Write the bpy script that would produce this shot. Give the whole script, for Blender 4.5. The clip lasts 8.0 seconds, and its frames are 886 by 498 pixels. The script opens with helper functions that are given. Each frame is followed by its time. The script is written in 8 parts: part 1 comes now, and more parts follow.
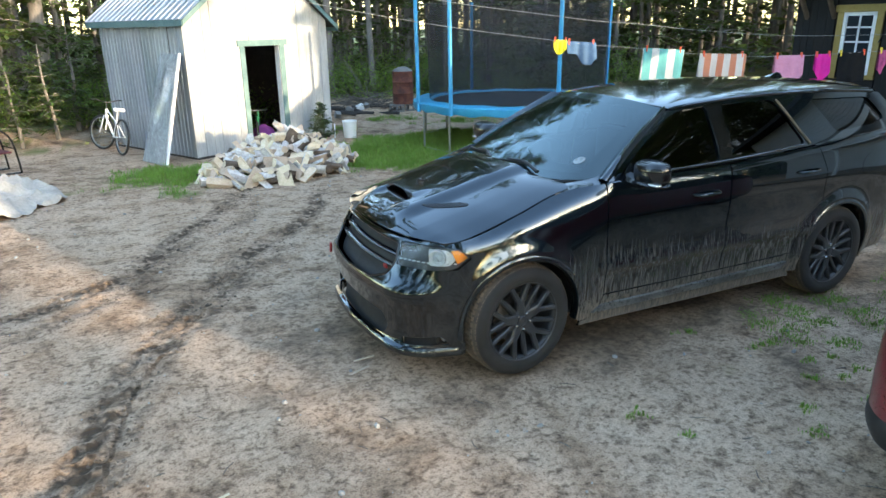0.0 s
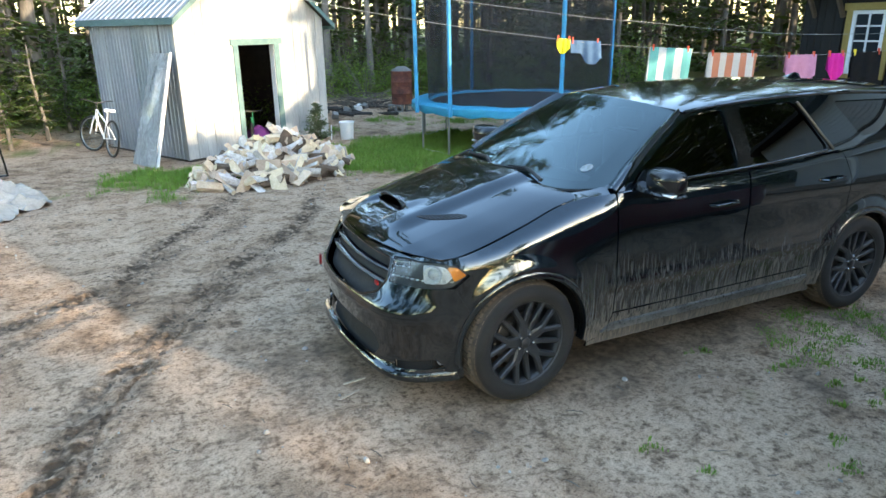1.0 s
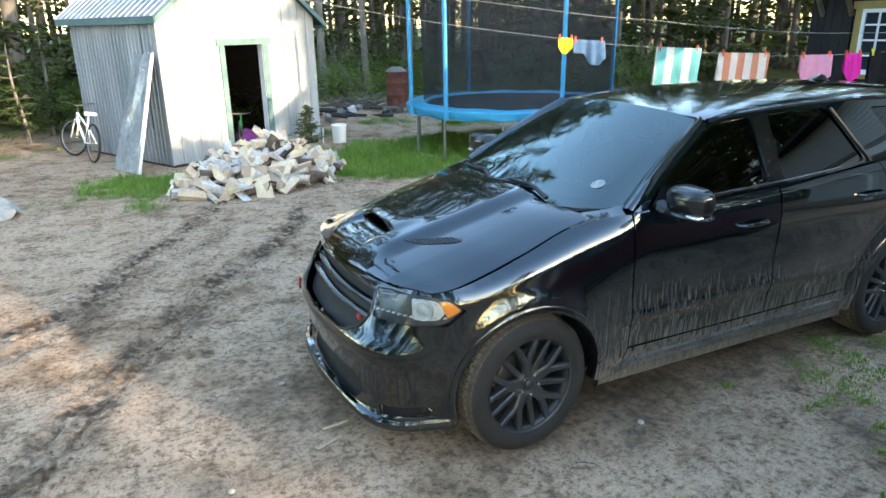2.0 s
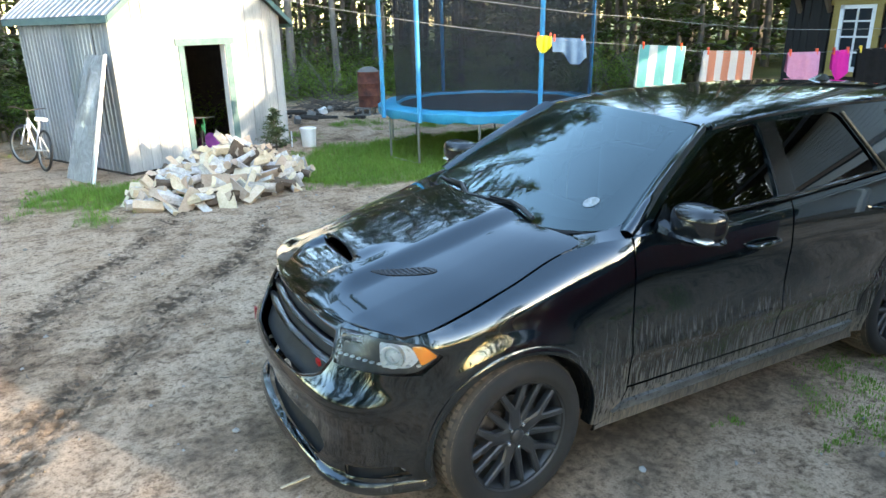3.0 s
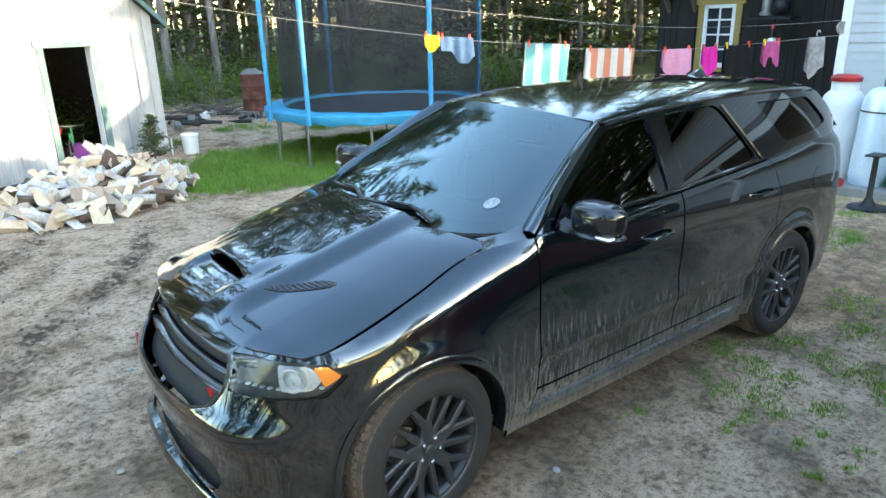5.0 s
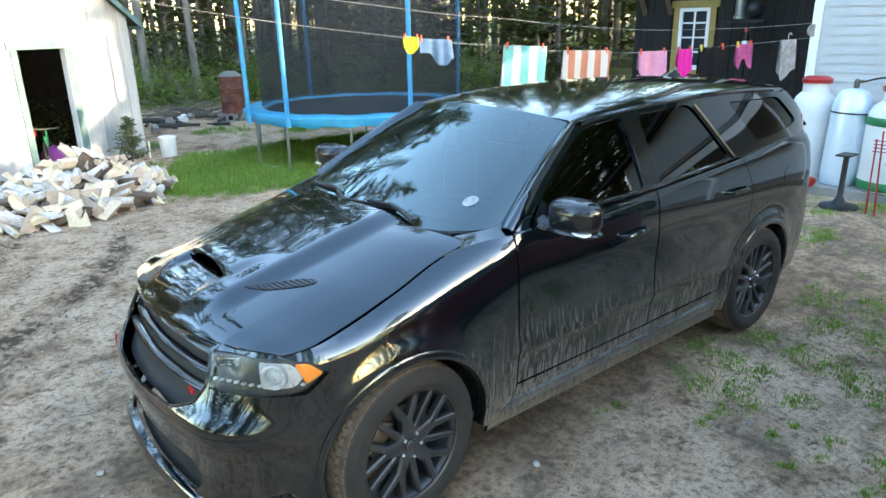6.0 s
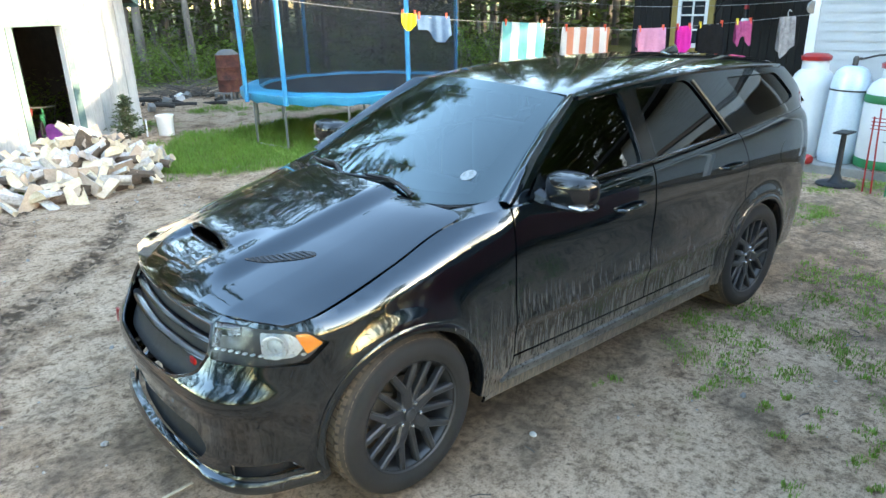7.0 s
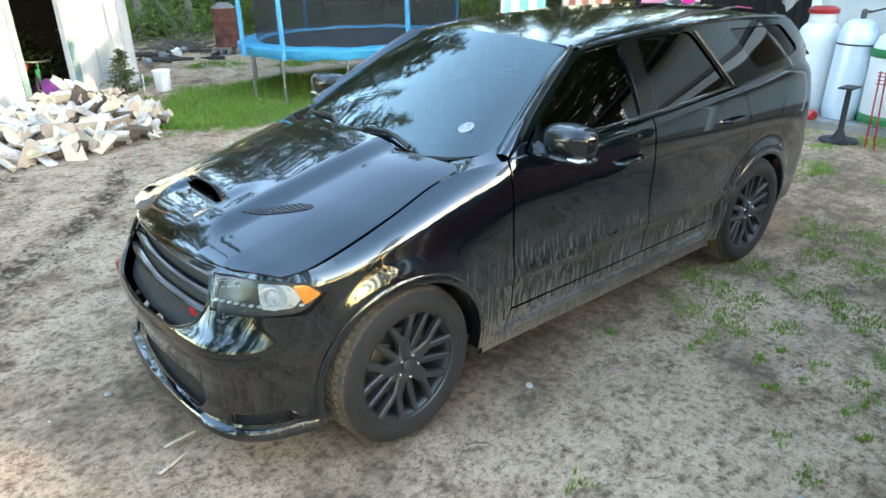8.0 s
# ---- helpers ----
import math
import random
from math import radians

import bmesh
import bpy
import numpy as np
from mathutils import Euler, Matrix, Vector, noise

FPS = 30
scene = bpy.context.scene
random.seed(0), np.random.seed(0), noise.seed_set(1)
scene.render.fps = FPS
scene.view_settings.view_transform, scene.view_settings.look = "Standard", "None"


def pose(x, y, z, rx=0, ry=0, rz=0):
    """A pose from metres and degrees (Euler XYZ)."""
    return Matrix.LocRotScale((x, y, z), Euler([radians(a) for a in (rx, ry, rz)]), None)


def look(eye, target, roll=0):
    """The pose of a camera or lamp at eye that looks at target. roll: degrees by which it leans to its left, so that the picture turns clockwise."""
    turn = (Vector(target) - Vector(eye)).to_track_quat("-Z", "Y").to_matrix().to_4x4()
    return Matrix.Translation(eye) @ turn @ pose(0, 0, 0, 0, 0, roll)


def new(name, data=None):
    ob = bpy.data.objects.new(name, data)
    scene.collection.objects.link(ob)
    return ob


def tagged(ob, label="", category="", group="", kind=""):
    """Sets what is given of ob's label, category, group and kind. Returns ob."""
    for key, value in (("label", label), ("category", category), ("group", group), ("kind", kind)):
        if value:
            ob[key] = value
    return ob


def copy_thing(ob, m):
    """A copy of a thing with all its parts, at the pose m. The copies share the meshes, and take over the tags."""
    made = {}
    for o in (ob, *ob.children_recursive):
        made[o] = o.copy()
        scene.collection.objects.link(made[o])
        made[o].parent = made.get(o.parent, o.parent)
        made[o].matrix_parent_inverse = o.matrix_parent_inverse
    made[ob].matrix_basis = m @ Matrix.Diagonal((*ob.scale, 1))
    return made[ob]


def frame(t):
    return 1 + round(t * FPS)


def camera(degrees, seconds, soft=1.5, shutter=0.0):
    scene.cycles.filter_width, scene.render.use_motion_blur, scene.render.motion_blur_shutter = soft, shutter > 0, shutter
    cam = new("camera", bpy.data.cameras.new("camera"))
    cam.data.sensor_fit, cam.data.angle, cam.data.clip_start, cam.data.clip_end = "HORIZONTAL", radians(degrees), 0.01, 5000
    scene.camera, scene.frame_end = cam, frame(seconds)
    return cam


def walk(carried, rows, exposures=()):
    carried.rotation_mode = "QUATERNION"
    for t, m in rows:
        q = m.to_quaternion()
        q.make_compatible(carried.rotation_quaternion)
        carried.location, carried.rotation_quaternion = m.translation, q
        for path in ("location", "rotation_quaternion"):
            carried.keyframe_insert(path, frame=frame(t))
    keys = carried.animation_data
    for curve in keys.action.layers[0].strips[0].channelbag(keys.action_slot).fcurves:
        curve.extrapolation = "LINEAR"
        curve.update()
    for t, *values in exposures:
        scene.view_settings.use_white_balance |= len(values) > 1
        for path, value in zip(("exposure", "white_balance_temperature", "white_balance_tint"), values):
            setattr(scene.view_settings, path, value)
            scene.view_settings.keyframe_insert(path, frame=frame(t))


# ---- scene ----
cam = camera(66.7, 8.0)
PATH = [
    (0, (-2.232, -3.377, 2.224), (-1.401, -1.669, 1.597), -0.8),
    (0.5, (-2.149, -3.245, 2.217), (-1.32, -1.537, 1.588), -0.8),
    (1, (-2.05, -3.067, 2.206), (-1.221, -1.359, 1.578), -0.8),
    (1.5, (-1.929, -2.854, 2.197), (-1.101, -1.145, 1.569), -0.8),
    (3, (-1.541, -2.159, 2.182), (-0.646, -0.486, 1.549), -1.1),
    (3.5, (-1.485, -2.049, 2.171), (-0.536, -0.407, 1.536), -1.2),
    (4, (-1.469, -2.017, 2.165), (-0.459, -0.412, 1.53), -1.2),
    (4.5, (-1.466, -2.012, 2.167), (-0.387, -0.453, 1.531), -1.3),
    (5, (-1.471, -2.024, 2.168), (-0.322, -0.516, 1.53), -1.3),
    (6.5, (-1.507, -2.078, 2.146), (-0.309, -0.608, 1.511), -1.2),
    (7, (-1.519, -2.093, 2.133), (-0.333, -0.636, 1.448), -1.2),
    (7.5, (-1.522, -2.11, 2.115), (-0.355, -0.67, 1.363), -1.2),
    (8, (-1.515, -2.115, 2.107), (-0.362, -0.689, 1.309), -1.2),
]
walk(cam, [(t, look(eye, target, roll)) for t, eye, target, roll in PATH],
     [(0.0, 3.76, 6850, 10), (1.5, 3.88, 6900, 10), (3.5, 4.12, 6950, 10), (5.0, 4.28, 7000, 10), (6.5, 4.34, 7100, 11), (8.0, 4.48, 7500, 11)])


# ---- light: low evening sun from behind, clear sky ----
SUN_AZ = Vector((0.46, -0.888))      # towards the sun, in plan
SUN_EL = radians(9.0)
world = bpy.data.worlds.new("sky")
scene.world = world
world.use_nodes = True
wn = world.node_tree.nodes
sky = wn.new("ShaderNodeTexSky")
sky.sky_type = "NISHITA"
sky.sun_disc = False
sky.sun_elevation = SUN_EL
sky.sun_rotation = math.atan2(SUN_AZ.x, SUN_AZ.y)
sky.air_density, sky.dust_density, sky.ozone_density = 1.0, 0.7, 1.6
wn["Background"].inputs["Strength"].default_value = 0.15
world.node_tree.links.new(sky.outputs[0], wn["Background"].inputs["Color"])
sun_data = bpy.data.lights.new("sun", "SUN")
sun_data.energy, sun_data.angle, sun_data.color = 1.0, radians(0.6), (1.0, 0.82, 0.58)
sun = new("sun", sun_data)
sun_way = Vector((SUN_AZ.x * math.cos(SUN_EL), SUN_AZ.y * math.cos(SUN_EL), math.sin(SUN_EL)))
sun.matrix_world = Matrix.Translation((0, 0, 30)) @ sun_way.to_track_quat("Z", "Y").to_matrix().to_4x4()

# ---- materials ----
def nodes_of(name):
    m = bpy.data.materials.new(name)
    m.use_nodes = True
    return m, m.node_tree.nodes, m.node_tree.links, m.node_tree.nodes["Principled BSDF"]


def rgb(c):
    return (c[0], c[1], c[2], 1.0)


def ramp(n, l, src, stops):
    r = n.new("ShaderNodeValToRGB")
    e = r.color_ramp.elements
    while len(e) < len(stops):
        e.new(0.5)
    for el, (p, c) in zip(e, stops):
        el.position, el.color = p, rgb(c) if not isinstance(c, float) else (c, c, c, 1)
    l.new(src, r.inputs[0])
    return r.outputs[0]


def noise_tex(n, l, vec, scale, detail=4.0, rough=0.6, distort=0.0):
    t = n.new("ShaderNodeTexNoise")
    t.inputs["Scale"].default_value, t.inputs["Detail"].default_value = scale, detail
    t.inputs["Roughness"].default_value, t.inputs["Distortion"].default_value = rough, distort
    if vec is not None:
        l.new(vec, t.inputs["Vector"])
    return t.outputs["Fac"]


def mixc(n, l, fac, a, b, mode="MIX"):
    m = n.new("ShaderNodeMix")
    m.data_type, m.blend_type = "RGBA", mode
    for sock, v in ((0, fac), (6, a), (7, b)):
        if isinstance(v, (int, float)):
            m.inputs[sock].default_value = v
        elif isinstance(v, tuple):
            m.inputs[sock].default_value = rgb(v)
        else:
            l.new(v, m.inputs[sock])
    return m.outputs[2]


def math_n(n, l, op, a, b=0.0, clamp=False):
    m = n.new("ShaderNodeMath")
    m.operation, m.use_clamp = op, clamp
    for sock, v in ((0, a), (1, b)):
        if isinstance(v, (int, float)):
            m.inputs[sock].default_value = v
        else:
            l.new(v, m.inputs[sock])
    return m.outputs[0]


def bump_n(n, l, p, height, strength=0.3, dist=0.01):
    b = n.new("ShaderNodeBump")
    b.inputs["Strength"].default_value, b.inputs["Distance"].default_value = strength, dist
    l.new(height, b.inputs["Height"])
    l.new(b.outputs[0], p.inputs["Normal"])


def coords(n, l, stretch=(1, 1, 1), kind="Object"):
    c = n.new("ShaderNodeTexCoord")
    m = n.new("ShaderNodeMapping")
    m.inputs["Scale"].default_value = stretch
    l.new(c.outputs[kind], m.inputs[0])
    return m.outputs[0]


def mat(name, dark, light, rough=0.7, metal=0.0, scale=6.0, fine=60.0, bump=0.15, dist=0.004, stretch=(1, 1, 1), vary=0.0, coat=0.0):
    """Two scales of mottling between a dark and a light colour, with fine relief."""
    m, n, l, p = nodes_of(name)
    v = coords(n, l, stretch)
    big, small = noise_tex(n, l, v, scale), noise_tex(n, l, v, fine, 3.0)
    f = math_n(n, l, "ADD", math_n(n, l, "MULTIPLY", big, 0.65), math_n(n, l, "MULTIPLY", small, 0.35))
    col = ramp(n, l, f, [(0.3, dark), (0.7, light)])
    if vary:
        o = n.new("ShaderNodeObjectInfo")
        g = n.new("ShaderNodeNewGeometry")
        r = math_n(n, l, "FRACT", math_n(n, l, "ADD", o.outputs["Random"], g.outputs["Random Per Island"]))
        hsv = n.new("ShaderNodeHueSaturation")
        l.new(math_n(n, l, "ADD", math_n(n, l, "MULTIPLY", r, 2 * vary), 1 - vary), hsv.inputs["Value"])
        l.new(math_n(n, l, "ADD", math_n(n, l, "MULTIPLY", r, 0.04), 0.48), hsv.inputs["Hue"])
        l.new(col, hsv.inputs["Color"])
        col = hsv.outputs[0]
    l.new(col, p.inputs["Base Color"])
    p.inputs["Metallic"].default_value = metal
    l.new(math_n(n, l, "ADD", math_n(n, l, "MULTIPLY", small, 0.2), rough - 0.1, True), p.inputs["Roughness"])
    p.inputs["Coat Weight"].default_value = coat
    if bump:
        bump_n(n, l, p, f, bump, dist)
    return m


def leafy(*args, **kw):
    """Thin leaves: part of the light passes through them."""
    m = mat(*args, **kw)
    n, l = m.node_tree.nodes, m.node_tree.links
    p = n["Principled BSDF"]
    t, mx = n.new("ShaderNodeBsdfTranslucent"), n.new("ShaderNodeMixShader")
    l.new(p.inputs["Base Color"].links[0].from_socket, t.inputs["Color"])
    mx.inputs[0].default_value = 0.4
    l.new(p.outputs[0], mx.inputs[1])
    l.new(t.outputs[0], mx.inputs[2])
    l.new(mx.outputs[0], n["Material Output"].inputs["Surface"])
    return m


M = {}
M["blue_pad"] = mat("blue_vinyl", (0.0124, 0.2046, 0.3596), (0.031, 0.279, 0.4464), 0.35, fine=30, bump=0.3)
M["blue_sleeve"] = mat("blue_foam_sleeve", (0.0124, 0.2046, 0.4092), (0.0372, 0.2976, 0.527), 0.45, fine=25, bump=0.5)
M["galv"] = mat("galvanised_steel", (0.217, 0.2232, 0.2232), (0.341, 0.3472, 0.341), 0.4, 0.8)
M["jump_mat"] = mat("black_jumping_mat", (0.0074, 0.0081, 0.0093), (0.0186, 0.0186, 0.0205), 0.8)
M["shed_white"] = mat("whitewashed_boards", (0.22, 0.23, 0.23), (0.43, 0.44, 0.43), 0.75, scale=4, fine=50, stretch=(1, 1, 0.15), bump=0.3, vary=0.06)
M["shed_metal"] = mat("weathered_painted_metal", (0.13, 0.155, 0.185), (0.33, 0.355, 0.385), 0.5, 0.2, scale=2, fine=40, stretch=(1, 1, 0.2), vary=0.08)
M["roof_metal"] = mat("corrugated_roof_metal", (0.279, 0.2976, 0.3224), (0.4092, 0.4278, 0.4464), 0.4, 0.5, scale=2, fine=40)
M["green_trim"] = mat("worn_green_paint", (0.0434, 0.0992, 0.1023), (0.124, 0.1984, 0.1922), 0.7, scale=5, fine=40, bump=0.3)
# one dark colour for the shed's inner walls, floor, roof deck and backing
M["dark_inside"] = mat("dark_boards", (0.031, 0.026, 0.0217), (0.0682, 0.0558, 0.0465), 0.9)
M["stain_wood"] = mat("dark_stained_boards", (0.0037, 0.0031, 0.0028), (0.0124, 0.0099, 0.0087), 0.85, scale=3, stretch=(1, 1, 0.15), bump=0.3, vary=0.15)
M["ochre"] = mat("ochre_painted_trim", (0.2232, 0.1488, 0.031), (0.31, 0.2232, 0.062), 0.6)
M["white_paint"] = mat("white_paint", (0.648, 0.657, 0.657), (0.756, 0.756, 0.747), 0.45, bump=0.05)
M["vinyl"] = mat("pale_vinyl_siding", (0.35, 0.365, 0.38), (0.43, 0.445, 0.46), 0.5, bump=0.05, scale=2)
M["log_wood"] = mat("weathered_log", (0.062, 0.0434, 0.0279), (0.1488, 0.1054, 0.0682), 0.8)
M["roof_dark"] = mat("dark_shingle_roof", (0.0186, 0.0186, 0.0198), (0.0434, 0.0434, 0.0446), 0.9)
M["bark"] = mat("grey_bark", (0.075, 0.066, 0.058), (0.22, 0.198, 0.178), 0.95, scale=4, fine=30, stretch=(1, 1, 0.25), bump=0.8, dist=0.02)
M["needles"] = leafy("conifer_needles", (0.028, 0.052, 0.010), (0.098, 0.138, 0.026), 0.6, scale=1.0, fine=8, bump=0, vary=0.35)
M["leaves"] = leafy("broad_leaves", (0.085, 0.15, 0.020), (0.22, 0.31, 0.05), 0.55, scale=1.0, fine=8, bump=0, vary=0.35)
M["grass"] = leafy("grass_blades", (0.098, 0.188, 0.0186), (0.212, 0.338, 0.0558), 0.6, scale=0.7, fine=5, bump=0, vary=0.3)

# ---- mesh helpers ----
def to_mesh(name, bm, material, smooth=False):
    me = bpy.data.meshes.new(name)
    bmesh.ops.recalc_face_normals(bm, faces=bm.faces)
    bm.to_mesh(me)
    bm.free()
    for m in material if isinstance(material, (list, tuple)) else [material]:
        me.materials.append(m)
    if smooth:
        for p in me.polygons:
            p.use_smooth = True
        me.set_sharp_from_angle(angle=radians(smooth if smooth > 1 else 40))
    return me


def part(name, bm, material, parent, label="", smooth=False):
    """One bmesh as one mesh object under a thing or a part."""
    ob = new(name, to_mesh(name, bm, material, smooth))
    ob.parent = parent
    if label:
        tagged(ob, label)
    return ob


def thing(name, label, category, m=None, group="", kind=""):
    ob = new(name)
    ob.empty_display_size = 0.1
    if m is not None:
        ob.matrix_world = m
    return tagged(ob, label, category, group, kind)


def single(name, bm, material, label, category, m=None, group="", kind="", smooth=False):
    ob = new(name, to_mesh(name, bm, material, smooth))
    if m is not None:
        ob.matrix_world = m
    return tagged(ob, label, category, group, kind)


def box(bm, lo, hi, m=None, bevel=0.0):
    r = bmesh.ops.create_cube(bm, size=1.0)
    vs = r["verts"]
    for v in vs:
        v.co = Vector([lo[k] + (v.co[k] + 0.5) * (hi[k] - lo[k]) for k in range(3)])
    if bevel:
        es = list({e for v in vs for e in v.link_edges})
        out = bmesh.ops.bevel(bm, geom=es, offset=bevel, segments=2, affect="EDGES", profile=0.6)
        vs = list({v for f in out["faces"] for v in f.verts} | {v for v in vs if v.is_valid})
    if m is not None:
        bmesh.ops.transform(bm, matrix=m, verts=vs)
    return vs


def tube(bm, pts, r, sides=8, caps=True, close=False):
    """A round bar along a line of points; r is one radius or one for each point."""
    pts = [Vector(p) for p in pts]
    rs = r if isinstance(r, (list, tuple)) else [r] * len(pts)
    rings, side = [], None
    for k, p in enumerate(pts):
        a = pts[k - 1] if k or close else p
        b = pts[(k + 1) % len(pts)] if k < len(pts) - 1 or close else p
        d = (b - a).normalized()
        if side is None:
            side = d.orthogonal().normalized()
        side = (side - d * side.dot(d)).normalized()
        up = d.cross(side)
        rings.append([bm.verts.new(p + rs[k] * (math.cos(t) * side + math.sin(t) * up)) for t in (2 * math.pi * j / sides for j in range(sides))])
    n = len(rings)
    for k in range(n if close else n - 1):
        A, B = rings[k], rings[(k + 1) % n]
        for j in range(sides):
            bm.faces.new((A[j], A[(j + 1) % sides], B[(j + 1) % sides], B[j]))
    if caps and not close:
        bm.faces.new(rings[0][::-1])
        bm.faces.new(rings[-1])
    return rings


def lathe(bm, prof, sides=24, m=None, caps=True):
    """A turned shape: prof is a line of (radius, height)."""
    rings = []
    for r, z in prof:
        rings.append([bm.verts.new((r * math.cos(2 * math.pi * j / sides), r * math.sin(2 * math.pi * j / sides), z)) for j in range(sides)])
    for A, B in zip(rings, rings[1:]):
        for j in range(sides):
            bm.faces.new((A[j], A[(j + 1) % sides], B[(j + 1) % sides], B[j]))
    if caps:
        for ring in (rings[0], rings[-1]):
            if (ring[0].co - ring[sides // 2].co).length > 1e-4:
                bm.faces.new(ring)
    vs = [v for ring in rings for v in ring]
    if m is not None:
        bmesh.ops.transform(bm, matrix=m, verts=vs)
    return vs


def curve(pts, n):
    """n points along a smooth line through pts."""
    P = [Vector(p) for p in pts]
    P = [2 * P[0] - P[1]] + P + [2 * P[-1] - P[-2]]
    out, segs = [], len(P) - 3
    for k in range(n):
        u = k / (n - 1) * segs
        i = min(int(u), segs - 1)
        t = u - i
        a, b, c, d = P[i:i + 4]
        out.append(0.5 * ((2 * b) + (c - a) * t + (2 * a - 5 * b + 4 * c - d) * t * t + (3 * b - a - 3 * c + d) * t ** 3))
    return out


def quads(name, verts, faces, material, parent=None, smooth=False):
    me = bpy.data.meshes.new(name)
    me.from_pydata([tuple(v) for v in verts], [], [tuple(f) for f in faces])
    me.materials.append(material)
    if smooth:
        for p in me.polygons:
            p.use_smooth = True
    ob = new(name, me)
    ob.parent = parent
    return ob

# ---- ground: one sheet from the yard to the horizon ----
def smooth01(a, b, v):
    t = min(1.0, max(0.0, (v - a) / (b - a)))
    return t * t * (3 - 2 * t)


def fbm(x, y, s, o=3):
    return noise.fractal(Vector((x * s, y * s, 3.7)), 1.0, 2.0, o)


RUTS = [
    ([(-0.2, 7.3), (-0.62, 6.5), (-1.24, 5.2), (-1.8, 4.35), (-2.23, 3.5), (-2.8, 2.95), (-3.6, 2.5), (-5.5, 1.8)], 0.11, 1.15),
    ([(-0.6, 5.6), (-1.0, 4.75), (-1.68, 4.1), (-2.19, 3.2), (-2.78, 2.5), (-3.5, 2.05), (-5.5, 1.2)], 0.09, 0.5),
    ([(0.45, 6.2), (0.2, 5.5), (-0.34, 4.4), (-0.95, 3.75), (-1.58, 2.75), (-2.02, 1.95), (-2.4, 1.2), (-2.6, 0.45), (-2.75, -0.3), (-2.9, -2.0)], 0.12, 1.2),
    ([(-0.55, 3.85), (-1.3, 2.8), (-1.8, 2.0), (-2.2, 1.25), (-2.42, 0.5), (-2.55, -0.4)], 0.08, 0.6),
]
RUT_LINES = [([Vector((p.x, p.y)) for p in curve([(a, b, 0) for a, b in pts], 90)], w, s) for pts, w, s in RUTS]


def rut_field(X, Y):
    """Tyre tracks: depth, strength, way along and place across, for arrays of points."""
    deep, mark = np.zeros_like(X), np.zeros_like(X)
    along, across = np.zeros_like(X), np.zeros_like(X)
    for line, w, s in RUT_LINES:
        best, at, side = np.full_like(X, 9.0), np.zeros_like(X), np.zeros_like(X)
        run = 0.0
        for p, q in zip(line, line[1:]):
            dx, dy = q.x - p.x, q.y - p.y
            L = math.hypot(dx, dy)
            t = np.clip(((X - p.x) * dx + (Y - p.y) * dy) / (L * L), 0, 1)
            ex, ey = X - p.x - t * dx, Y - p.y - t * dy
            d = np.hypot(ex, ey)
            near = d < best
            best = np.where(near, d, best)
            at = np.where(near, run + t * L, at)
            side = np.where(near, np.sign(dx * ey - dy * ex) * d, side)
            run += L
        fade = np.clip(at / 0.7, 0, 1)
        deep += s * fade * (0.016 * np.exp(-(best / w) ** 2) - 0.005 * np.exp(-((best - 1.6 * w) / (0.55 * w)) ** 2))
        m = min(1.0, s) * fade * np.exp(-(best / (1.15 * w)) ** 4)
        over = m > mark
        mark, along, across = np.where(over, m, mark), np.where(over, at, along), np.where(over, side / w, across)
    return deep, mark, along, across


def rut_depth(x, y):
    if not (-6 < x < 1.2 and -2.5 < y < 7.6):
        return 0.0
    return float(rut_field(np.array([x]), np.array([y]))[0][0])


def blob(x, y, cx, cy, rx, ry):
    return 1 - ((x - cx) / rx) ** 2 - ((y - cy) / ry) ** 2


def grass_amount(x, y):
    n = 0.55 * fbm(x, y, 0.8) + 0.45 * fbm(x, y, 3.0)
    a = blob(x, y, 4.3, 8.45, 3.5, 2.15)
    a = max(a, blob(x, y, 1.55, 7.9, 1.2, 1.3) * 0.8)
    a = max(a, blob(x, y, -1.3, 7.7, 1.7, 1.2) * 0.42, blob(x, y, -0.6, 8.2, 0.9, 0.9) * 0.6)
    a = max(a, 0.36 * blob(x, y, 2.75, -0.25, 1.1, 0.6), 0.42 * blob(x, y, 5.2, 0.1, 1.9, 1.1), 0.24 * blob(x, y, 2.0, -1.2, 1.3, 0.6), 0.6 * blob(x, y, 7.6, 0.6, 0.8, 0.5))
    a = max(a, 0.25 * blob(x, y, 5.0, 12.0, 3.0, 1.2), 0.5 * blob(x, y, -3.9, 13.2, 2.2, 1.6))
    if y > 6 and x > -3.2:
        return smooth01(0.0, 0.65, a + 0.85 * n)
    return smooth01(0.12, 0.55, a + 1.05 * n - 0.25)


def forest_amount(x, y):
    edge = 17.6 + 0.9 * fbm(x, y, 0.4) if x > 1 else 14.6 - 0.55 * (x + 3) + 0.7 * fbm(x, y, 0.5)
    if x > 9:
        edge -= 3.0
    f = smooth01(-0.8, 1.0, y - edge)
    f = max(f, smooth01(-8.0, -11.0, x))
    return max(f, smooth01(-22.0, -26.0, y), smooth01(24.0, 28.0, x))


def ground_z(x, y, ruts=True):
    far = smooth01(9.5, 24.0, y)
    z = 0.018 * fbm(x, y, 0.7) + 0.012 * fbm(x, y, 3.5, 5) + 0.25 * far * fbm(x, y, 0.22)
    near_wheel = min(math.hypot(x, y - 0.1), math.hypot(x - 3.04, y - 0.1), math.hypot(x, y - 1.8), math.hypot(x - 3.04, y - 1.8))
    z *= 0.35 + 0.65 * smooth01(0.2, 0.7, near_wheel)
    if y > 10 and x > 2:
        z += 0.12 * smooth01(10.5, 14, y) * abs(fbm(x, y, 0.9))
    if ruts:
        z -= rut_depth(x, y)
    return z - 0.004


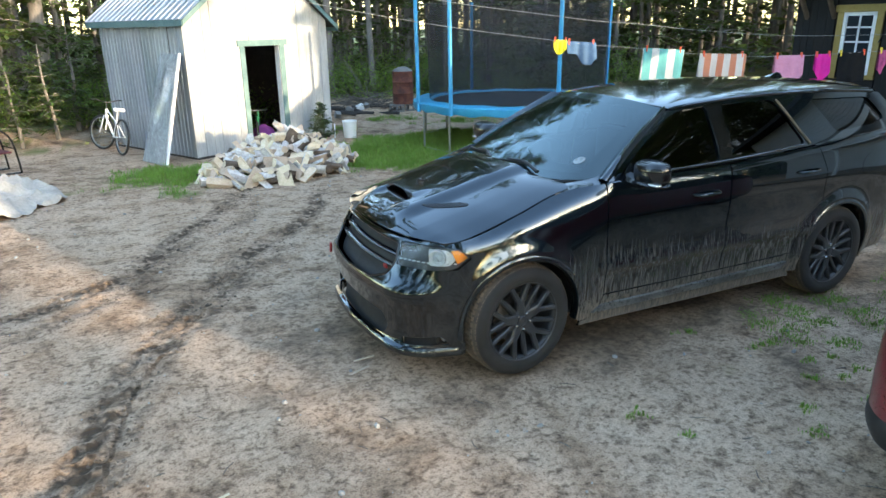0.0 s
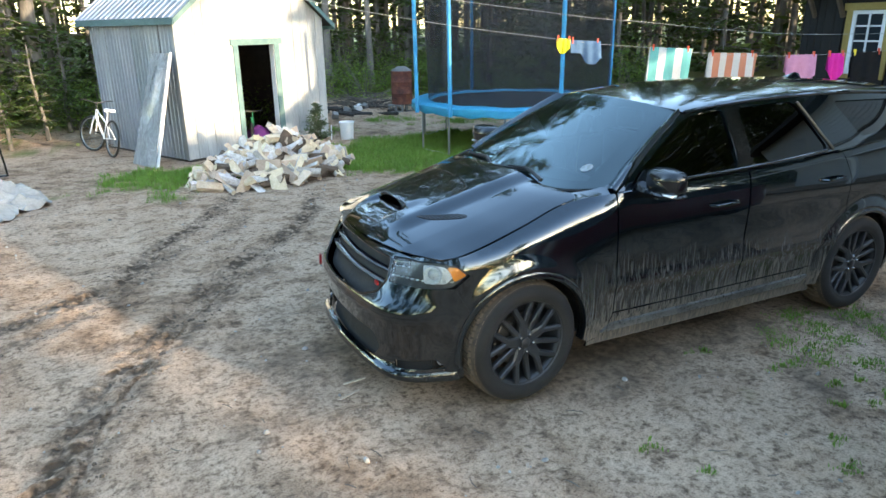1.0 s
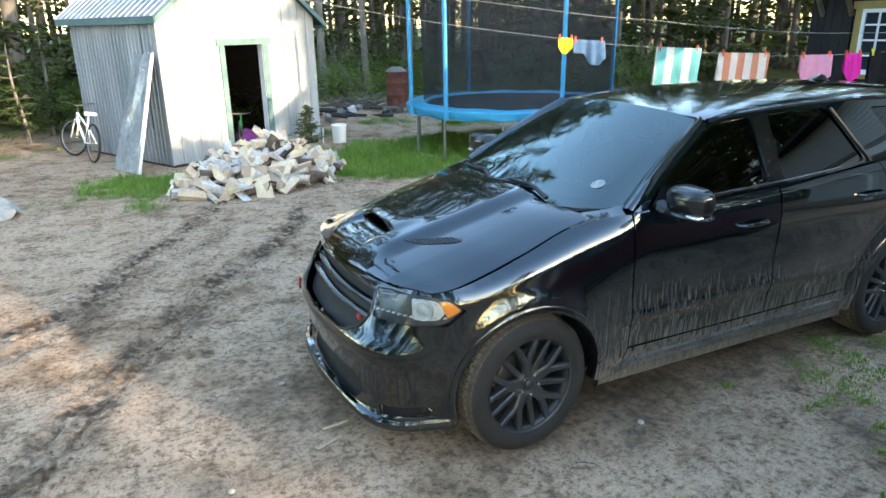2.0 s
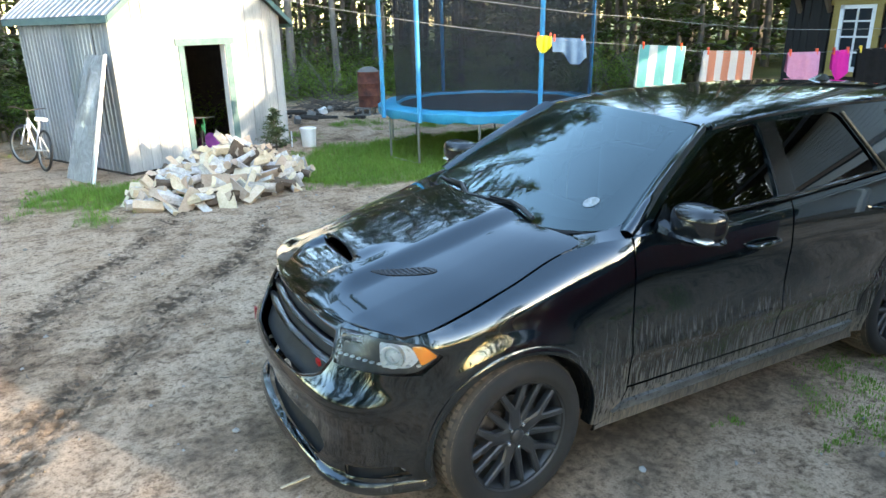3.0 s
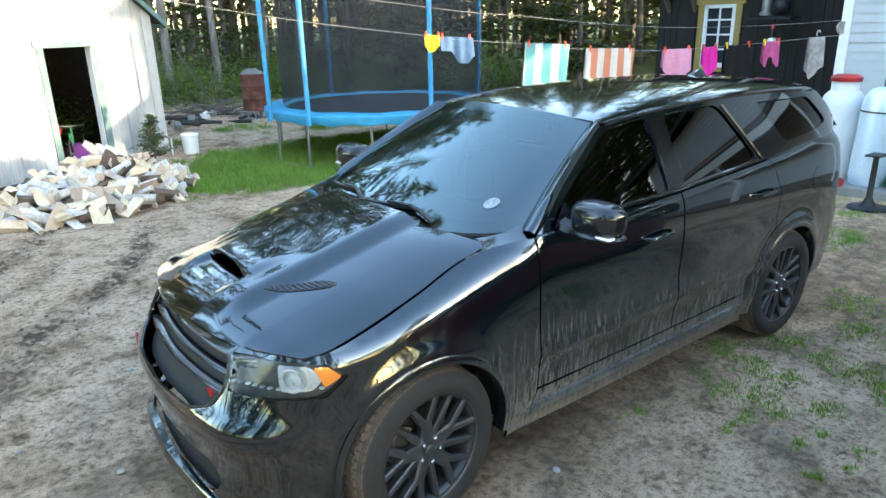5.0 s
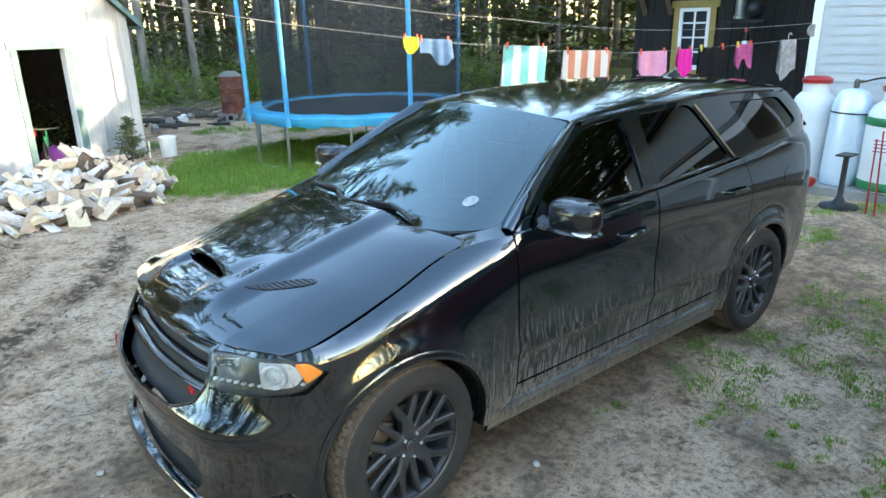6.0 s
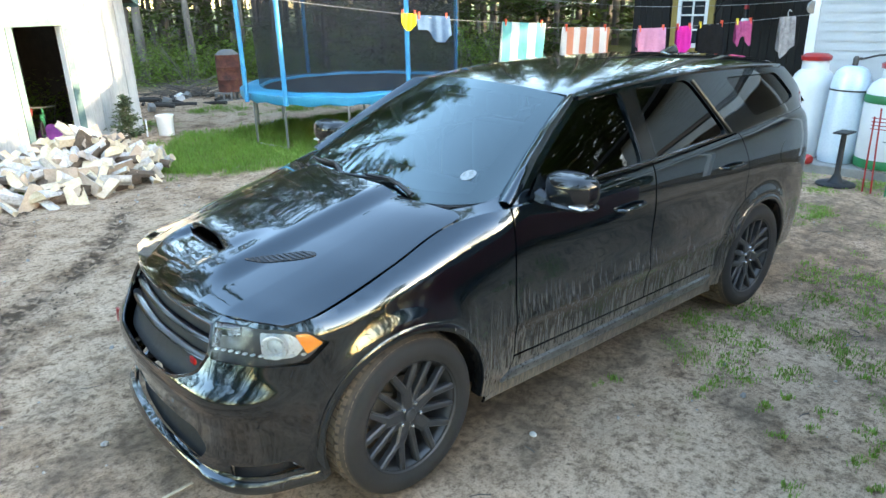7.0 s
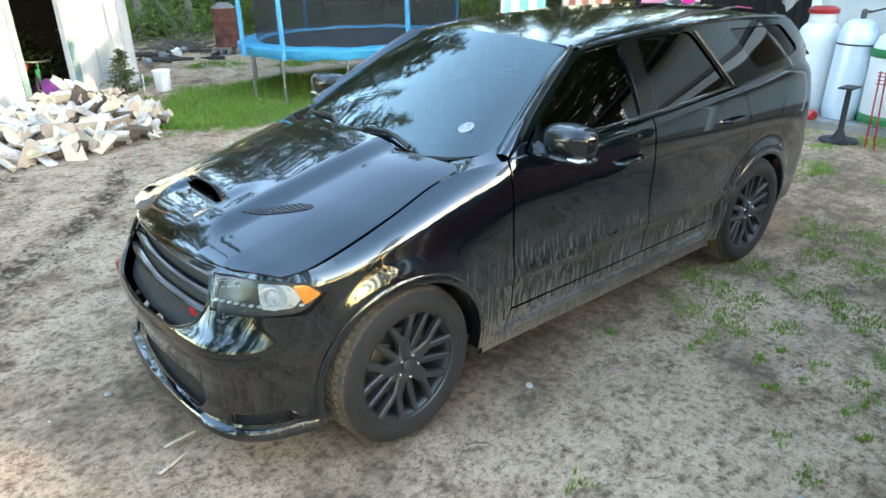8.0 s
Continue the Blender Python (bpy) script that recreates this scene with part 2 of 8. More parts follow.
def axis_steps(lo, hi, fine, far):
    inner = list(np.arange(lo, hi, fine))
    out, d = [], fine
    edge = hi
    while edge < far:
        d *= 1.22
        edge += d
        out.append(edge)
    d, edge, left = fine, lo, []
    while edge > -far:
        d *= 1.22
        edge -= d
        left.append(edge)
    return left[::-1] + inner + out


def loam_shade_amount(x, y):
    """Darker trodden earth behind the car; along its near side also painted shade."""
    a = max(1.2 * blob(x, y, 5.6, -0.4, 3.6, 2.2), 0.6 * blob(x, y, 3.4, -0.3, 2.0, 0.9), 1.1 * blob(x, y, 1.3, 0.12, 2.4, 0.5), 0.5 * blob(x, y, -1.0, 1.0, 0.7, 1.3))
    return smooth01(-0.25, 1.3, a + 0.9 * fbm(x, y, 2.2, 5)) if a > -1.2 else 0.0


def build_ground():
    xs, ys = axis_steps(-5.0, 6.0, 0.035, 900), axis_steps(-2.4, 9.0, 0.035, 900)
    X, Y = [a.ravel() for a in np.meshgrid(xs, ys)]
    deep, mark, along, across = rut_field(X, Y)
    verts, cover = [], []
    for x, y, d, tr in zip(X.tolist(), Y.tolist(), deep.tolist(), mark.tolist()):
        close = abs(x) < 60 and abs(y) < 80
        if tr > 0.08:                                    # lumps left by the tread
            d -= tr * (0.055 * abs(noise.noise(Vector((x * 9, y * 9, 1.3)))) + 0.026 * noise.noise(Vector((x * 17, y * 17, 7.1))))
        verts.append((x, y, ground_z(x, y, False) - d if close else 0.0))
        cover.append((grass_amount(x, y), forest_amount(x, y)) if close else (0.0, 1.0))
    nx = len(xs)
    faces = [(j * nx + i, j * nx + i + 1, (j + 1) * nx + i + 1, (j + 1) * nx + i) for j in range(len(ys) - 1) for i in range(nx - 1)]
    ob = quads("ground", verts, faces, ground_material(), smooth=True)
    for key, vals in (("grass", [c[0] for c in cover]), ("forest", [c[1] for c in cover]), ("track", mark), ("along", along), ("across", np.abs(across)), ("loam_shade", [loam_shade_amount(x, y) for x, y in zip(X.tolist(), Y.tolist())])):
        at = ob.data.attributes.new(key, "FLOAT", "POINT")
        at.data.foreach_set("value", vals)
    return tagged(ob, "trampled sandy yard with tyre tracks and grass patches", "ground", kind="structure")


def ground_material():
    m, n, l, p = nodes_of("sandy_yard")
    v = coords(n, l)
    big, mid = noise_tex(n, l, v, 0.55, 5.0, 0.6, 0.2), noise_tex(n, l, v, 2.6, 5.0, 0.62, 0.1)
    fine, grit = noise_tex(n, l, v, 24.0, 8.0, 0.74), noise_tex(n, l, v, 85.0, 4.0, 0.75)
    f = math_n(n, l, "ADD", math_n(n, l, "MULTIPLY", big, 0.5), math_n(n, l, "MULTIPLY", mid, 0.5))
    sand = ramp(n, l, f, [(0.375, (0.18, 0.115, 0.072)), (0.44, (0.38, 0.255, 0.166)), (0.51, (0.52, 0.366, 0.252)), (0.68, (0.60, 0.445, 0.32))])
    blot = noise_tex(n, l, v, 6.0, 7.0, 0.68, 0.15)
    sand = mixc(n, l, 1.0, sand, ramp(n, l, blot, [(0.36, (0.52, 0.50, 0.48)), (0.49, (0.97, 0.965, 0.96)), (0.66, (1.0, 1.0, 1.0))]), "MULTIPLY")
    sand = mixc(n, l, 1.0, sand, ramp(n, l, fine, [(0.36, (0.42, 0.40, 0.38)), (0.50, (1.0, 1.0, 1.0)), (0.66, (1.12, 1.12, 1.12))]), "MULTIPLY")
    sand = mixc(n, l, 0.9, sand, ramp(n, l, grit, [(0.34, (0.45, 0.44, 0.43)), (0.52, (1.0, 1.0, 1.0))]), "MULTIPLY")
    crumb = ramp(n, l, noise_tex(n, l, v, 38.0, 3.0, 0.55), [(0.58, 0.0), (0.66, 0.8)])
    crumb = math_n(n, l, "MULTIPLY", crumb, ramp(n, l, noise_tex(n, l, v, 1.7, 4.0, 0.6), [(0.45, 0.1), (0.6, 0.8)]))
    sand = mixc(n, l, crumb, sand, (0.0992, 0.0713, 0.0496))

    def attr(name):
        a = n.new("ShaderNodeAttribute")
        a.attribute_name = name
        return a.outputs["Fac"]
    # chevron lugs pressed into the tracks
    warp = noise_tex(n, l, v, 8.0, 3.0, 0.6)
    phase = math_n(n, l, "ADD", math_n(n, l, "MULTIPLY", attr("along"), 42.0), math_n(n, l, "MULTIPLY", attr("across"), 1.6))
    phase = math_n(n, l, "ADD", phase, math_n(n, l, "MULTIPLY", warp, 14.0))
    lug = math_n(n, l, "ADD", math_n(n, l, "MULTIPLY", math_n(n, l, "SINE", phase), 0.5), 0.5)
    cell = n.new("ShaderNodeTexVoronoi")
    cell.inputs["Scale"].default_value = 15.0
    l.new(v, cell.inputs["Vector"])
    crack = ramp(n, l, cell.outputs["Distance"], [(0.28, 0.0), (0.62, 1.0)])
    lug = math_n(n, l, "ADD", math_n(n, l, "MULTIPLY", lug, 0.55), math_n(n, l, "MULTIPLY", crack, 0.6), True)
    worn = ramp(n, l, noise_tex(n, l, v, 3.2, 4.0, 0.6), [(0.40, 0.2), (0.54, 1.0)])
    press = math_n(n, l, "MULTIPLY", math_n(n, l, "MULTIPLY", attr("track"), worn), math_n(n, l, "ADD", math_n(n, l, "MULTIPLY", lug, 0.95), 0.05), True)
    # dark earth of the tracks, with shade between the clods in the colour
    earth = mixc(n, l, fine, (0.045, 0.029, 0.018), (0.125, 0.086, 0.055))
    sand = mixc(n, l, math_n(n, l, "MULTIPLY", math_n(n, l, "MULTIPLY", attr("loam_shade"), 0.95), ramp(n, l, blot, [(0.42, 1.0), (0.62, 0.5)])), sand, mixc(n, l, fine, (0.060, 0.041, 0.027), (0.215, 0.155, 0.106)))
    col = mixc(n, l, math_n(n, l, "MULTIPLY", press, 1.25, True), sand, earth)
    turf = mixc(n, l, mid, (0.075, 0.105, 0.022), (0.165, 0.175, 0.055))
    col = mixc(n, l, math_n(n, l, "MULTIPLY", attr("grass"), 0.9, True), col, turf)
    litter = mixc(n, l, mid, (0.062, 0.0868, 0.0217), (0.161, 0.149, 0.062))
    col = mixc(n, l, attr("forest"), col, litter)
    l.new(col, p.inputs["Base Color"])
    p.inputs["Roughness"].default_value = 0.95
    p.inputs["Specular IOR Level"].default_value = 0.2
    h = math_n(n, l, "ADD", math_n(n, l, "MULTIPLY", fine, 0.7), math_n(n, l, "MULTIPLY", grit, 0.3))
    h = math_n(n, l, "SUBTRACT", h, math_n(n, l, "MULTIPLY", press, 1.1))
    bump_n(n, l, p, h, 1.0, 0.035)
    return m


build_ground()


# ---- the shed ----
SHED = pose(-0.9, 9.35, 0, 0, 0, 26)      # x along the front, y to its back
SW, SD, SH = 3.22, 2.85, 2.42             # width, depth, height at the eaves
RIDGE = 3.68
DOOR_A, DOOR_B, DOOR_Z = 1.20, 1.99, 1.93


def build_shed():
    shed = thing("shed", "old whitewashed wooden shed with metal roof", "shed", SHED)
    wall_h = lambda x: SH + (RIDGE - SH) * (1 - abs(x - SW / 2) / (SW / 2))
    # front boards stand apart by narrow joints; the doorway stays open
    rnd = random.Random(4)
    x = 0.0
    while x < SW - 0.02:
        w = min(rnd.uniform(0.17, 0.21), SW - x)
        bm = bmesh.new()
        a, b = x + 0.003, x + w - 0.003
        lows = [(a, b, 0.05)]
        if a < DOOR_B + 0.06 and b > DOOR_A - 0.06:
            lows = []
            if a < DOOR_A - 0.06:
                lows.append((a, DOOR_A - 0.04, 0.05))
            if b > DOOR_B + 0.06:
                lows.append((DOOR_B + 0.04, b, 0.05))
            lows.append((max(a, DOOR_A - 0.04), min(b, DOOR_B + 0.04), DOOR_Z + 0.02))
        proud = rnd.uniform(0, 0.008)
        for p0, p1, z0 in lows:
            if p1 - p0 < 0.005:
                continue
            vs = box(bm, (p0, -0.022 - proud, z0), (p1, 0, z0 + 0.5))
            for v in vs:
                if v.co.z > z0 + 0.25:
                    v.co.z = wall_h(v.co.x) - 0.01
        part("board", bm, M["shed_white"], shed)
        x += w
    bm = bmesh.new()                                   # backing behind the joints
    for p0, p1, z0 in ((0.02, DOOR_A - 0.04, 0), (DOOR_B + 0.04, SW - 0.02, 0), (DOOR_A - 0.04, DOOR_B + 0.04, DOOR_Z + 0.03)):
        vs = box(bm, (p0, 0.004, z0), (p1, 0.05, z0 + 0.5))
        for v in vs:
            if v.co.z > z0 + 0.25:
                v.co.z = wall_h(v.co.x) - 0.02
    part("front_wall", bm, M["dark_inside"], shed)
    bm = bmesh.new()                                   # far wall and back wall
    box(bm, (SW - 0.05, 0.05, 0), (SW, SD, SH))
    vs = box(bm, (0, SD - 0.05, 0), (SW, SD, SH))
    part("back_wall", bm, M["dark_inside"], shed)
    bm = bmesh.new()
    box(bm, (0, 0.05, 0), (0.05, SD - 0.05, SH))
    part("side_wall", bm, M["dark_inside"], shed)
    # ribbed sheets on the side, each with its own length and lap
    y = 0.0
    k = 0
    while y < SD - 0.05:
        w = min(0.46, SD - y)
        cuts = [(0.04, 0.62 if k == 1 else 0.0), (0.62 if k == 1 else 0.04, SH - 0.05)]
        for z0, z1 in cuts:
            if z1 - z0 < 0.1:
                continue
            bm = bmesh.new()
            prof = []
            yy = 0.0
            while yy < w - 0.01:
                for dy, h in ((0, 0.0), (0.05, 0.0), (0.058, 0.016), (0.072, 0.016), (0.08, 0.0)):
                    if yy + dy <= w:
                        prof.append((yy + dy, h))
                yy += 0.115
            prof.append((w, 0.0))
            rows = [[bm.verts.new((-0.004 - h - 0.004 * (k % 2) - 0.01 * (z0 > 0.3), y + q, z)) for q, h in prof] for z in (z0, z1)]
            for i in range(len(prof) - 1):
                bm.faces.new((rows[0][i], rows[0][i + 1], rows[1][i + 1], rows[1][i]))
            part("metal_sheet", bm, M["shed_metal"], shed)
        y += w
        k += 1
    # roof: two ribbed slopes, with green fascia
    over_f = 0.16
    slope = (RIDGE - SH) / (SW / 2)
    for side, over_s in ((0, 0.09), (1, 0.23)):
        bm = bmesh.new()
        sx = lambda d: d if side == 0 else SW - d
        rowa, rowb = [], []
        yy = -over_f
        prof = []
        while yy < SD + 0.28:
            for dy, h in ((0, 0.0), (0.10, 0.0), (0.11, 0.02), (0.13, 0.02), (0.14, 0.0)):
                prof.append((yy + dy, h))
            yy += 0.19
        for q, h in prof:
            rowa.append(bm.verts.new((sx(-over_s), q, SH - over_s * slope + 0.05 + h)))
            rowb.append(bm.verts.new((sx(SW / 2), q, RIDGE + 0.05 + h)))
        for i in range(len(prof) - 1):
            bm.faces.new((rowa[i], rowa[i + 1], rowb[i + 1], rowb[i]))
        part("roof_sheet", bm, M["roof_metal"], shed)
        bm = bmesh.new()
        vs = box(bm, (-over_s, -over_f + 0.01, 0), (SW / 2, SD + 0.33, 0.03))
        for v in vs:
            v.co.z += SH + slope * v.co.x + 0.0
            if side:
                v.co.x = SW - v.co.x
        part("roof_deck", bm, M["dark_inside"], shed)
        bm = bmesh.new()                                # fascia along the eaves and up the gable
        x0 = sx(-over_s)
        box(bm, (x0 - 0.012, -over_f, SH - over_s * slope - 0.06), (x0 + 0.012, SD + 0.33, SH - over_s * slope + 0.045))
        vs = box(bm, (-over_s, -over_f - 0.02, -0.05), (SW / 2, -over_f + 0.005, 0.045))
        for v in vs:
            v.co.z += SH + slope * v.co.x
            if side:
                v.co.x = SW - v.co.x
        part("fascia", bm, M["green_trim"], shed)
    # door frame
    for name, lo, hi in (("door_jamb", (DOOR_A - 0.11, -0.045, 0.03), (DOOR_A - 0.005, -0.024, DOOR_Z)),
                         ("door_jamb", (DOOR_B + 0.005, -0.045, 0.03), (DOOR_B + 0.13, -0.024, DOOR_Z)),
                         ("door_head", (DOOR_A - 0.16, -0.055, DOOR_Z + 0.0), (DOOR_B + 0.19, -0.024, DOOR_Z + 0.11))):
        bm = bmesh.new()
        box(bm, lo, hi, bevel=0.004)
        part(name, bm, M["green_trim"], shed)
    for p in (DOOR_A, DOOR_B):
        bm = bmesh.new()
        s = 0.03 if p == DOOR_B else -0.03
        box(bm, (min(p, p + s * 0.9), -0.03, 0.03), (max(p, p + s * 0.9), 0.1, DOOR_Z))
        part("door_reveal", bm, M["white_paint"], shed)
    bm = bmesh.new()
    box(bm, (-0.03, -0.028, 0.04), (0.0, 0.05, SH - 0.02))
    part("corner_board", bm, M["shed_white"], shed)
    bm = bmesh.new()
    box(bm, (SW, -0.028, 0.04), (SW + 0.03, 0.05, SH - 0.02))
    part("corner_board", bm, M["shed_white"], shed)
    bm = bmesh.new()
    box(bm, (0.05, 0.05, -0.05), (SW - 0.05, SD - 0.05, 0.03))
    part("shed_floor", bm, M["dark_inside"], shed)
    return shed


build_shed()


# ---- buildings ----
def siding(parent, x0, x1, z0, z1, y, material, step=0.12, gable=None):
    """Lapped horizontal courses facing -y, each one a piece."""
    z = z0
    while z < z1 - 0.01:
        a, b = x0, x1
        if gable is not None:
            a, b = gable(z + step * 0.5)
            if b - a < 0.05:
                break
        bm = bmesh.new()
        h = min(step, z1 - z)
        v = [bm.verts.new(c) for c in ((a, y - 0.018, z), (b, y - 0.018, z), (b, y - 0.004, z + h + 0.012), (a, y - 0.004, z + h + 0.012), (a, y, z), (b, y, z))]
        bm.faces.new(v[:4])
        bm.faces.new((v[0], v[4], v[5], v[1]))
        part("siding_course", bm, material, parent)
        z += step


def build_white_annex():
    """The pale sided wing beside the gas cylinders; x runs along its wall, facing -y."""
    w = thing("sided_wing", "pale vinyl-sided house wing with white corner trim", "building", pose(9.05, 2.42, 0, 0, 0, -80))
    bm = bmesh.new()
    box(bm, (0, 0, 0), (9.0, 6, 5.4))
    part("wall", bm, M["vinyl"], w)
    siding(w, 0.11, 9.0, 0.25, 5.4, 0.0, M["vinyl"], 0.128)
    bm = bmesh.new()
    box(bm, (-0.015, -0.035, 0.15), (0.11, 0.03, 5.4), bevel=0.006)
    part("corner_trim", bm, M["white_paint"], w)
    bm = bmesh.new()
    vs = box(bm, (-0.4, -0.5, 5.4), (9.4, 6.5, 5.55))
    part("roof", bm, M["roof_dark"], w)
    # assumed lean-to porch past the cylinders, out of view; it darkens the wall
    bm = bmesh.new()
    vs = box(bm, (2.9, -1.75, 0.0), (8.8, -0.03, 0.10))
    for v in vs:
        v.co.z += 3.85 + 0.42 * v.co.y
    porch = part("porch_roof", bm, M["roof_dark"], w)
    bm = bmesh.new()
    box(bm, (2.86, -1.80, 2.92), (8.84, -1.76, 3.14), bevel=0.005)
    part("fascia", bm, M["white_paint"], porch, "white porch fascia")
    for x in (3.0, 5.9, 8.7):
        bm = bmesh.new()
        box(bm, (x - 0.05, -1.72, -0.1), (x + 0.05, -1.62, 3.15), bevel=0.006)
        part("post", bm, M["white_paint"], porch)
    bm = bmesh.new()
    box(bm, (2.9, -1.74, 0.0), (8.8, -0.03, 0.16), bevel=0.006)
    part("porch_deck", bm, M["log_wood"], w)
    return w


build_white_annex()


def build_cabin():
    c = thing("cabin", "dark-stained board cabin with ochre window trim", "building", pose(13.2, 8.38, 0, 0, 0, -84))
    bm = bmesh.new()
    box(bm, (0, 0.03, 0), (9, 6, 3.3))
    part("wall", bm, M["stain_wood"], c)
    rnd = random.Random(8)
    x = 0.0
    while x < 6.0:
        w = rnd.uniform(0.15, 0.24)
        if not (1.02 < x + w / 2 < 2.0):
            bm = bmesh.new()
            d = rnd.uniform(0.0, 0.02)
            box(bm, (x + 0.006, -0.02 - d, 0.1), (x + w - 0.006, 0.03, 3.3))
            part("board", bm, M["stain_wood"], c)
        x += w
    for lo, hi in (((1.02, -0.02, 0.1), (2.0, 0.03, 1.05)),):
        bm = bmesh.new()
        box(bm, lo, hi)
        part("board", bm, M["stain_wood"], c)
    win = part("window", bmesh.new(), M["white_paint"], c)
    wx0, wx1, wz0, wz1 = 1.14, 1.87, 1.15, 2.42
    for lo, hi in (((wx0 - 0.14, -0.06, wz0 - 0.1), (wx0, -0.0, wz1)), ((wx1, -0.06, wz0 - 0.1), (wx1 + 0.14, 0, wz1)),
                   ((wx0 - 0.2, -0.075, wz1), (wx1 + 0.2, 0, wz1 + 0.16)), ((wx0 - 0.14, -0.07, wz0 - 0.2), (wx1 + 0.14, 0, wz0 - 0.1))):
        bm = bmesh.new()
        box(bm, lo, hi, bevel=0.008)
        part("trim", bm, M["ochre"], win)
    for lo, hi in (((wx0, -0.05, wz0 - 0.1), (wx0 + 0.08, 0.0, wz1)), ((wx1 - 0.08, -0.05, wz0 - 0.1), (wx1, 0, wz1)),
                   ((wx0, -0.05, wz1 - 0.08), (wx1, 0, wz1)), ((wx0, -0.05, wz0 - 0.1), (wx1, 0, wz0)),
                   (((wx0 + wx1) / 2 - 0.018, -0.04, wz0), ((wx0 + wx1) / 2 + 0.018, -0.005, wz1)),
                   *[((wx0, -0.04, z - 0.018), (wx1, -0.005, z + 0.018)) for z in (1.45, 1.77, 2.09)]):
        bm = bmesh.new()
        box(bm, lo, hi)
        part("window_bar", bm, M["white_paint"], win)
    bm = bmesh.new()
    box(bm, (wx0, -0.012, wz0), (wx1, 0.02, wz1))
    part("pane", bm, M["dark_glass"], win)
    bm = bmesh.new()
    vs = box(bm, (-0.7, -0.9, 3.25), (9, 6.5, 3.4))
    part("roof", bm, M["roof_dark"], c)
    for x in (0.25, 0.9):
        bm = bmesh.new()
        tube(bm, [(x, 0.0, 2.3), (x, -0.75, 3.25)], 0.06, 6)
        part("bracket", bm, M["log_wood"], c)
    return c


M["dark_glass"], _n, _l, _p = nodes_of("window_glass")
_p.inputs["Base Color"].default_value = (0.02, 0.025, 0.03, 1)
_p.inputs["Roughness"].default_value = 0.03
_p.inputs["IOR"].default_value = 1.5
build_cabin()


def build_shade_house():
    """Unseen house added far behind the camera so that its shadow covers the yard."""
    L, D, E, R = 19.0, 10.0, 5.6, HOUSE_RIDGE
    h = thing("house", "unseen pale sided house added to shade the yard", "building", pose(21.0 + L, -34.0, 0, 0, 0, 180))
    bm = bmesh.new()
    box(bm, (0, 0, 0), (L, D, E))
    part("wall", bm, M["vinyl"], h)
    siding(h, 0, L, 0.3, E, 0.0, M["vinyl"], 0.42)
    for z in (0.9, 3.5):
        for x in (2.0, 6.5, 11.0, 15.5):
            bm = bmesh.new()
            box(bm, (x, -0.06, z), (x + 1.3, -0.02, z + 1.3))
            w = part("window", bm, M["white_paint"], h)
            bm = bmesh.new()
            box(bm, (x + 0.08, -0.07, z + 0.08), (x + 1.22, -0.062, z + 1.22))
            part("pane", bm, M["dark_glass"], w)
    bm = bmesh.new()
    v = [bm.verts.new(c) for c in ((0, -0.5, E), (L + 0.4, -0.5, E), (L + 0.4, D + 0.5, E), (0, D + 0.5, E), (0, D / 2, R), (L + 0.4, D / 2, R))]
    for f in ((0, 1, 5, 4), (2, 3, 4, 5), (0, 4, 3), (1, 2, 5), (0, 3, 2, 1)):
        bm.faces.new([v[i] for i in f])
    part("roof", bm, M["roof_dark"], h)
    return h


HOUSE_RIDGE = 9.1
build_shade_house()
# ---- the black car; x runs to its rear, the near side is at -y ----
from mathutils.geometry import delaunay_2d_cdt

CAR_Y = 0.95
PLAN = [(-0.878, 0), (-0.868, 0.2), (-0.842, 0.42), (-0.785, 0.62), (-0.655, 0.785), (-0.45, 0.883), (-0.2, 0.93), (0.05, 0.948), (0.6, 0.955), (1.5, 0.96), (2.6, 0.96), (3.05, 0.957), (3.5, 0.94), (3.85, 0.885), (4.04, 0.75), (4.125, 0.4), (4.14, 0)]


def make_plan():
    pts = curve([(a, b, 0) for a, b in PLAN], 400)
    s, out = 0.0, []
    for k, p in enumerate(pts):
        if k:
            s += (p - pts[k - 1]).length
        out.append((s, p.x, p.y))
    arr = np.array(out)
    arr[:, 0] -= np.interp(0.6, arr[:, 1], arr[:, 0]) - 0.6
    return arr


PLAN_ARR = make_plan()
U0, U1 = PLAN_ARR[0, 0], PLAN_ARR[-1, 0]


def u_at_x(x):
    return float(np.interp(x, PLAN_ARR[:, 1], PLAN_ARR[:, 0]))


def u_at_h(h):
    """Along the front, from the distance to the middle."""
    n = 150
    return float(np.interp(h, PLAN_ARR[:n, 2], PLAN_ARR[:n, 0]))


def lerp_table(tab, v):
    return float(np.interp(v, [t[0] for t in tab], [t[1] for t in tab]))


def spline_table(tab):
    xs = np.linspace(tab[0][0], tab[-1][0], 240)
    p = np.array([t[0] for t in tab]), np.array([t[1] for t in tab])
    m = np.gradient(p[1], p[0])
    k = np.clip(np.searchsorted(p[0], xs) - 1, 0, len(tab) - 2)
    h = p[0][k + 1] - p[0][k]
    t = (xs - p[0][k]) / h
    y = (2 * t ** 3 - 3 * t ** 2 + 1) * p[1][k] + (t ** 3 - 2 * t ** 2 + t) * h * m[k] + (-2 * t ** 3 + 3 * t ** 2) * p[1][k + 1] + (t ** 3 - t ** 2) * h * m[k + 1]
    return lambda v: float(np.interp(v, xs, y))


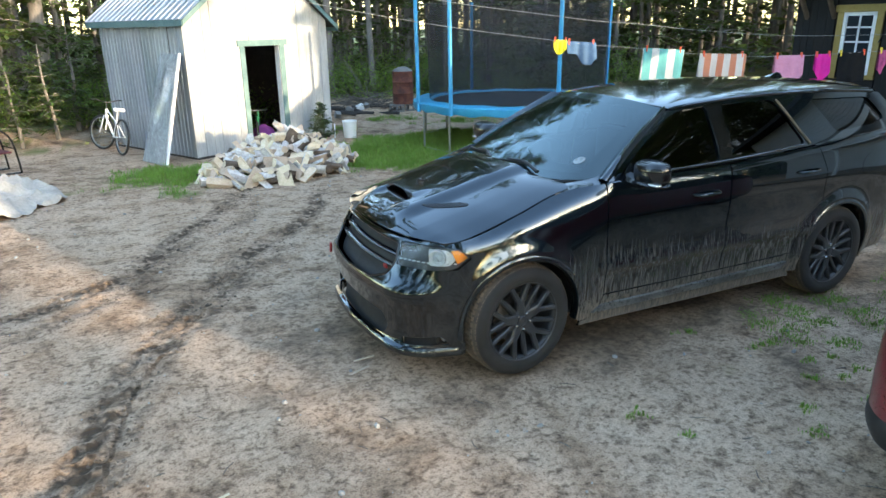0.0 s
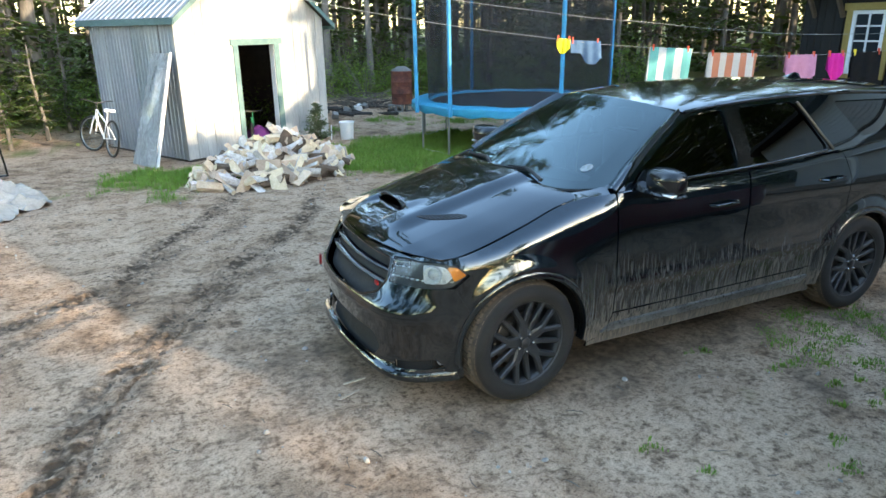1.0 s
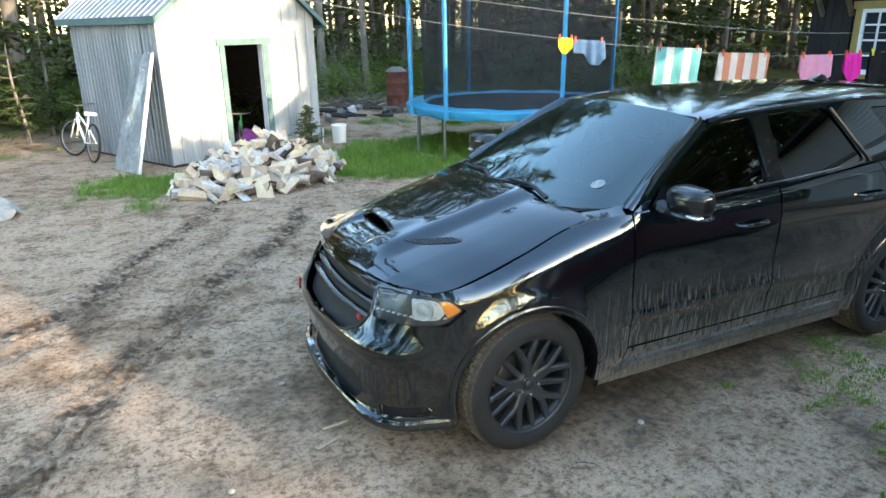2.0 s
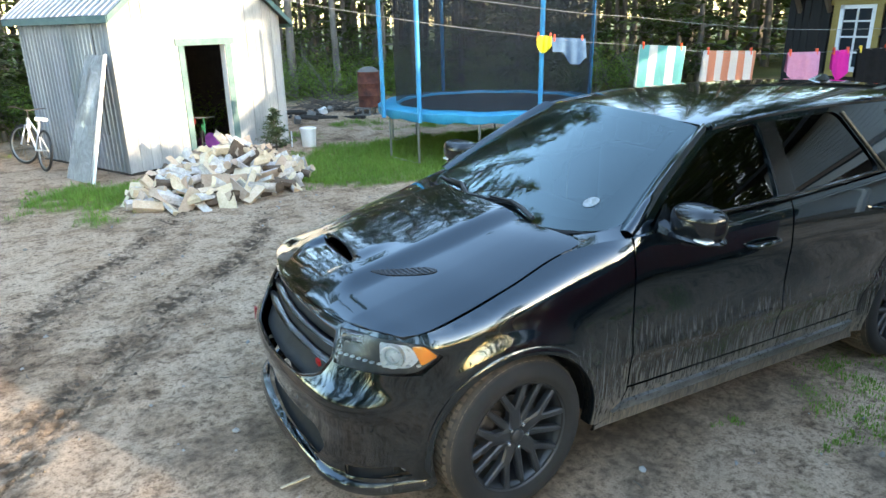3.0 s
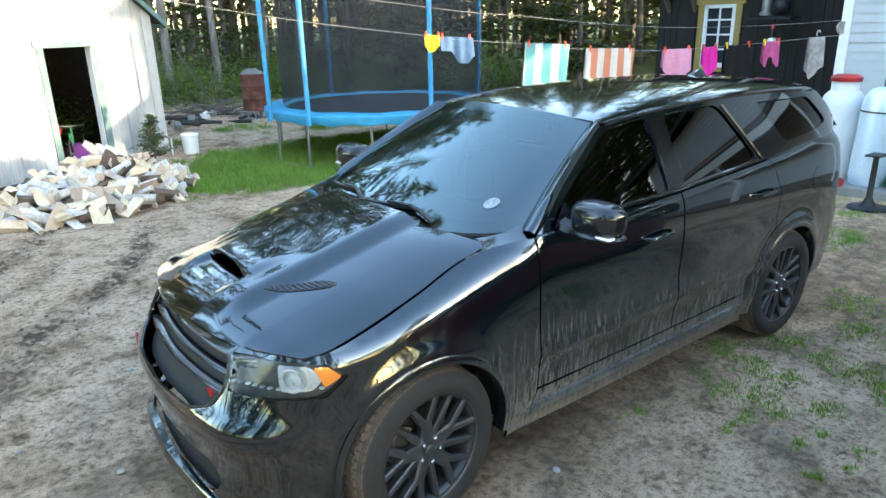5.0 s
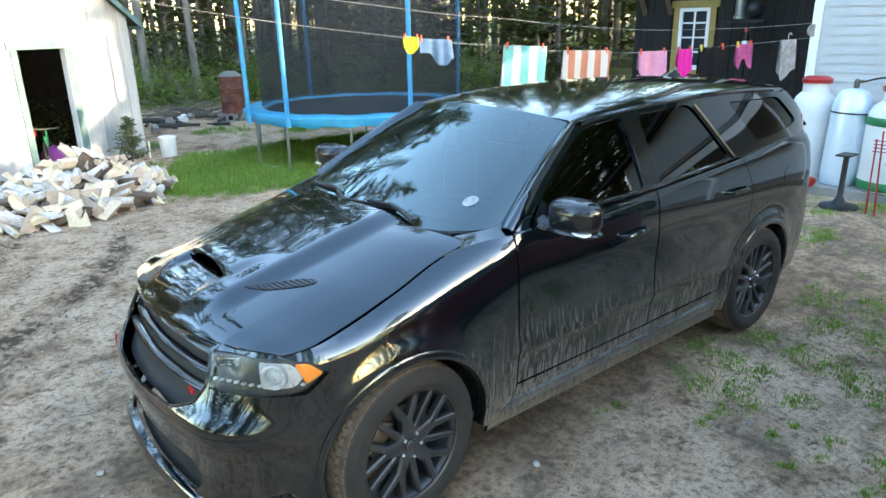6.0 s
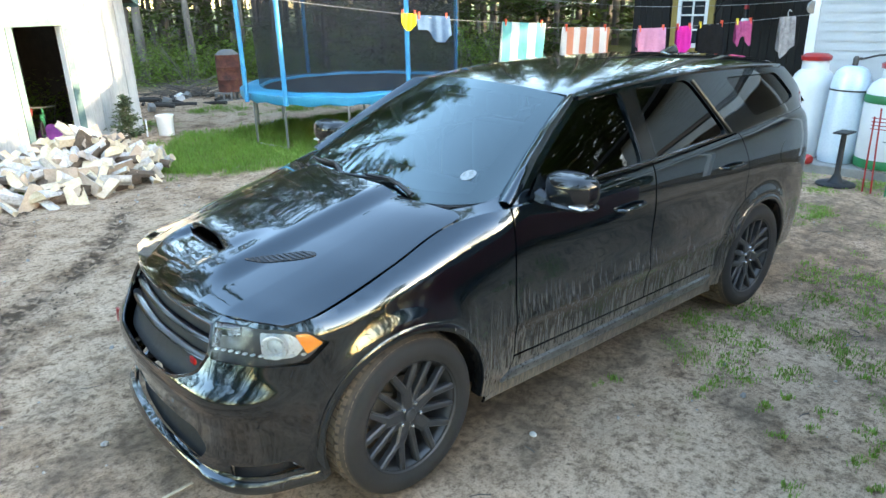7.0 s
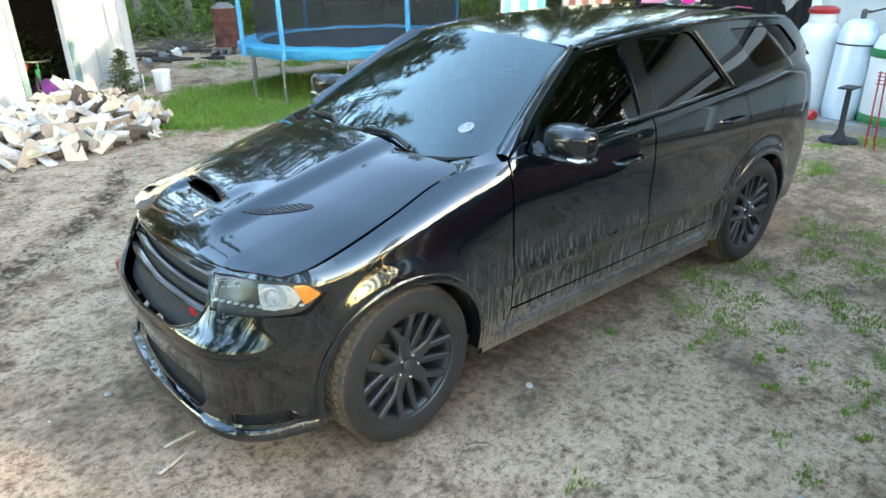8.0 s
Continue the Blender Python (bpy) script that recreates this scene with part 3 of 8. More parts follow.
TOP = spline_table([(-1.9, 0.965), (-1.4, 0.965), (-0.9, 0.962), (-0.6, 0.958), (-0.4, 0.975), (0.0, 1.085), (0.38, 1.20), (0.62, 1.235), (1.0, 1.243), (1.77, 1.262), (2.6, 1.305), (3.3, 1.345), (3.9, 1.36), (5.2, 1.37)])
SIDE_D = spline_table([(0.15, -0.075), (0.25, -0.062), (0.33, -0.05), (0.42, -0.026), (0.52, -0.020), (0.60, -0.009), (0.65, 0.010), (0.69, 0.004), (0.80, -0.004), (0.92, -0.001), (1.02, 0.004), (1.12, 0.0), (1.25, -0.012), (1.4, -0.03)])
FRONT_D = spline_table([(0.15, -0.06), (0.20, -0.02), (0.24, -0.006), (0.29, -0.028), (0.38, -0.036), (0.46, -0.026), (0.54, -0.008), (0.60, 0.002), (0.65, -0.008), (0.72, -0.055), (0.80, -0.095), (0.88, -0.135), (0.93, -0.165), (0.97, -0.205), (1.1, -0.3)])
SIDE_P = spline_table([(0.15, -0.075), (0.25, -0.062), (0.33, -0.05), (0.42, -0.034), (0.52, -0.022), (0.62, -0.014), (0.72, -0.008), (0.82, -0.004), (0.92, -0.001), (1.02, 0.002), (1.12, 0.0), (1.25, -0.012), (1.4, -0.03)])
REAR_D = spline_table([(0.15, -0.1), (0.3, -0.03), (0.5, 0.0), (0.75, 0.0), (0.85, -0.05), (1.1, -0.08), (1.4, -0.13)])
ROLL = spline_table([(-0.9, 0.0), (-0.55, 0.02), (-0.3, 0.075), (0.0, 0.11), (0.35, 0.125), (0.5, 0.08), (0.62, 0.025), (0.9, 0.028), (2.6, 0.035), (3.6, 0.06), (4.2, 0.09)])


def body(u, z):
    x, h = float(np.interp(u, PLAN_ARR[:, 0], PLAN_ARR[:, 1])), float(np.interp(u, PLAN_ARR[:, 0], PLAN_ARR[:, 2]))
    e = 0.02
    dx = float(np.interp(u + e, PLAN_ARR[:, 0], PLAN_ARR[:, 1]) - np.interp(u - e, PLAN_ARR[:, 0], PLAN_ARR[:, 1]))
    dh = float(np.interp(u + e, PLAN_ARR[:, 0], PLAN_ARR[:, 2]) - np.interp(u - e, PLAN_ARR[:, 0], PLAN_ARR[:, 2]))
    L = math.hypot(dx, dh)
    nx, nh = -dh / L, dx / L
    wf, wr = 1 - smooth01(-0.90, -0.38, u), smooth01(3.7, 4.3, u)
    crease = smooth01(0.45, 0.8, u) * (1 - smooth01(2.5, 3.2, u))
    d = (SIDE_D(z) * crease + SIDE_P(z) * (1 - crease)) * (1 - wf) * (1 - wr) + FRONT_D(z) * wf + REAR_D(z) * wr
    down = max(0.0, TOP(u) - z)
    t, wide = max(0.0, 1 - down / 0.11), max(0.0, 1 - down / 0.34)
    d -= ROLL(min(max(u, -0.9), 4.2)) * (0.62 * t ** 3 + 0.42 * wide ** 2) * (1 - wr)
    for c in (0.0, 3.043):                              # flared arches
        r = math.hypot(u - c, z - 0.385)
        d += 0.022 * math.exp(-((r - 0.455) / 0.07) ** 2) * (1 if z > 0.25 else 0.4)
    return Vector((x + nx * d, -(h + nh * d), z))


def side_cabin(x, z):
    """The slanting side above the belt line."""
    zb, zr = TOP(x), ROOF_Z(x)
    s = (z - zb) / (zr - zb)
    hb = -body(x, zb - 0.002).y - 0.012
    hr = ROOF_H(x)
    return Vector((x, -(hb + (hr - hb) * s + 0.035 * s * (1 - s)), z))


ROOF_Z = spline_table([(0.5, 1.50), (1.0, 1.58), (1.35, 1.645), (1.8, 1.685), (2.4, 1.70), (3.0, 1.69), (3.6, 1.655), (4.1, 1.60)])
ROOF_H = spline_table([(0.5, 0.70), (1.35, 0.69), (1.8, 0.70), (2.4, 0.705), (3.0, 0.70), (3.6, 0.67), (4.1, 0.62)])


def dense(poly, step):
    out = []
    for k, p in enumerate(poly):
        q = poly[(k + 1) % len(poly)]
        n = max(1, int(math.ceil(math.hypot(q[0] - p[0], q[1] - p[1]) / step)))
        out += [(p[0] + (q[0] - p[0]) * i / n, p[1] + (q[1] - p[1]) * i / n) for i in range(n)]
    return out


def inside(poly, x, y):
    hit = False
    for k in range(len(poly)):
        (x0, y0), (x1, y1) = poly[k - 1], poly[k]
        if (y0 > y) != (y1 > y) and x < (x1 - x0) * (y - y0) / (y1 - y0) + x0:
            hit = not hit
    return hit


def shrink(poly, g):
    area = sum(poly[k - 1][0] * poly[k][1] - poly[k][0] * poly[k - 1][1] for k in range(len(poly)))
    s = 1 if area > 0 else -1
    out = []
    for k in range(len(poly)):
        a, b, c = poly[k - 1], poly[k], poly[(k + 1) % len(poly)]
        d1, d2 = Vector((b[0] - a[0], b[1] - a[1])), Vector((c[0] - b[0], c[1] - b[1]))
        if d1.length < 1e-6 or d2.length < 1e-6:
            out.append(b)
            continue
        d1.normalize(), d2.normalize()
        n = Vector((-(d1.y + d2.y), d1.x + d2.x))
        f = max(0.35, (1 + d1.dot(d2)) / 2) ** 0.5
        n = n.normalized() * (g / f) * s
        out.append((b[0] + n.x, b[1] + n.y))
    return out


def round_poly(pts, r, n=5):
    """Corners of a polygon cut round; a point may carry its own radius."""
    out = []
    for k in range(len(pts)):
        a, b, c = Vector(pts[k - 1][:2]), Vector(pts[k][:2]), Vector(pts[(k + 1) % len(pts)][:2])
        rr = pts[k][2] if len(pts[k]) > 2 else r
        rr = min(rr, (a - b).length * 0.45, (c - b).length * 0.45)
        if rr < 1e-4:
            out.append(tuple(b))
            continue
        p, q = b + (a - b).normalized() * rr, b + (c - b).normalized() * rr
        for i in range(n + 1):
            t = i / n
            v = p * (1 - t) ** 2 + b * 2 * t * (1 - t) + q * t * t
            out.append(tuple(v))
    return out


def panel(name, poly, fn, parent, material, label="", step=0.03, gap=0.003, edge=0.014, lift=0.0, both=False, holes=()):
    """A skin over a polygon of the surface fn, with folded edges; both: one on either side of the car."""
    poly = dense(shrink(poly, gap) if gap else poly, step)
    hs = [dense(h, step) for h in holes]
    pts = [Vector(p) for p in poly]
    edges = [(k, (k + 1) % len(poly)) for k in range(len(poly))]
    for h in hs:
        b = len(pts)
        pts += [Vector(p) for p in h]
        edges += [(b + k, b + (k + 1) % len(h)) for k in range(len(h))]
    xs, ys = [p[0] for p in poly], [p[1] for p in poly]
    rim = np.array([tuple(p) for p in pts])
    j, y = 0, min(ys)
    while y < max(ys):
        x = min(xs) + (step / 2 if j % 2 else 0)
        while x < max(xs):
            if inside(poly, x, y) and not any(inside(h, x, y) for h in hs) and np.min((rim[:, 0] - x) ** 2 + (rim[:, 1] - y) ** 2) > (0.45 * step) ** 2:
                pts.append(Vector((x, y)))
            x += step
        y += step * 0.87
        j += 1
    vs, _, tris = delaunay_2d_cdt(pts, edges, [], 0, 1e-6)[:3]
    keep = []
    for t in tris:
        cx, cy = sum(vs[i].x for i in t) / 3, sum(vs[i].y for i in t) / 3
        if inside(poly, cx, cy) and not any(inside(h, cx, cy) for h in hs):
            keep.append(tuple(t))
    P, N = [], []
    for v in vs:
        e = 0.004
        p = fn(v.x, v.y)
        n = (fn(v.x + e, v.y) - fn(v.x - e, v.y)).cross(fn(v.x, v.y + e) - fn(v.x, v.y - e))
        n.normalize()
        P.append(p + n * lift)
        N.append(n)
    made = []
    count = {}
    for t in keep:
        for k in range(3):
            a, b = t[k], t[(k + 1) % 3]
            count[(min(a, b), max(a, b))] = count.get((min(a, b), max(a, b)), 0) + 1
    border = [k for k, c in count.items() if c == 1]
    for sgn in ((1, -1) if both else (1,)):
        V = [Vector((p.x, p.y * sgn, p.z)) for p in P]
        NN = [Vector((n.x, n.y * sgn, n.z)) for n in N]
        tri0 = keep[0]
        g = (V[tri0[1]] - V[tri0[0]]).cross(V[tri0[2]] - V[tri0[0]])
        flip = g.dot(NN[tri0[0]]) < 0
        F = [t[::-1] if flip else t for t in keep]
        norm = list(NN)
        if edge:
            for a, b in border:
                k = len(V)
                V += [V[a], V[b], V[b] - NN[b] * edge, V[a] - NN[a] * edge]
                norm += [Vector((0, 0, 0))] * 4
                F.append((k, k + 1, k + 2, k + 3))
        me = bpy.data.meshes.new(name)
        me.from_pydata([tuple(v) for v in V], [], F)
        me.materials.append(material)
        for p in me.polygons:
            p.use_smooth = True
        me.normals_split_custom_set_from_vertices([tuple(n) for n in norm])
        ob = new(name, me)
        ob.parent = parent
        if label:
            tagged(ob, label)
        made.append(ob)
    return made


def arc(cx, cz, r, a0, a1, n=24):
    return [(cx + r * math.cos(radians(a0 + (a1 - a0) * k / n)), cz + r * math.sin(radians(a0 + (a1 - a0) * k / n))) for k in range(n + 1)]


# car materials
def paint_material():
    m, n, l, p = nodes_of("black_car_paint")
    c = n.new("ShaderNodeTexCoord").outputs["Object"]
    sep = n.new("ShaderNodeSeparateXYZ")
    l.new(c, sep.inputs[0])
    streak = noise_tex(n, l, coords(n, l, (95, 95, 0.9)), 1.0, 4.0, 0.65, 0.3)
    patch = noise_tex(n, l, coords(n, l, (1, 1, 1)), 3.0, 4.0)
    low = ramp(n, l, sep.outputs[2], [(0.25, 1.0), (0.45, 0.85), (0.74, 0.5), (0.98, 0.0)])
    amt = math_n(n, l, "MULTIPLY", ramp(n, l, streak, [(0.37, 0.0), (0.68, 1.0)]), low)
    amt = math_n(n, l, "MULTIPLY", amt, ramp(n, l, patch, [(0.3, 0.6), (0.65, 1.0)]))
    geo = n.new("ShaderNodeNewGeometry")
    nsep = n.new("ShaderNodeSeparateXYZ")
    l.new(geo.outputs["Normal"], nsep.inputs[0])
    flank = ramp(n, l, math_n(n, l, "ABSOLUTE", nsep.outputs[1]), [(0.55, 0.12), (0.9, 1.0)])
    behind = ramp(n, l, math_n(n, l, "ADD", math_n(n, l, "MULTIPLY", sep.outputs[0], 0.5), 0.5), [(0.4, 0.25), (0.75, 1.0)])
    flank = math_n(n, l, "MULTIPLY", flank, behind)
    amt = math_n(n, l, "MULTIPLY", amt, flank)
    film = math_n(n, l, "MULTIPLY", ramp(n, l, sep.outputs[2], [(0.26, 0.30), (0.40, 0.17), (0.52, 0.05), (0.9, 0.015)]), flank)
    amt = math_n(n, l, "ADD", math_n(n, l, "MULTIPLY", amt, 0.58), film, True)
    l.new(math_n(n, l, "ADD", math_n(n, l, "MULTIPLY", amt, 0.6), 0.12), p.inputs["Roughness"])
    l.new(math_n(n, l, "SUBTRACT", 1.0, math_n(n, l, "MULTIPLY", amt, 1.5), True), p.inputs["Coat Weight"])
    p.inputs["Coat Roughness"].default_value = 0.015
    p.inputs["Coat IOR"].default_value = 1.6
    # blue-green metallic base that puts the mirrored sky's hue into the paint
    l.new(mixc(n, l, amt, (0.005, 0.0155, 0.024), (0.26, 0.205, 0.150)), p.inputs["Base Color"])
    l.new(math_n(n, l, "SUBTRACT", 0.92, math_n(n, l, "MULTIPLY", amt, 3.0), True), p.inputs["Metallic"])
    p.inputs["Specular IOR Level"].default_value = 0.06
    return m


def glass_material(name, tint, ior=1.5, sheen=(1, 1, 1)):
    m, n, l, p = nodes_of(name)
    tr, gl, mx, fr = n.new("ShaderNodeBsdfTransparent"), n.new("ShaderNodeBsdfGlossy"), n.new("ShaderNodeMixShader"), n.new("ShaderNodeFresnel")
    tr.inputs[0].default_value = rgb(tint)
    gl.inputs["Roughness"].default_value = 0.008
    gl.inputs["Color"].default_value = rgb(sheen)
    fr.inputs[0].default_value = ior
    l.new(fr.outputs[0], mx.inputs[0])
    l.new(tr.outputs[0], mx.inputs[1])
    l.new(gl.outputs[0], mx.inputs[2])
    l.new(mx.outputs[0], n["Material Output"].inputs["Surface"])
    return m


M["paint"] = paint_material()
# raised index and cyan gloss colour strengthen and tint the mirrored sky
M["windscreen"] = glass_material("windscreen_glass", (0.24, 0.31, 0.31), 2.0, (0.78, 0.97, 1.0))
M["privacy"] = glass_material("privacy_glass", (0.014, 0.016, 0.016), 1.52)
M["lens"] = glass_material("clear_lamp_lens", (0.9, 0.92, 0.92), 1.45)
M["trim_black"] = mat("black_plastic", (0.0074, 0.0074, 0.0081), (0.0155, 0.0155, 0.0161), 0.5, bump=0.1)
# darker than the trim: shade of the front openings put into the colour
M["void_black"] = mat("black_recess", (0.002, 0.002, 0.002), (0.007, 0.007, 0.008), 0.7, scale=30, fine=160, bump=0.6)
M["pillar_black"] = mat("polished_pillar_cover", (0.002, 0.002, 0.002), (0.005, 0.005, 0.005), 0.12, bump=0.0)
M["mirror_shell"] = mat("satin_black_shell", (0.004, 0.005, 0.007), (0.008, 0.010, 0.012), 0.10, bump=0.01)
M["gloss_black"] = mat("gloss_black", (0.006, 0.006, 0.007), (0.010, 0.010, 0.012), 0.15, bump=0.0, coat=0.6)
def tyre_material():
    m = mat("dusty_tyre_rubber", (0.004, 0.0038, 0.0035), (0.015, 0.0135, 0.012), 0.85, scale=5, fine=50, bump=0.3)
    n, l = m.node_tree.nodes, m.node_tree.links
    p = n["Principled BSDF"]
    base = p.inputs["Base Color"].links[0].from_socket
    flat = n.new("ShaderNodeVectorMath")
    flat.operation = "MULTIPLY"
    flat.inputs[1].default_value = (1, 1, 0)
    l.new(coords(n, l), flat.inputs[0])
    far = n.new("ShaderNodeVectorMath")
    far.operation = "LENGTH"
    l.new(flat.outputs[0], far.inputs[0])
    mud = math_n(n, l, "MULTIPLY", ramp(n, l, far.outputs["Value"], [(0.364, 0.0), (0.384, 1.0)]), ramp(n, l, noise_tex(n, l, coords(n, l), 22.0), [(0.3, 0.3), (0.6, 1.0)]))
    l.new(mixc(n, l, mud, base, (0.10, 0.07, 0.045)), p.inputs["Base Color"])
    return m


M["rubber"] = tyre_material()
M["tread"] = mat("muddy_tread_rubber", (0.075, 0.052, 0.033), (0.20, 0.145, 0.095), 0.95, scale=7, fine=60, bump=0.4)
M["rim"] = mat("dark_grey_wheel_paint", (0.018, 0.020, 0.022), (0.038, 0.040, 0.043), 0.4, 0.3, bump=0.03, scale=6)
M["chrome"] = mat("polished_metal", (0.55, 0.56, 0.58), (0.75, 0.76, 0.78), 0.14, 1.0, bump=0.0)
M["dull_metal"] = mat("brake_steel", (0.0744, 0.0682, 0.062), (0.1612, 0.1488, 0.1364), 0.5, 0.9)
M["amber"] = mat("amber_lens", (0.85, 0.24, 0.02), (0.95, 0.36, 0.05), 0.15, bump=0.0, coat=1.0)
M["lamp_bowl"] = mat("lamp_reflector", (0.62, 0.65, 0.68), (0.85, 0.87, 0.9), 0.3, 0.35, bump=0.0)
M["lamp_white"] = mat("white_light_strip", (0.75, 0.78, 0.80), (0.9, 0.92, 0.94), 0.3, bump=0.0)
M["lamp_grey"] = mat("grey_lamp_housing", (0.05, 0.051, 0.053), (0.11, 0.11, 0.112), 0.4, 0.2, bump=0.0)
M["red"] = mat("red_plastic", (0.248, 0.005, 0.0062), (0.372, 0.0124, 0.0124), 0.35, bump=0.0, coat=0.4)
M["interior"] = mat("dark_car_interior", (0.0112, 0.0112, 0.0124), (0.0279, 0.0279, 0.0298), 0.8)
M["sill_metal"] = mat("dusty_step_trim", (0.0074, 0.0081, 0.0087), (0.2232, 0.2232, 0.217), 0.3, 0.3, scale=7, fine=60)

ARCH = 0.437


_edge = []
for _k in range(61):
    _x = -0.50 + 0.95 * _k / 60
    _v = body(u_at_x(_x), TOP(u_at_x(_x)))
    _edge.append((_k / 60, -_v.y, _v.z))
_edge = np.array(_edge)


def HOOD_EDGE(p):
    return float(np.interp(p, _edge[:, 0], _edge[:, 1])) - 0.002, float(np.interp(p, _edge[:, 0], _edge[:, 2]))


def hood_map(p, q):
    """p from the nose to the windscreen, q across."""
    aq = abs(q)
    xn = lerp_table([(0, -0.735), (0.25, -0.722), (0.5, -0.69), (0.7, -0.645), (0.85, -0.585), (1, -0.50)], aq) - 0.012
    xr = 0.285 + 0.165 * aq ** 2
    he, ze = HOOD_EDGE(p)
    crown = 0.012 + 0.098 * (1 - math.exp(-max(p, 0) / 0.075)) * (1 - 0.55 * p)
    h = q * he
    z = ze + crown * (1 - aq ** 2.2)
    z += 0.032 * (1 - smooth01(0.32, 0.45, abs(h))) * smooth01(0.02, 0.2, p)            # power dome
    front = smooth01(0.05, 0.235, p) * (1 - smooth01(0.25, 0.272, p))
    z -= 0.030 * front * (1 - smooth01(0.17, 0.235, abs(h)))                             # dip before the scoop
    z += 0.012 * smooth01(0.25, 0.272, p) * (1 - smooth01(0.30, 0.5, p)) * (1 - smooth01(0.17, 0.27, abs(h)))
    return Vector((xn + (xr - xn) * p, h, z))


def wind_map(p, q):
    aq = abs(q)
    a = Vector((0.305 + 0.165 * aq ** 2 + 0.17 * aq ** 9, q * 0.835, 1.222 + 0.022 * aq ** 6))
    b = Vector((1.17 + 0.17 * aq ** 2.0, q * 0.63, 1.722 - 0.062 * aq ** 2))
    v = a.lerp(b, p)
    v.z += 0.045 * p * (1 - p) * 4 * 0.6
    return v


def roof_map(x, q):
    aq = abs(q)
    hr, zr = ROOF_H(x), ROOF_Z(x)
    return Vector((x, q * hr, zr + 0.018 + 0.055 * (1 - aq ** 2.3) - 0.018 * aq ** 8))


def bar(bm, p0, p1, w0, w1, deep, up=Vector((0, 0, 1))):
    """A spoke: a bar with a narrower face, between two points."""
    p0, p1 = Vector(p0), Vector(p1)
    d = (p1 - p0).normalized()
    s = d.cross(up).normalized()
    u = s.cross(d)
    rings = []
    for p, w in ((p0, w0), (p1, w1)):
        rings.append([bm.verts.new(p + s * a * w + u * b) for a, b in ((-0.5, -deep), (-0.5, -0.006), (-0.30, 0), (0.30, 0), (0.5, -0.006), (0.5, -deep))])
    for k in range(6):
        bm.faces.new((rings[0][k], rings[0][(k + 1) % 6], rings[1][(k + 1) % 6], rings[1][k]))
    bm.faces.new(rings[0][::-1])
    bm.faces.new(rings[1])


def wheel_meshes():
    ms = []
    bm = bmesh.new()
    lathe(bm, [(0.262, -0.008), (0.270, -0.002), (0.272, -0.01), (0.268, -0.016), (0.258, -0.022), (0.248, -0.05), (0.240, -0.12), (0.245, -0.21), (0.262, -0.23)], 64, caps=False)
    ms.append(("wheel", to_mesh("wheel", bm, M["rim"], 40)))
    bm = bmesh.new()
    lathe(bm, [(0.262, -0.02), (0.271, -0.004), (0.276, 0.001), (0.285, 0.001), (0.292, 0.007), (0.315, 0.012), (0.34, 0.010), (0.360, 0.0), (0.374, -0.018), (0.382, -0.034), (0.3795, -0.06), (0.3800, -0.13), (0.3795, -0.20), (0.382, -0.226), (0.372, -0.244), (0.34, -0.266), (0.28, -0.25), (0.262, -0.23)], 72, caps=False)
    ms.append(("tyre", to_mesh("tyre", bm, M["rubber"], 50)))
    bm = bmesh.new()                                     # tread blocks round the tyre
    rnd = random.Random(3)
    n = 58
    for k in range(n):
        for row, (z0, z1) in enumerate(((-0.064, -0.016), (-0.118, -0.072), (-0.18, -0.126), (-0.236, -0.188))):
            a0 = 2 * math.pi * (k + 0.35 * row) / n
            a1 = a0 + 2 * math.pi / n * 0.70
            ro, ri = 0.3865, 0.375
            sk = 0.02 * (1 if row % 2 else -1)
            edge = 0.013 if row in (0, 3) else 0.0
            vs = []
            for r in (ri, ro):
                for a, z in ((a0, z0), (a1, z0), (a1 + sk, z1), (a0 + sk, z1)):
                    rr = r - (edge if (row == 0 and z == z1) or (row == 3 and z == z0) else 0)
                    vs.append(bm.verts.new((rr * math.cos(a), rr * math.sin(a), z)))
            for f in ((4, 5, 6, 7), (0, 1, 5, 4), (1, 2, 6, 5), (2, 3, 7, 6), (3, 0, 4, 7)):
                bm.faces.new([vs[i] for i in f])
    ms.append(("tread", to_mesh("tread", bm, M["tread"])))
    pol = lambda r, a, z: (r * math.cos(radians(a)), r * math.sin(radians(a)), z)
    spoke = bmesh.new()
    bar(spoke, pol(0.030, 0, -0.030), pol(0.150, 0, -0.018), 0.074, 0.060, 0.035)
    for q in (-1, 1):
        bar(spoke, pol(0.128, q * 2.0, -0.0195), pol(0.266, q * 15.0, -0.010), 0.036, 0.031, 0.032)
    bar(spoke, pol(0.060, 36, -0.034), pol(0.266, 36, -0.016), 0.040, 0.026, 0.030)
    sm = to_mesh("spoke", spoke, M["rim"])
    for k in range(5):
        ms.append(("spoke", sm, pose(0, 0, 0, 0, 0, 72 * k + 94)))
    bm = bmesh.new()
    lathe(bm, [(0.0, -0.016), (0.028, -0.016), (0.033, -0.020), (0.034, -0.03), (0.088, -0.034), (0.096, -0.045), (0.096, -0.07)], 30, caps=False)
    ms.append(("hub", to_mesh("hub", bm, M["rim"], 40)))
    nut = bmesh.new()
    lathe(nut, [(0.0, -0.012), (0.007, -0.013), (0.0105, -0.018), (0.0115, -0.036)], 6, caps=False)
    nm = to_mesh("wheel_nut", nut, M["chrome"], 30)
    for k in range(5):
        ms.append(("wheel_nut", nm, pose(0.0575 * math.cos(radians(72 * k + 130)), 0.0575 * math.sin(radians(72 * k + 130)), 0)))
    bm = bmesh.new()
    lathe(bm, [(0.06, -0.10), (0.168, -0.10), (0.168, -0.125), (0.06, -0.125)], 40)
    ms.append(("brake_disc", to_mesh("brake_disc", bm, M["dull_metal"])))
    bm = bmesh.new()
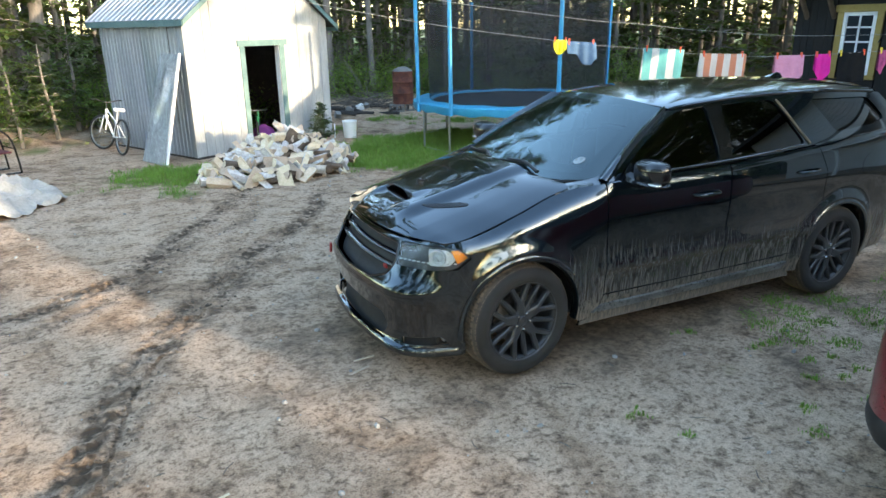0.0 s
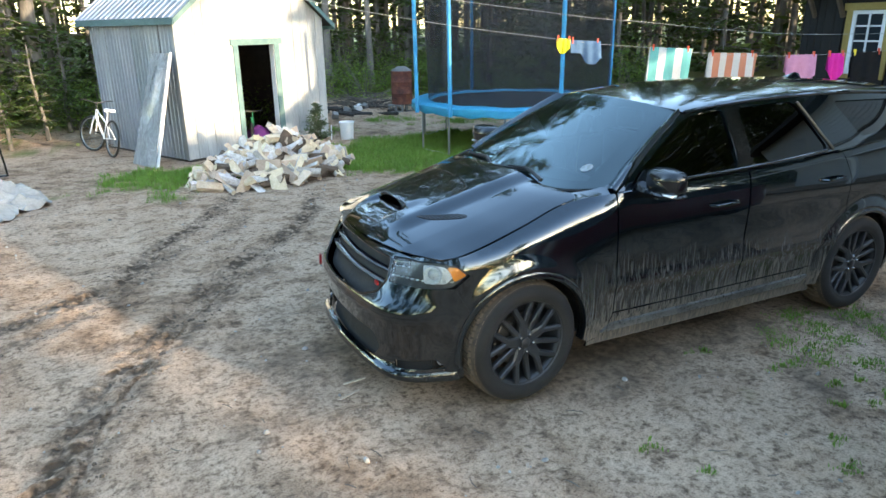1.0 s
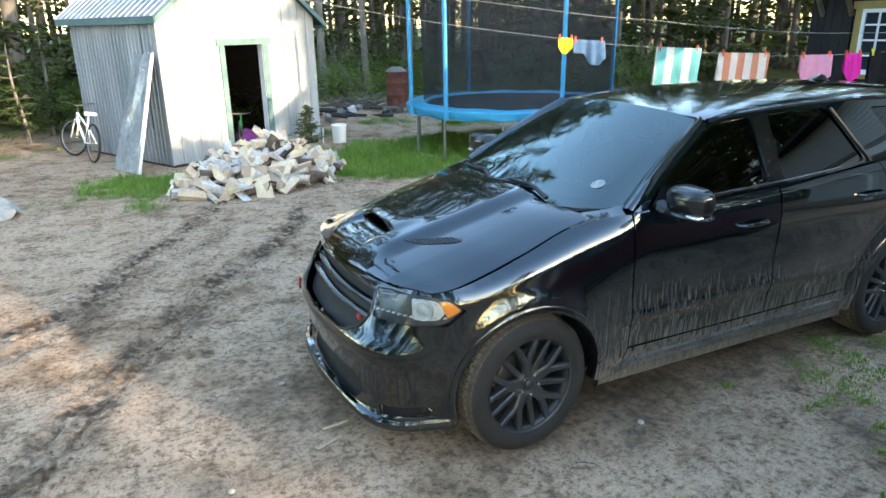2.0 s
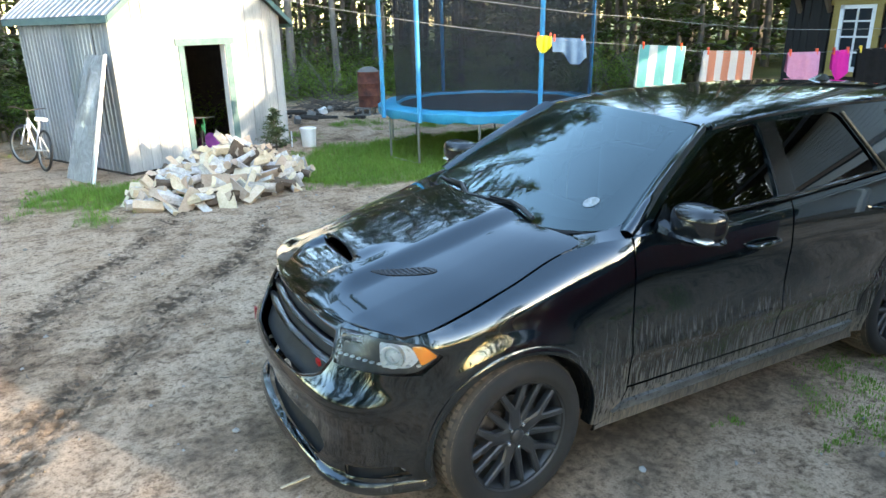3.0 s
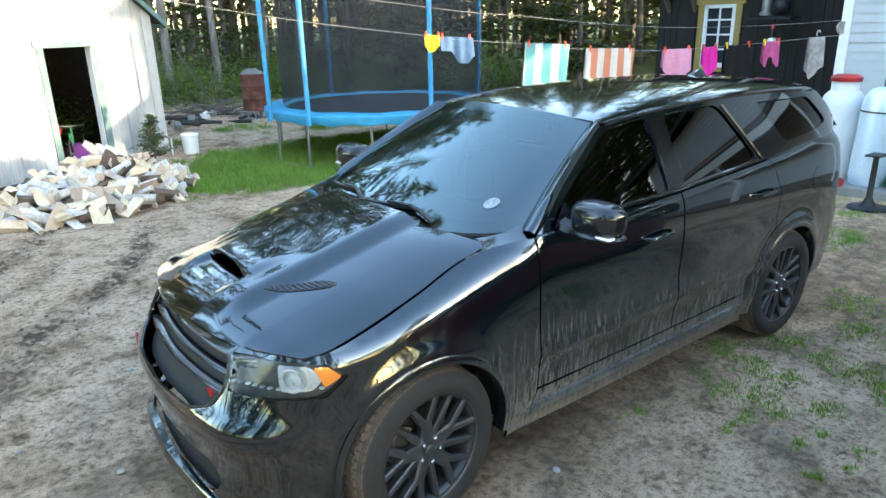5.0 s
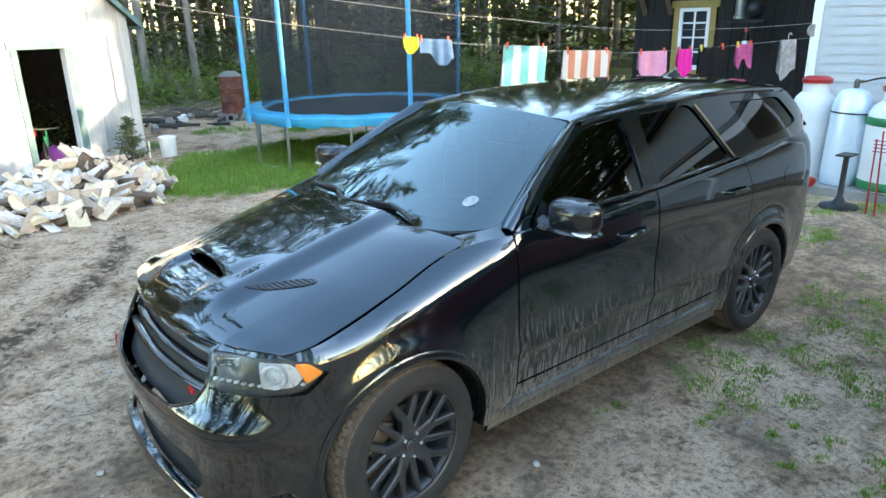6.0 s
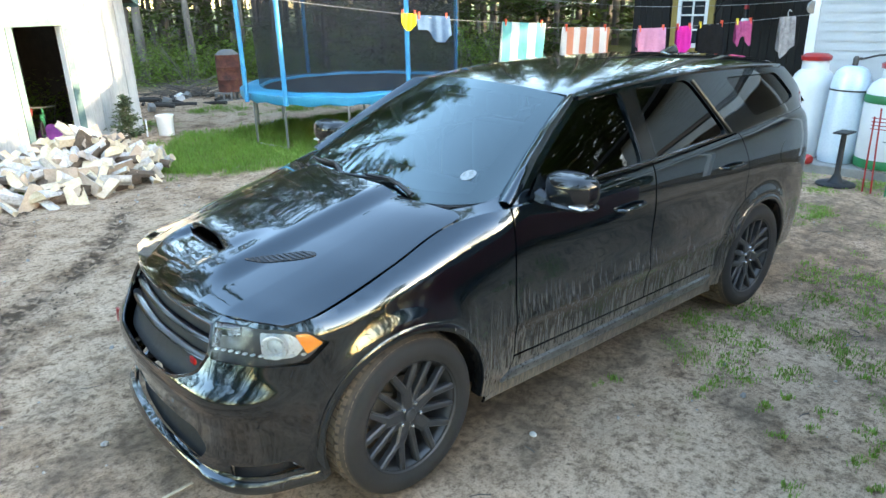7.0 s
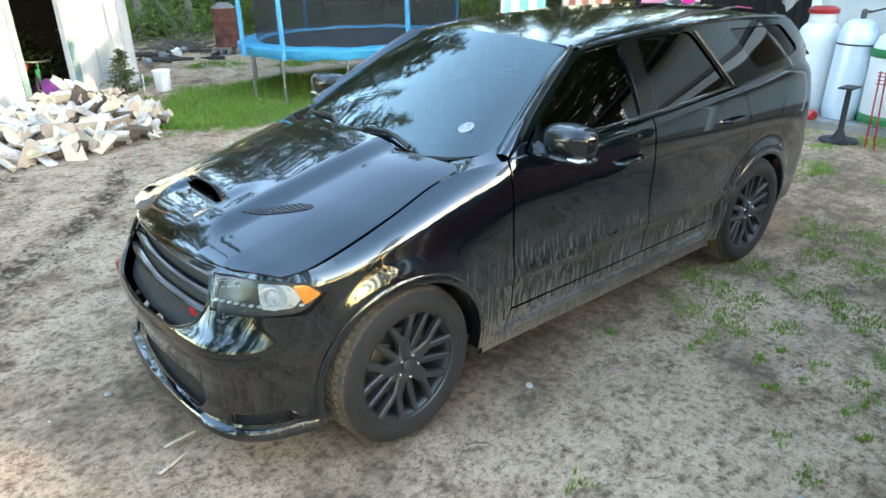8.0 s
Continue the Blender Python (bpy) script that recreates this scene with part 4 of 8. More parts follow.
    box(bm, (0.09, -0.08, -0.16), (0.19, 0.08, -0.075), bevel=0.012)
    ms.append(("brake_caliper", to_mesh("brake_caliper", bm, M["dull_metal"]), pose(0, 0, 0, 0, 0, 150)))
    return ms


def build_car():
    car = thing("car", "dusty glossy black sport utility car", "car", pose(0, CAR_Y, 0))
    P = M["paint"]
    dense_arch = lambda cx, a0, a1: arc(cx, 0.385, ARCH, a0, a1, 30)
    uh, ux = u_at_h, u_at_x
    top = lambda u0, u1, n=14, off=0.0: [(u0 + (u1 - u0) * k / n, TOP(u0 + (u1 - u0) * k / n) + off) for k in range(n + 1)]

    # openings at the front
    grille = round_poly([(uh(0.0) - 0.001, 0.655, 0), (uh(0.36), 0.665, 0.04), (uh(0.50), 0.715, 0.03), (uh(0.555), 0.80, 0.03), (uh(0.525), 0.905, 0.02), (uh(0.0) - 0.001, 0.918, 0)], 0.02)
    lamp = round_poly([(uh(0.57), 0.785, 0.015), (ux(-0.47), 0.795, 0.05), (ux(-0.365), 0.872, 0.02), (ux(-0.44), 0.928, 0.03), (ux(-0.56), 0.938, 0.03), (uh(0.54), 0.918, 0.01)], 0.01)
    # bumper skin: under the grille and the lamp, back to the arch
    bump = [(U0, 0.20), (uh(0.5), 0.20), (ux(-0.44), 0.195), (ux(-0.405), 0.21)]
    bump += [p for p in dense_arch(0, 202, 146)]
    bump += [(ux(-0.42), 0.735), (ux(-0.455), 0.795), (uh(0.57), 0.785), (uh(0.54), 0.918), (uh(0.537), 0.935), (U0, 0.935), (U0, 0.918)]
    fog = round_poly([(uh(0.66), 0.278, 0.01), (ux(-0.50), 0.285, 0.02), (ux(-0.565), 0.345, 0.015), (uh(0.645), 0.318, 0.015)], 0.015)
    intake = round_poly([(U0 - 0.001, 0.285, 0), (uh(0.46), 0.285, 0.03), (uh(0.52), 0.36, 0.03), (uh(0.46), 0.45, 0.03), (U0 - 0.001, 0.46, 0)], 0.02)
    bump += [p for p in grille[::-1] if p[0] > U0 + 0.002] + [(U0, 0.655), (U0, 0.46)] + [p for p in intake[::-1] if p[0] > U0 + 0.002] + [(U0, 0.285)]
    panel("front_bumper", bump, body, car, P, "glossy black front bumper", both=True, gap=0.0, holes=[fog])
    for nm, poly, dep in (("grille_mesh", grille, 0.055), ("lower_intake", intake, 0.05), ("fog_pocket", fog, 0.05)):
        panel(nm, [(p[0] - 0.01 if p[0] > U0 + 0.01 else U0, p[1]) for p in dense(poly, 0.03)], body, car, M["void_black"], lift=-dep, both=True, gap=-0.012, edge=0.0)
    # grille surround and slats
    for sgn in (1, -1):
        flipy = lambda v: Vector((v.x, v.y * sgn, v.z))
        bm = bmesh.new()
        line = [flipy(body(max(u, U0), z)) for u, z in dense(grille, 0.04) if u > U0 + 0.003]
        tube(bm, line, 0.007, 6)
        part("grille_surround", bm, M["gloss_black"], car, smooth=True)
        for z in (0.755, 0.825):
            bm = bmesh.new()
            rows = []
            for k in range(16):
                h = 0.51 * k / 15
                c = flipy(body(uh(h), z) + Vector((0.028, 0, 0)))
                rows.append([bm.verts.new(c + Vector(o)) for o in ((0.0, 0, -0.012), (-0.008, 0, 0.0), (0.004, 0, 0.010), (0.03, 0, 0.012), (0.03, 0, -0.006))])
            for a, b in zip(rows, rows[1:]):
                for j in range(5):
                    bm.faces.new((a[j], a[(j + 1) % 5], b[(j + 1) % 5], b[j]))
            part("grille_slat", bm, M["gloss_black"], car, smooth=True)
        bm = bmesh.new()
        q = flipy(body(uh(0.46), 0.752) + Vector((0.0, 0, 0)))
        box(bm, (q.x - 0.006, q.y - 0.022, q.z - 0.012), (q.x + 0.006, q.y + 0.022, q.z + 0.012))
        if sgn == 1:
            part("badge", bm, M["red"], car, "small red badge on the grille")
        else:
            bm.free()
        # lip under the bumper
        bm = bmesh.new()
        rows = []
        for k in range(26):
            u = U0 + (ux(-0.42) - U0) * k / 25
            c = body(u, 0.245)
            o = (body(u, 0.245) - body(u + 0.02, 0.245)).cross(Vector((0, 0, 1))).normalized()
            out = Vector((c.x + 0.0, c.y, 0)) - Vector((1.2, 0, 0))
            out = Vector((out.x, out.y, 0)).normalized()
            dip = 0.02 * smooth01(0.30, 0.75, abs(c.y)) - 0.010
            rows.append([bm.verts.new(flipy(c + out * a + Vector((0, 0, b - dip)))) for a, b in ((-0.03, 0.032), (0.004, 0.026), (0.018, 0.006), (0.018, -0.014), (0.006, -0.032), (-0.04, -0.036))])
        for a, b in zip(rows, rows[1:]):
            for j in range(6):
                bm.faces.new((a[j], a[(j + 1) % 6], b[(j + 1) % 6], b[j]))
        bm.faces.new(rows[-1])
        part("front_lip", bm, P, car, "glossy lip below the bumper", smooth=45)
        # fog lamp
        bm = bmesh.new()
        c = flipy(body(ux(-0.56), 0.315))
        lathe(bm, [(0.0, 0.008), (0.014, 0.006), (0.020, 0.0), (0.022, -0.02)], 20, Matrix.Translation(c + Vector((0.030, 0.02 * sgn, 0))) @ pose(0, 0, 0, 0, -90, 25 * sgn))
        part("fog_lamp", bm, M["lamp_bowl"], car, smooth=True)
        # head lamp: housing, bowl, amber corner, light strip
        bm = bmesh.new()
        c = flipy(body(ux(-0.58), 0.865))
        nrm = flipy((body(ux(-0.58) + 0.02, 0.865) - body(ux(-0.58) - 0.02, 0.865)).cross(Vector((0, 0, 1))))
        nrm.z = 0
        nrm = -nrm.normalized() if nrm.dot(Vector((-1, -sgn, 0))) < 0 else nrm.normalized()
        mrot = Matrix.Translation(c - nrm * 0.032) @ nrm.to_track_quat("Z", "Y").to_matrix().to_4x4()
        lathe(bm, [(0.0, 0.012), (0.022, 0.010), (0.034, 0.0), (0.036, 0.016), (0.052, 0.022), (0.056, 0.0)], 28, mrot)
        part("lamp_projector", bm, M["lamp_bowl"], car, "bright headlamp projector", smooth=True)
        bm = bmesh.new()
        c2 = flipy(body(uh(0.645), 0.885)) - nrm * 0.03
        m2 = Matrix.Translation(c2) @ nrm.to_track_quat("Z", "Y").to_matrix().to_4x4()
        box(bm, (-0.05, -0.018, -0.01), (0.05, 0.018, 0.01), m2, 0.006)
        part("lamp_module", bm, M["chrome"], car)
        for k in range(11):
            f = k / 10
            u = uh(0.59) + (ux(-0.475) - uh(0.59)) * f
            z = 0.820 + 0.014 * f
            c = flipy(body(u, z))
            bm = bmesh.new()
            bmesh.ops.create_uvsphere(bm, u_segments=8, v_segments=6, radius=0.5, matrix=Matrix.Translation(c + Vector((0.013, 0.010 * sgn, 0))) @ Matrix.Diagonal((0.024, 0.024, 0.008, 1)))
            part("daytime_light", bm, M["lamp_white"], car, smooth=True)
    panel("lamp_housing", lamp, body, car, M["lamp_grey"], "grey headlamp housing", lift=-0.045, both=True, gap=-0.006, edge=0.0, step=0.025)
    bowl = round_poly([(ux(-0.64), 0.815, 0.02), (ux(-0.50), 0.815, 0.03), (ux(-0.455), 0.87, 0.02), (ux(-0.52), 0.922, 0.02), (ux(-0.66), 0.922, 0.03)], 0.02)
    panel("lamp_reflector", bowl, body, car, M["lamp_bowl"], "silver headlamp reflector", lift=-0.036, both=True, gap=0, edge=0.0, step=0.02)
    amber = round_poly([(ux(-0.455), 0.835, 0.01), (ux(-0.385), 0.872, 0.012), (ux(-0.44), 0.922, 0.02), (ux(-0.495), 0.922, 0.015)], 0.01)
    panel("side_marker", amber, body, car, M["amber"], "amber corner reflector", lift=-0.012, both=True, gap=0, edge=0.0, step=0.02)
    panel("lamp_lens", lamp, body, car, M["lens"], "clear headlamp lens", lift=-0.002, both=True, gap=0.002, edge=0.0, step=0.02)

    nose = [(U0, 0.937), (uh(0.537), 0.937), (uh(0.542), 0.921), (ux(-0.56), 0.941), (ux(-0.50), 0.947)] + [(u, TOP(u) - 0.004) for u in (ux(-0.52), uh(0.6), uh(0.4), uh(0.2), U0)]
    panel("nose_panel", nose, body, car, P, both=True, gap=0.001)
    # fender over the front wheel
    door_f = lambda z: 0.645 - 0.03 * smooth01(0.5, 1.2, z)
    fend = [(ux(-0.42), 0.735)] + [p for p in dense_arch(0, 146, -9)] + [(0.46, 0.285), (0.60, 0.285)] + [(door_f(z), z) for z in (0.44, 0.6, 0.8, 1.0, 1.15, TOP(0.618))]
    fend += top(0.60, ux(-0.52), 24)[1:] + [(ux(-0.54), 0.940), (ux(-0.44), 0.928), (ux(-0.365), 0.872), (ux(-0.455), 0.795)]
    panel("front_fender", fend, body, car, P, "black front wing with dried dust", both=True, gap=0.0012, step=0.025)
    # doors
    edge_b = lambda z: 1.735 + 0.02 * (z - 0.9)
    d1 = [(0.652, 0.46), (1.735, 0.455)] + [(edge_b(z), z) for z in (0.7, 1.0, TOP(1.74))] + top(1.74, 0.622, 16)[1:] + [(door_f(z) + 0.006, z) for z in (1.15, 1.0, 0.8, 0.6)]
    panel("front_door", d1, body, car, P, "black front door streaked with dust", both=True)
    rear_edge = [(2.44, 0.46)] + arc(3.043, 0.385, 0.53, 172, 118, 14) + [(2.79, 0.98), (2.80, 1.1), (2.74, 1.22), (2.70, TOP(2.7))]
    d2 = [(1.742, 0.455)] + rear_edge + top(2.70, 1.748, 14)[1:] + [(edge_b(z) + 0.007, z) for z in (1.0, 0.7)]
    panel("rear_door", d2, body, car, P, "black rear door streaked with dust", both=True)
    quart = [(2.46, 0.29)] + [(2.60, 0.29)] + [p for p in dense_arch(3.043, 190, -14)] + [(ux(3.62), 0.31), (ux(3.70), 0.62), (ux(3.86), 0.72)] + [(ux(4.0), 0.74), (ux(4.0), TOP(ux(4.0)))]
    quart += top(ux(4.0), 2.70, 24)[1:] + [p for p in rear_edge[::-1]][1:]
    panel("rear_quarter", quart, body, car, P, "black rear quarter panel with dust", both=True)
    rb = [(ux(3.62), 0.31), (U1, 0.33), (U1, 0.74), (ux(4.0), 0.74), (ux(3.86), 0.72), (ux(3.70), 0.62)]
    panel("rear_bumper", rb, body, car, P, both=True, gap=0.002)
    tg = [(ux(4.0) + 0.004, 0.745), (U1, 0.745), (U1, TOP(U1)), (ux(4.0) + 0.004, TOP(ux(4.0)))]
    panel("tailgate", tg, body, car, P, both=True, gap=0.002)
    # sill and step trim
    panel("rocker_panel", [(0.46, 0.24), (2.58, 0.24), (2.44, 0.452), (0.652, 0.452), (0.60, 0.29), (0.46, 0.285)], body, car, P, "dusty black sill", both=True)
    panel("step_trim", round_poly([(0.56, 0.325, 0.01), (2.44, 0.335, 0.01), (2.50, 0.40, 0.02), (0.64, 0.385, 0.02)], 0.01), body, car, M["sill_metal"], "dusty grey trim along the sill", lift=0.018, both=True, edge=0.02)
    # arch lips
    for c in (0.0, 3.043):
        for sgn in (1, -1):
            bm = bmesh.new()
            ps = [body(u, z) for u, z in (arc(c, 0.385, ARCH - 0.004, -10, 200, 50) if c == 0.0 else arc(c, 0.385, ARCH - 0.004, -16, 192, 50))]
            cen = Vector((c, 0, 0.385))
            rows = []
            for v in ps:
                r = (Vector((v.x, 0, v.z)) - cen).normalized()
                w = Vector((v.x, v.y * sgn, v.z))
                rows.append([bm.verts.new(w + r * a + Vector((0, b * sgn, 0))) for a, b in ((0.028, -0.003), (0.012, -0.012), (-0.006, -0.010), (-0.012, 0.0), (-0.012, 0.06), (0.01, 0.06))])
            for a, b in zip(rows, rows[1:]):
                for j in range(6):
                    bm.faces.new((a[j], a[(j + 1) % 6], b[(j + 1) % 6], b[j]))
            part("arch_trim", bm, P, car, "dusty wheel arch lip", smooth=50)
            bm = bmesh.new()                             # dark liner inside the arch
            rows = [[bm.verts.new((c + r * math.cos(a), -sgn * y, 0.385 + r * math.sin(a))) for r, y in ((0.45, 0.92), (0.45, 0.62), (0.0, 0.62))] for a in (radians(-6 + 194 * k / 24) for k in range(25))]
            for a, b in zip(rows, rows[1:]):
                for j in range(2):
                    bm.faces.new((a[j], a[j + 1], b[j + 1], b[j]))
            part("arch_liner", bm, M["trim_black"], car)
    # bonnet
    hp = lambda a, b: hood_map(a / 1.1, b / 0.8)
    hpoly = [(0, -0.8), (0, 0.8), (0.93, 0.8), (1.0, 0.797), (1.05, 0.783), (1.085, 0.755), (1.10, 0.715), (1.10, -0.715), (1.085, -0.755), (1.05, -0.783), (1.0, -0.797), (0.93, -0.8)]
    hpoly = [(0.0, -0.8 + 1.6 * k / 20) for k in range(21)] + hpoly[2:]
    panel("bonnet", hpoly, hp, car, P, "glossy black bonnet with scoop and vents", step=0.022, gap=0.004)
    # black sheet on the bonnet; its colour stands for the dark inside the scoop
    mouth = [(0.284 + 0.016 * math.sin(t) - 0.012 * math.cos(t) ** 2, 0.205 * math.cos(t)) for t in (2 * math.pi * k / 30 for k in range(30))]
    panel("scoop_mouth", mouth, hp, car, M["trim_black"], "black sheet standing for the dark scoop opening", lift=0.004, gap=0, edge=0.004, step=0.015)
    bm = bmesh.new()
    tube(bm, [hp(0.304 - 0.012 * (h / 0.2) ** 2, h) + Vector((0, 0, 0.003)) for h in [-0.2 + 0.4 * k / 16 for k in range(17)]], 0.005, 6)
    part("scoop_lip", bm, M["gloss_black"], car, smooth=True)
    for sgn in (-1, 1):
        vent = [(0.385 + 0.115 * math.cos(t), 0.435 + 0.055 * math.sin(t) * (0.62 + 0.38 * math.cos(t)) + 0.083 * math.cos(t)) for t in (2 * math.pi * k / 26 for k in range(26))]
        vent = [(a, b * sgn) for a, b in vent]
        panel("bonnet_vent", vent, hp, car, M["trim_black"], "black vent in the bonnet", lift=0.003, gap=0, edge=0.006, step=0.02)
        for k in range(11):
            a = 0.285 + 0.019 * k
            t = math.acos(max(-1, min(1, (a - 0.385) / 0.115)))
            hw = 0.055 * math.sin(t) * (0.62 + 0.38 * math.cos(t))
            if hw < 0.008:
                continue
            bm = bmesh.new()
            b0 = 0.435 + 0.083 * math.cos(t)
            tube(bm, [hp(a, (b0 + hw * q) * sgn) + Vector((0, 0, 0.005)) for q in (-0.95, 0, 0.95)], 0.0035, 5)
            part("vent_slat", bm, M["gloss_black"], car)
    # cowl, windscreen, pillars, roof
    bm = bmesh.new()
    rows = []
    for k in range(21):
        q = -1 + 0.1 * k
        a, b = hood_map(0.99, q * 0.97), wind_map(0.03, q)
        rows.append([bm.verts.new(v) for v in (a - Vector((0, 0, 0.02)), a.lerp(b, 0.5) - Vector((0, 0, 0.035)), b - Vector((0, 0, 0.012)))])
    for a, b in zip(rows, rows[1:]):
        for j in range(2):
            bm.faces.new((a[j], a[j + 1], b[j + 1], b[j]))
    part("cowl", bm, M["trim_black"], car, smooth=True)
    for sgn in (1, -1):                                  # painted corner between bonnet, wing and pillar
        bm = bmesh.new()
        rows = []
        for k in range(12):
            f = k / 11
            x = 0.30 + 0.44 * f
            a = body(x, TOP(x)) + Vector((0, 0.0, -0.003))
            b = hood_map(0.86, -0.84).lerp(wind_map(0.0, -0.82), smooth01(0, 0.4, f)).lerp(wind_map(0.05, -0.985), smooth01(0.4, 1, f)) + Vector((0, 0, -0.018 * (1 - f)))
            rows.append([bm.verts.new(Vector((v.x, v.y * sgn, v.z))) for v in (a, a.lerp(b, 0.5) + Vector((0, 0, 0.006 * f)), b)])
        for a, b in zip(rows, rows[1:]):
            for j in range(2):
                bm.faces.new((a[j], a[j + 1], b[j + 1], b[j]))
        part("wing_corner", bm, P, car, smooth=80)
    wm = lambda a, b: wind_map(a / 0.95, b / 0.75)
    wpoly = [(0.01, -0.74), (0.01, 0.74), (0.94, 0.74), (0.94, -0.74)]
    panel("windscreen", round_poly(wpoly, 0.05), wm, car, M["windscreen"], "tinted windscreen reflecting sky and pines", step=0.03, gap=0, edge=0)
    for lo, hi, nm in (((0.865, -0.74), (0.95, 0.74), "windscreen_band"), ((0.0, -0.74), (0.085, 0.74), "windscreen_band"), ((0.0, -0.745), (0.95, -0.655), "windscreen_band"), ((0.0, 0.655), (0.95, 0.745), "windscreen_band")):
        panel(nm, [lo, (hi[0], lo[1]), hi, (lo[0], hi[1])], wm, car, M["trim_black"], lift=-0.005, gap=0, edge=0, step=0.04)
    for sgn in (1, -1):
        bm = bmesh.new()
        rows = []
        for k in range(14):
            f = k / 13
            a = wind_map(f, -0.985)
            xs = 0.64 + (1.30 - 0.64) * f
            zb = TOP(0.64) + 0.004
            b = side_cabin(xs, zb + (ROOF_Z(1.30) - zb) * f)
            mid = (a + b) / 2 + Vector((-0.02, -0.030, 0.022))
            rows.append([bm.verts.new(Vector((v.x, v.y * sgn, v.z))) for v in (a + Vector((0, 0, -0.004)), a.lerp(mid, 0.6) + Vector((0, 0, 0.004)), mid, b.lerp(mid, 0.5) + Vector((0, -0.006, 0)), b)])
        for a, b in zip(rows, rows[1:]):
            for j in range(4):
                bm.faces.new((a[j], a[j + 1], b[j + 1], b[j]))
        part("a_pillar", bm, P, car, smooth=70)
    rpoly = [(1.17 + 0.17 * q * q + 0.004, q * 0.7) for q in [-1 + 0.1 * k for k in range(21)]] + [(3.70, 0.7), (3.78, 0.55), (3.80, 0.0), (3.78, -0.55), (3.70, -0.7)]
    panel("roof", rpoly, lambda x, b: roof_map(x, b / 0.7), car, P, "glossy black roof", step=0.035, gap=0.002)
    for sgn in (1, -1):
        bm = bmesh.new()                                 # drip rail between roof and doors
        pts = [Vector((x, -sgn * (ROOF_H(x) - 0.002), ROOF_Z(x) + 0.004)) for x in [1.34 + 0.1 * k for k in range(24)]]
        tube(bm, pts, 0.014, 6)
        part("roof_rail", bm, P, car, smooth=True)
    # cabin sides with their windows
    w1 = round_poly([(0.735, 1.262, 0.02), (1.665, 1.283, 0.02), (1.655, 1.652, 0.04), (1.345, 1.628, 0.12)], 0.03, 8)
    w2 = round_poly([(1.815, 1.287, 0.03), (2.585, 1.327, 0.06), (2.33, 1.668, 0.07), (1.80, 1.657, 0.04)], 0.03, 8)
    w3 = round_poly([(2.97, 1.385, 0.05), (3.50, 1.415, 0.05), (3.69, 1.445, 0.06), (3.52, 1.622, 0.06), (2.76, 1.645, 0.05)], 0.05, 8)
    frame_poly = [(0.64, TOP(0.64) + 0.004), (0.70, TOP(0.70) + 0.003)] + [(0.70 + 0.1 * k, TOP(0.70 + 0.1 * k) + 0.003) for k in range(1, 34)] + [(4.02, TOP(4.02) + 0.003), (3.88, 1.52), (3.74, ROOF_Z(3.74))] + [(3.65 - 0.1 * k, ROOF_Z(3.65 - 0.1 * k)) for k in range(23)] + [(1.30, ROOF_Z(1.30))]
    panel("cabin_frame", frame_poly, side_cabin, car, P, "black pillars and window frames", both=True, gap=0, holes=[w1, w2, w3])
    for nm, w in (("front_side_window", w1), ("rear_side_window", w2), ("quarter_window", w3)):
        panel(nm, w, side_cabin, car, M["privacy"], "dark tinted side window", lift=-0.012, both=True, gap=-0.008, edge=0, step=0.05)
    panel("b_pillar_cover", [(1.672, 1.285), (1.808, 1.288), (1.795, 1.658), (1.662, 1.648)], side_cabin, car, M["pillar_black"], lift=0.003, both=True, edge=0.006)
    for sgn in (1, -1):                                  # bright weather strip on the belt and behind the rear window
        bm = bmesh.new()
        pts = [side_cabin(x, TOP(x) + 0.018) for x in [0.86 + 0.1 * k for k in range(18)]]
        tube(bm, [Vector((p.x, (p.y - 0.003) * sgn, p.z)) for p in pts], 0.009, 6)
        part("belt_strip", bm, M["gloss_black"], car, smooth=True)
        bm = bmesh.new()                                 # filled seam over the rear wing
        pts = [body(u_at_x(x), TOP(u_at_x(x)) - 0.002) for x in [2.68 + 0.1 * k for k in range(13)]]
        tube(bm, [Vector((p.x, (p.y + 0.009) * sgn, p.z - 0.001)) for p in pts], 0.0065, 8)
        part("wing_seam", bm, P, car, smooth=True)
        bm = bmesh.new()
        pts = [side_cabin(x, z) for x, z in ((2.63, 1.325), (2.54, 1.43), (2.45, 1.55), (2.37, 1.66))]
        tube(bm, [Vector((p.x, (p.y - 0.004) * sgn, p.z)) for p in curve(pts, 10)], 0.010, 6)
        part("window_strip", bm, M["strip"], car, "bronze-coloured strip behind the rear window", smooth=True)
    # rear window, spoiler
    bm = bmesh.new()
    rows = [[bm.verts.new((x, q * h, z)) for q in [-1 + 0.2 * k for k in range(11)]] for x, h, z in ((3.75, 0.62, 1.66), (3.87, 0.68, 1.52), (4.01, 0.735, 1.365))]
    for a, b in zip(rows, rows[1:]):
        for j in range(10):
            bm.faces.new((a[j], a[j + 1], b[j + 1], b[j]))
    part("rear_window", bm, M["privacy"], car, smooth=True)
    bm = bmesh.new()
    rows = []
    for k in range(13):
        q = -1 + k / 6
        x = 3.67 - 0.05 * q * q
        zz = roof_map(3.68, q * 0.9).z
        rows.append([bm.verts.new(v) for v in ((x - 0.1, q * 0.62, zz + 0.004), (x + 0.16, q * 0.60, zz - 0.012), (x + 0.17, q * 0.60, zz - 0.03), (x, q * 0.60, zz - 0.05))])
    for a, b in zip(rows, rows[1:]):
        for j in range(4):
            bm.faces.new((a[j], a[(j + 1) % 4], b[(j + 1) % 4], b[j]))
    for e in (rows[0], rows[-1]):
        bm.faces.new(e)
    part("spoiler", bm, P, car, smooth=40)
    bm = bmesh.new()                                     # fin aerial
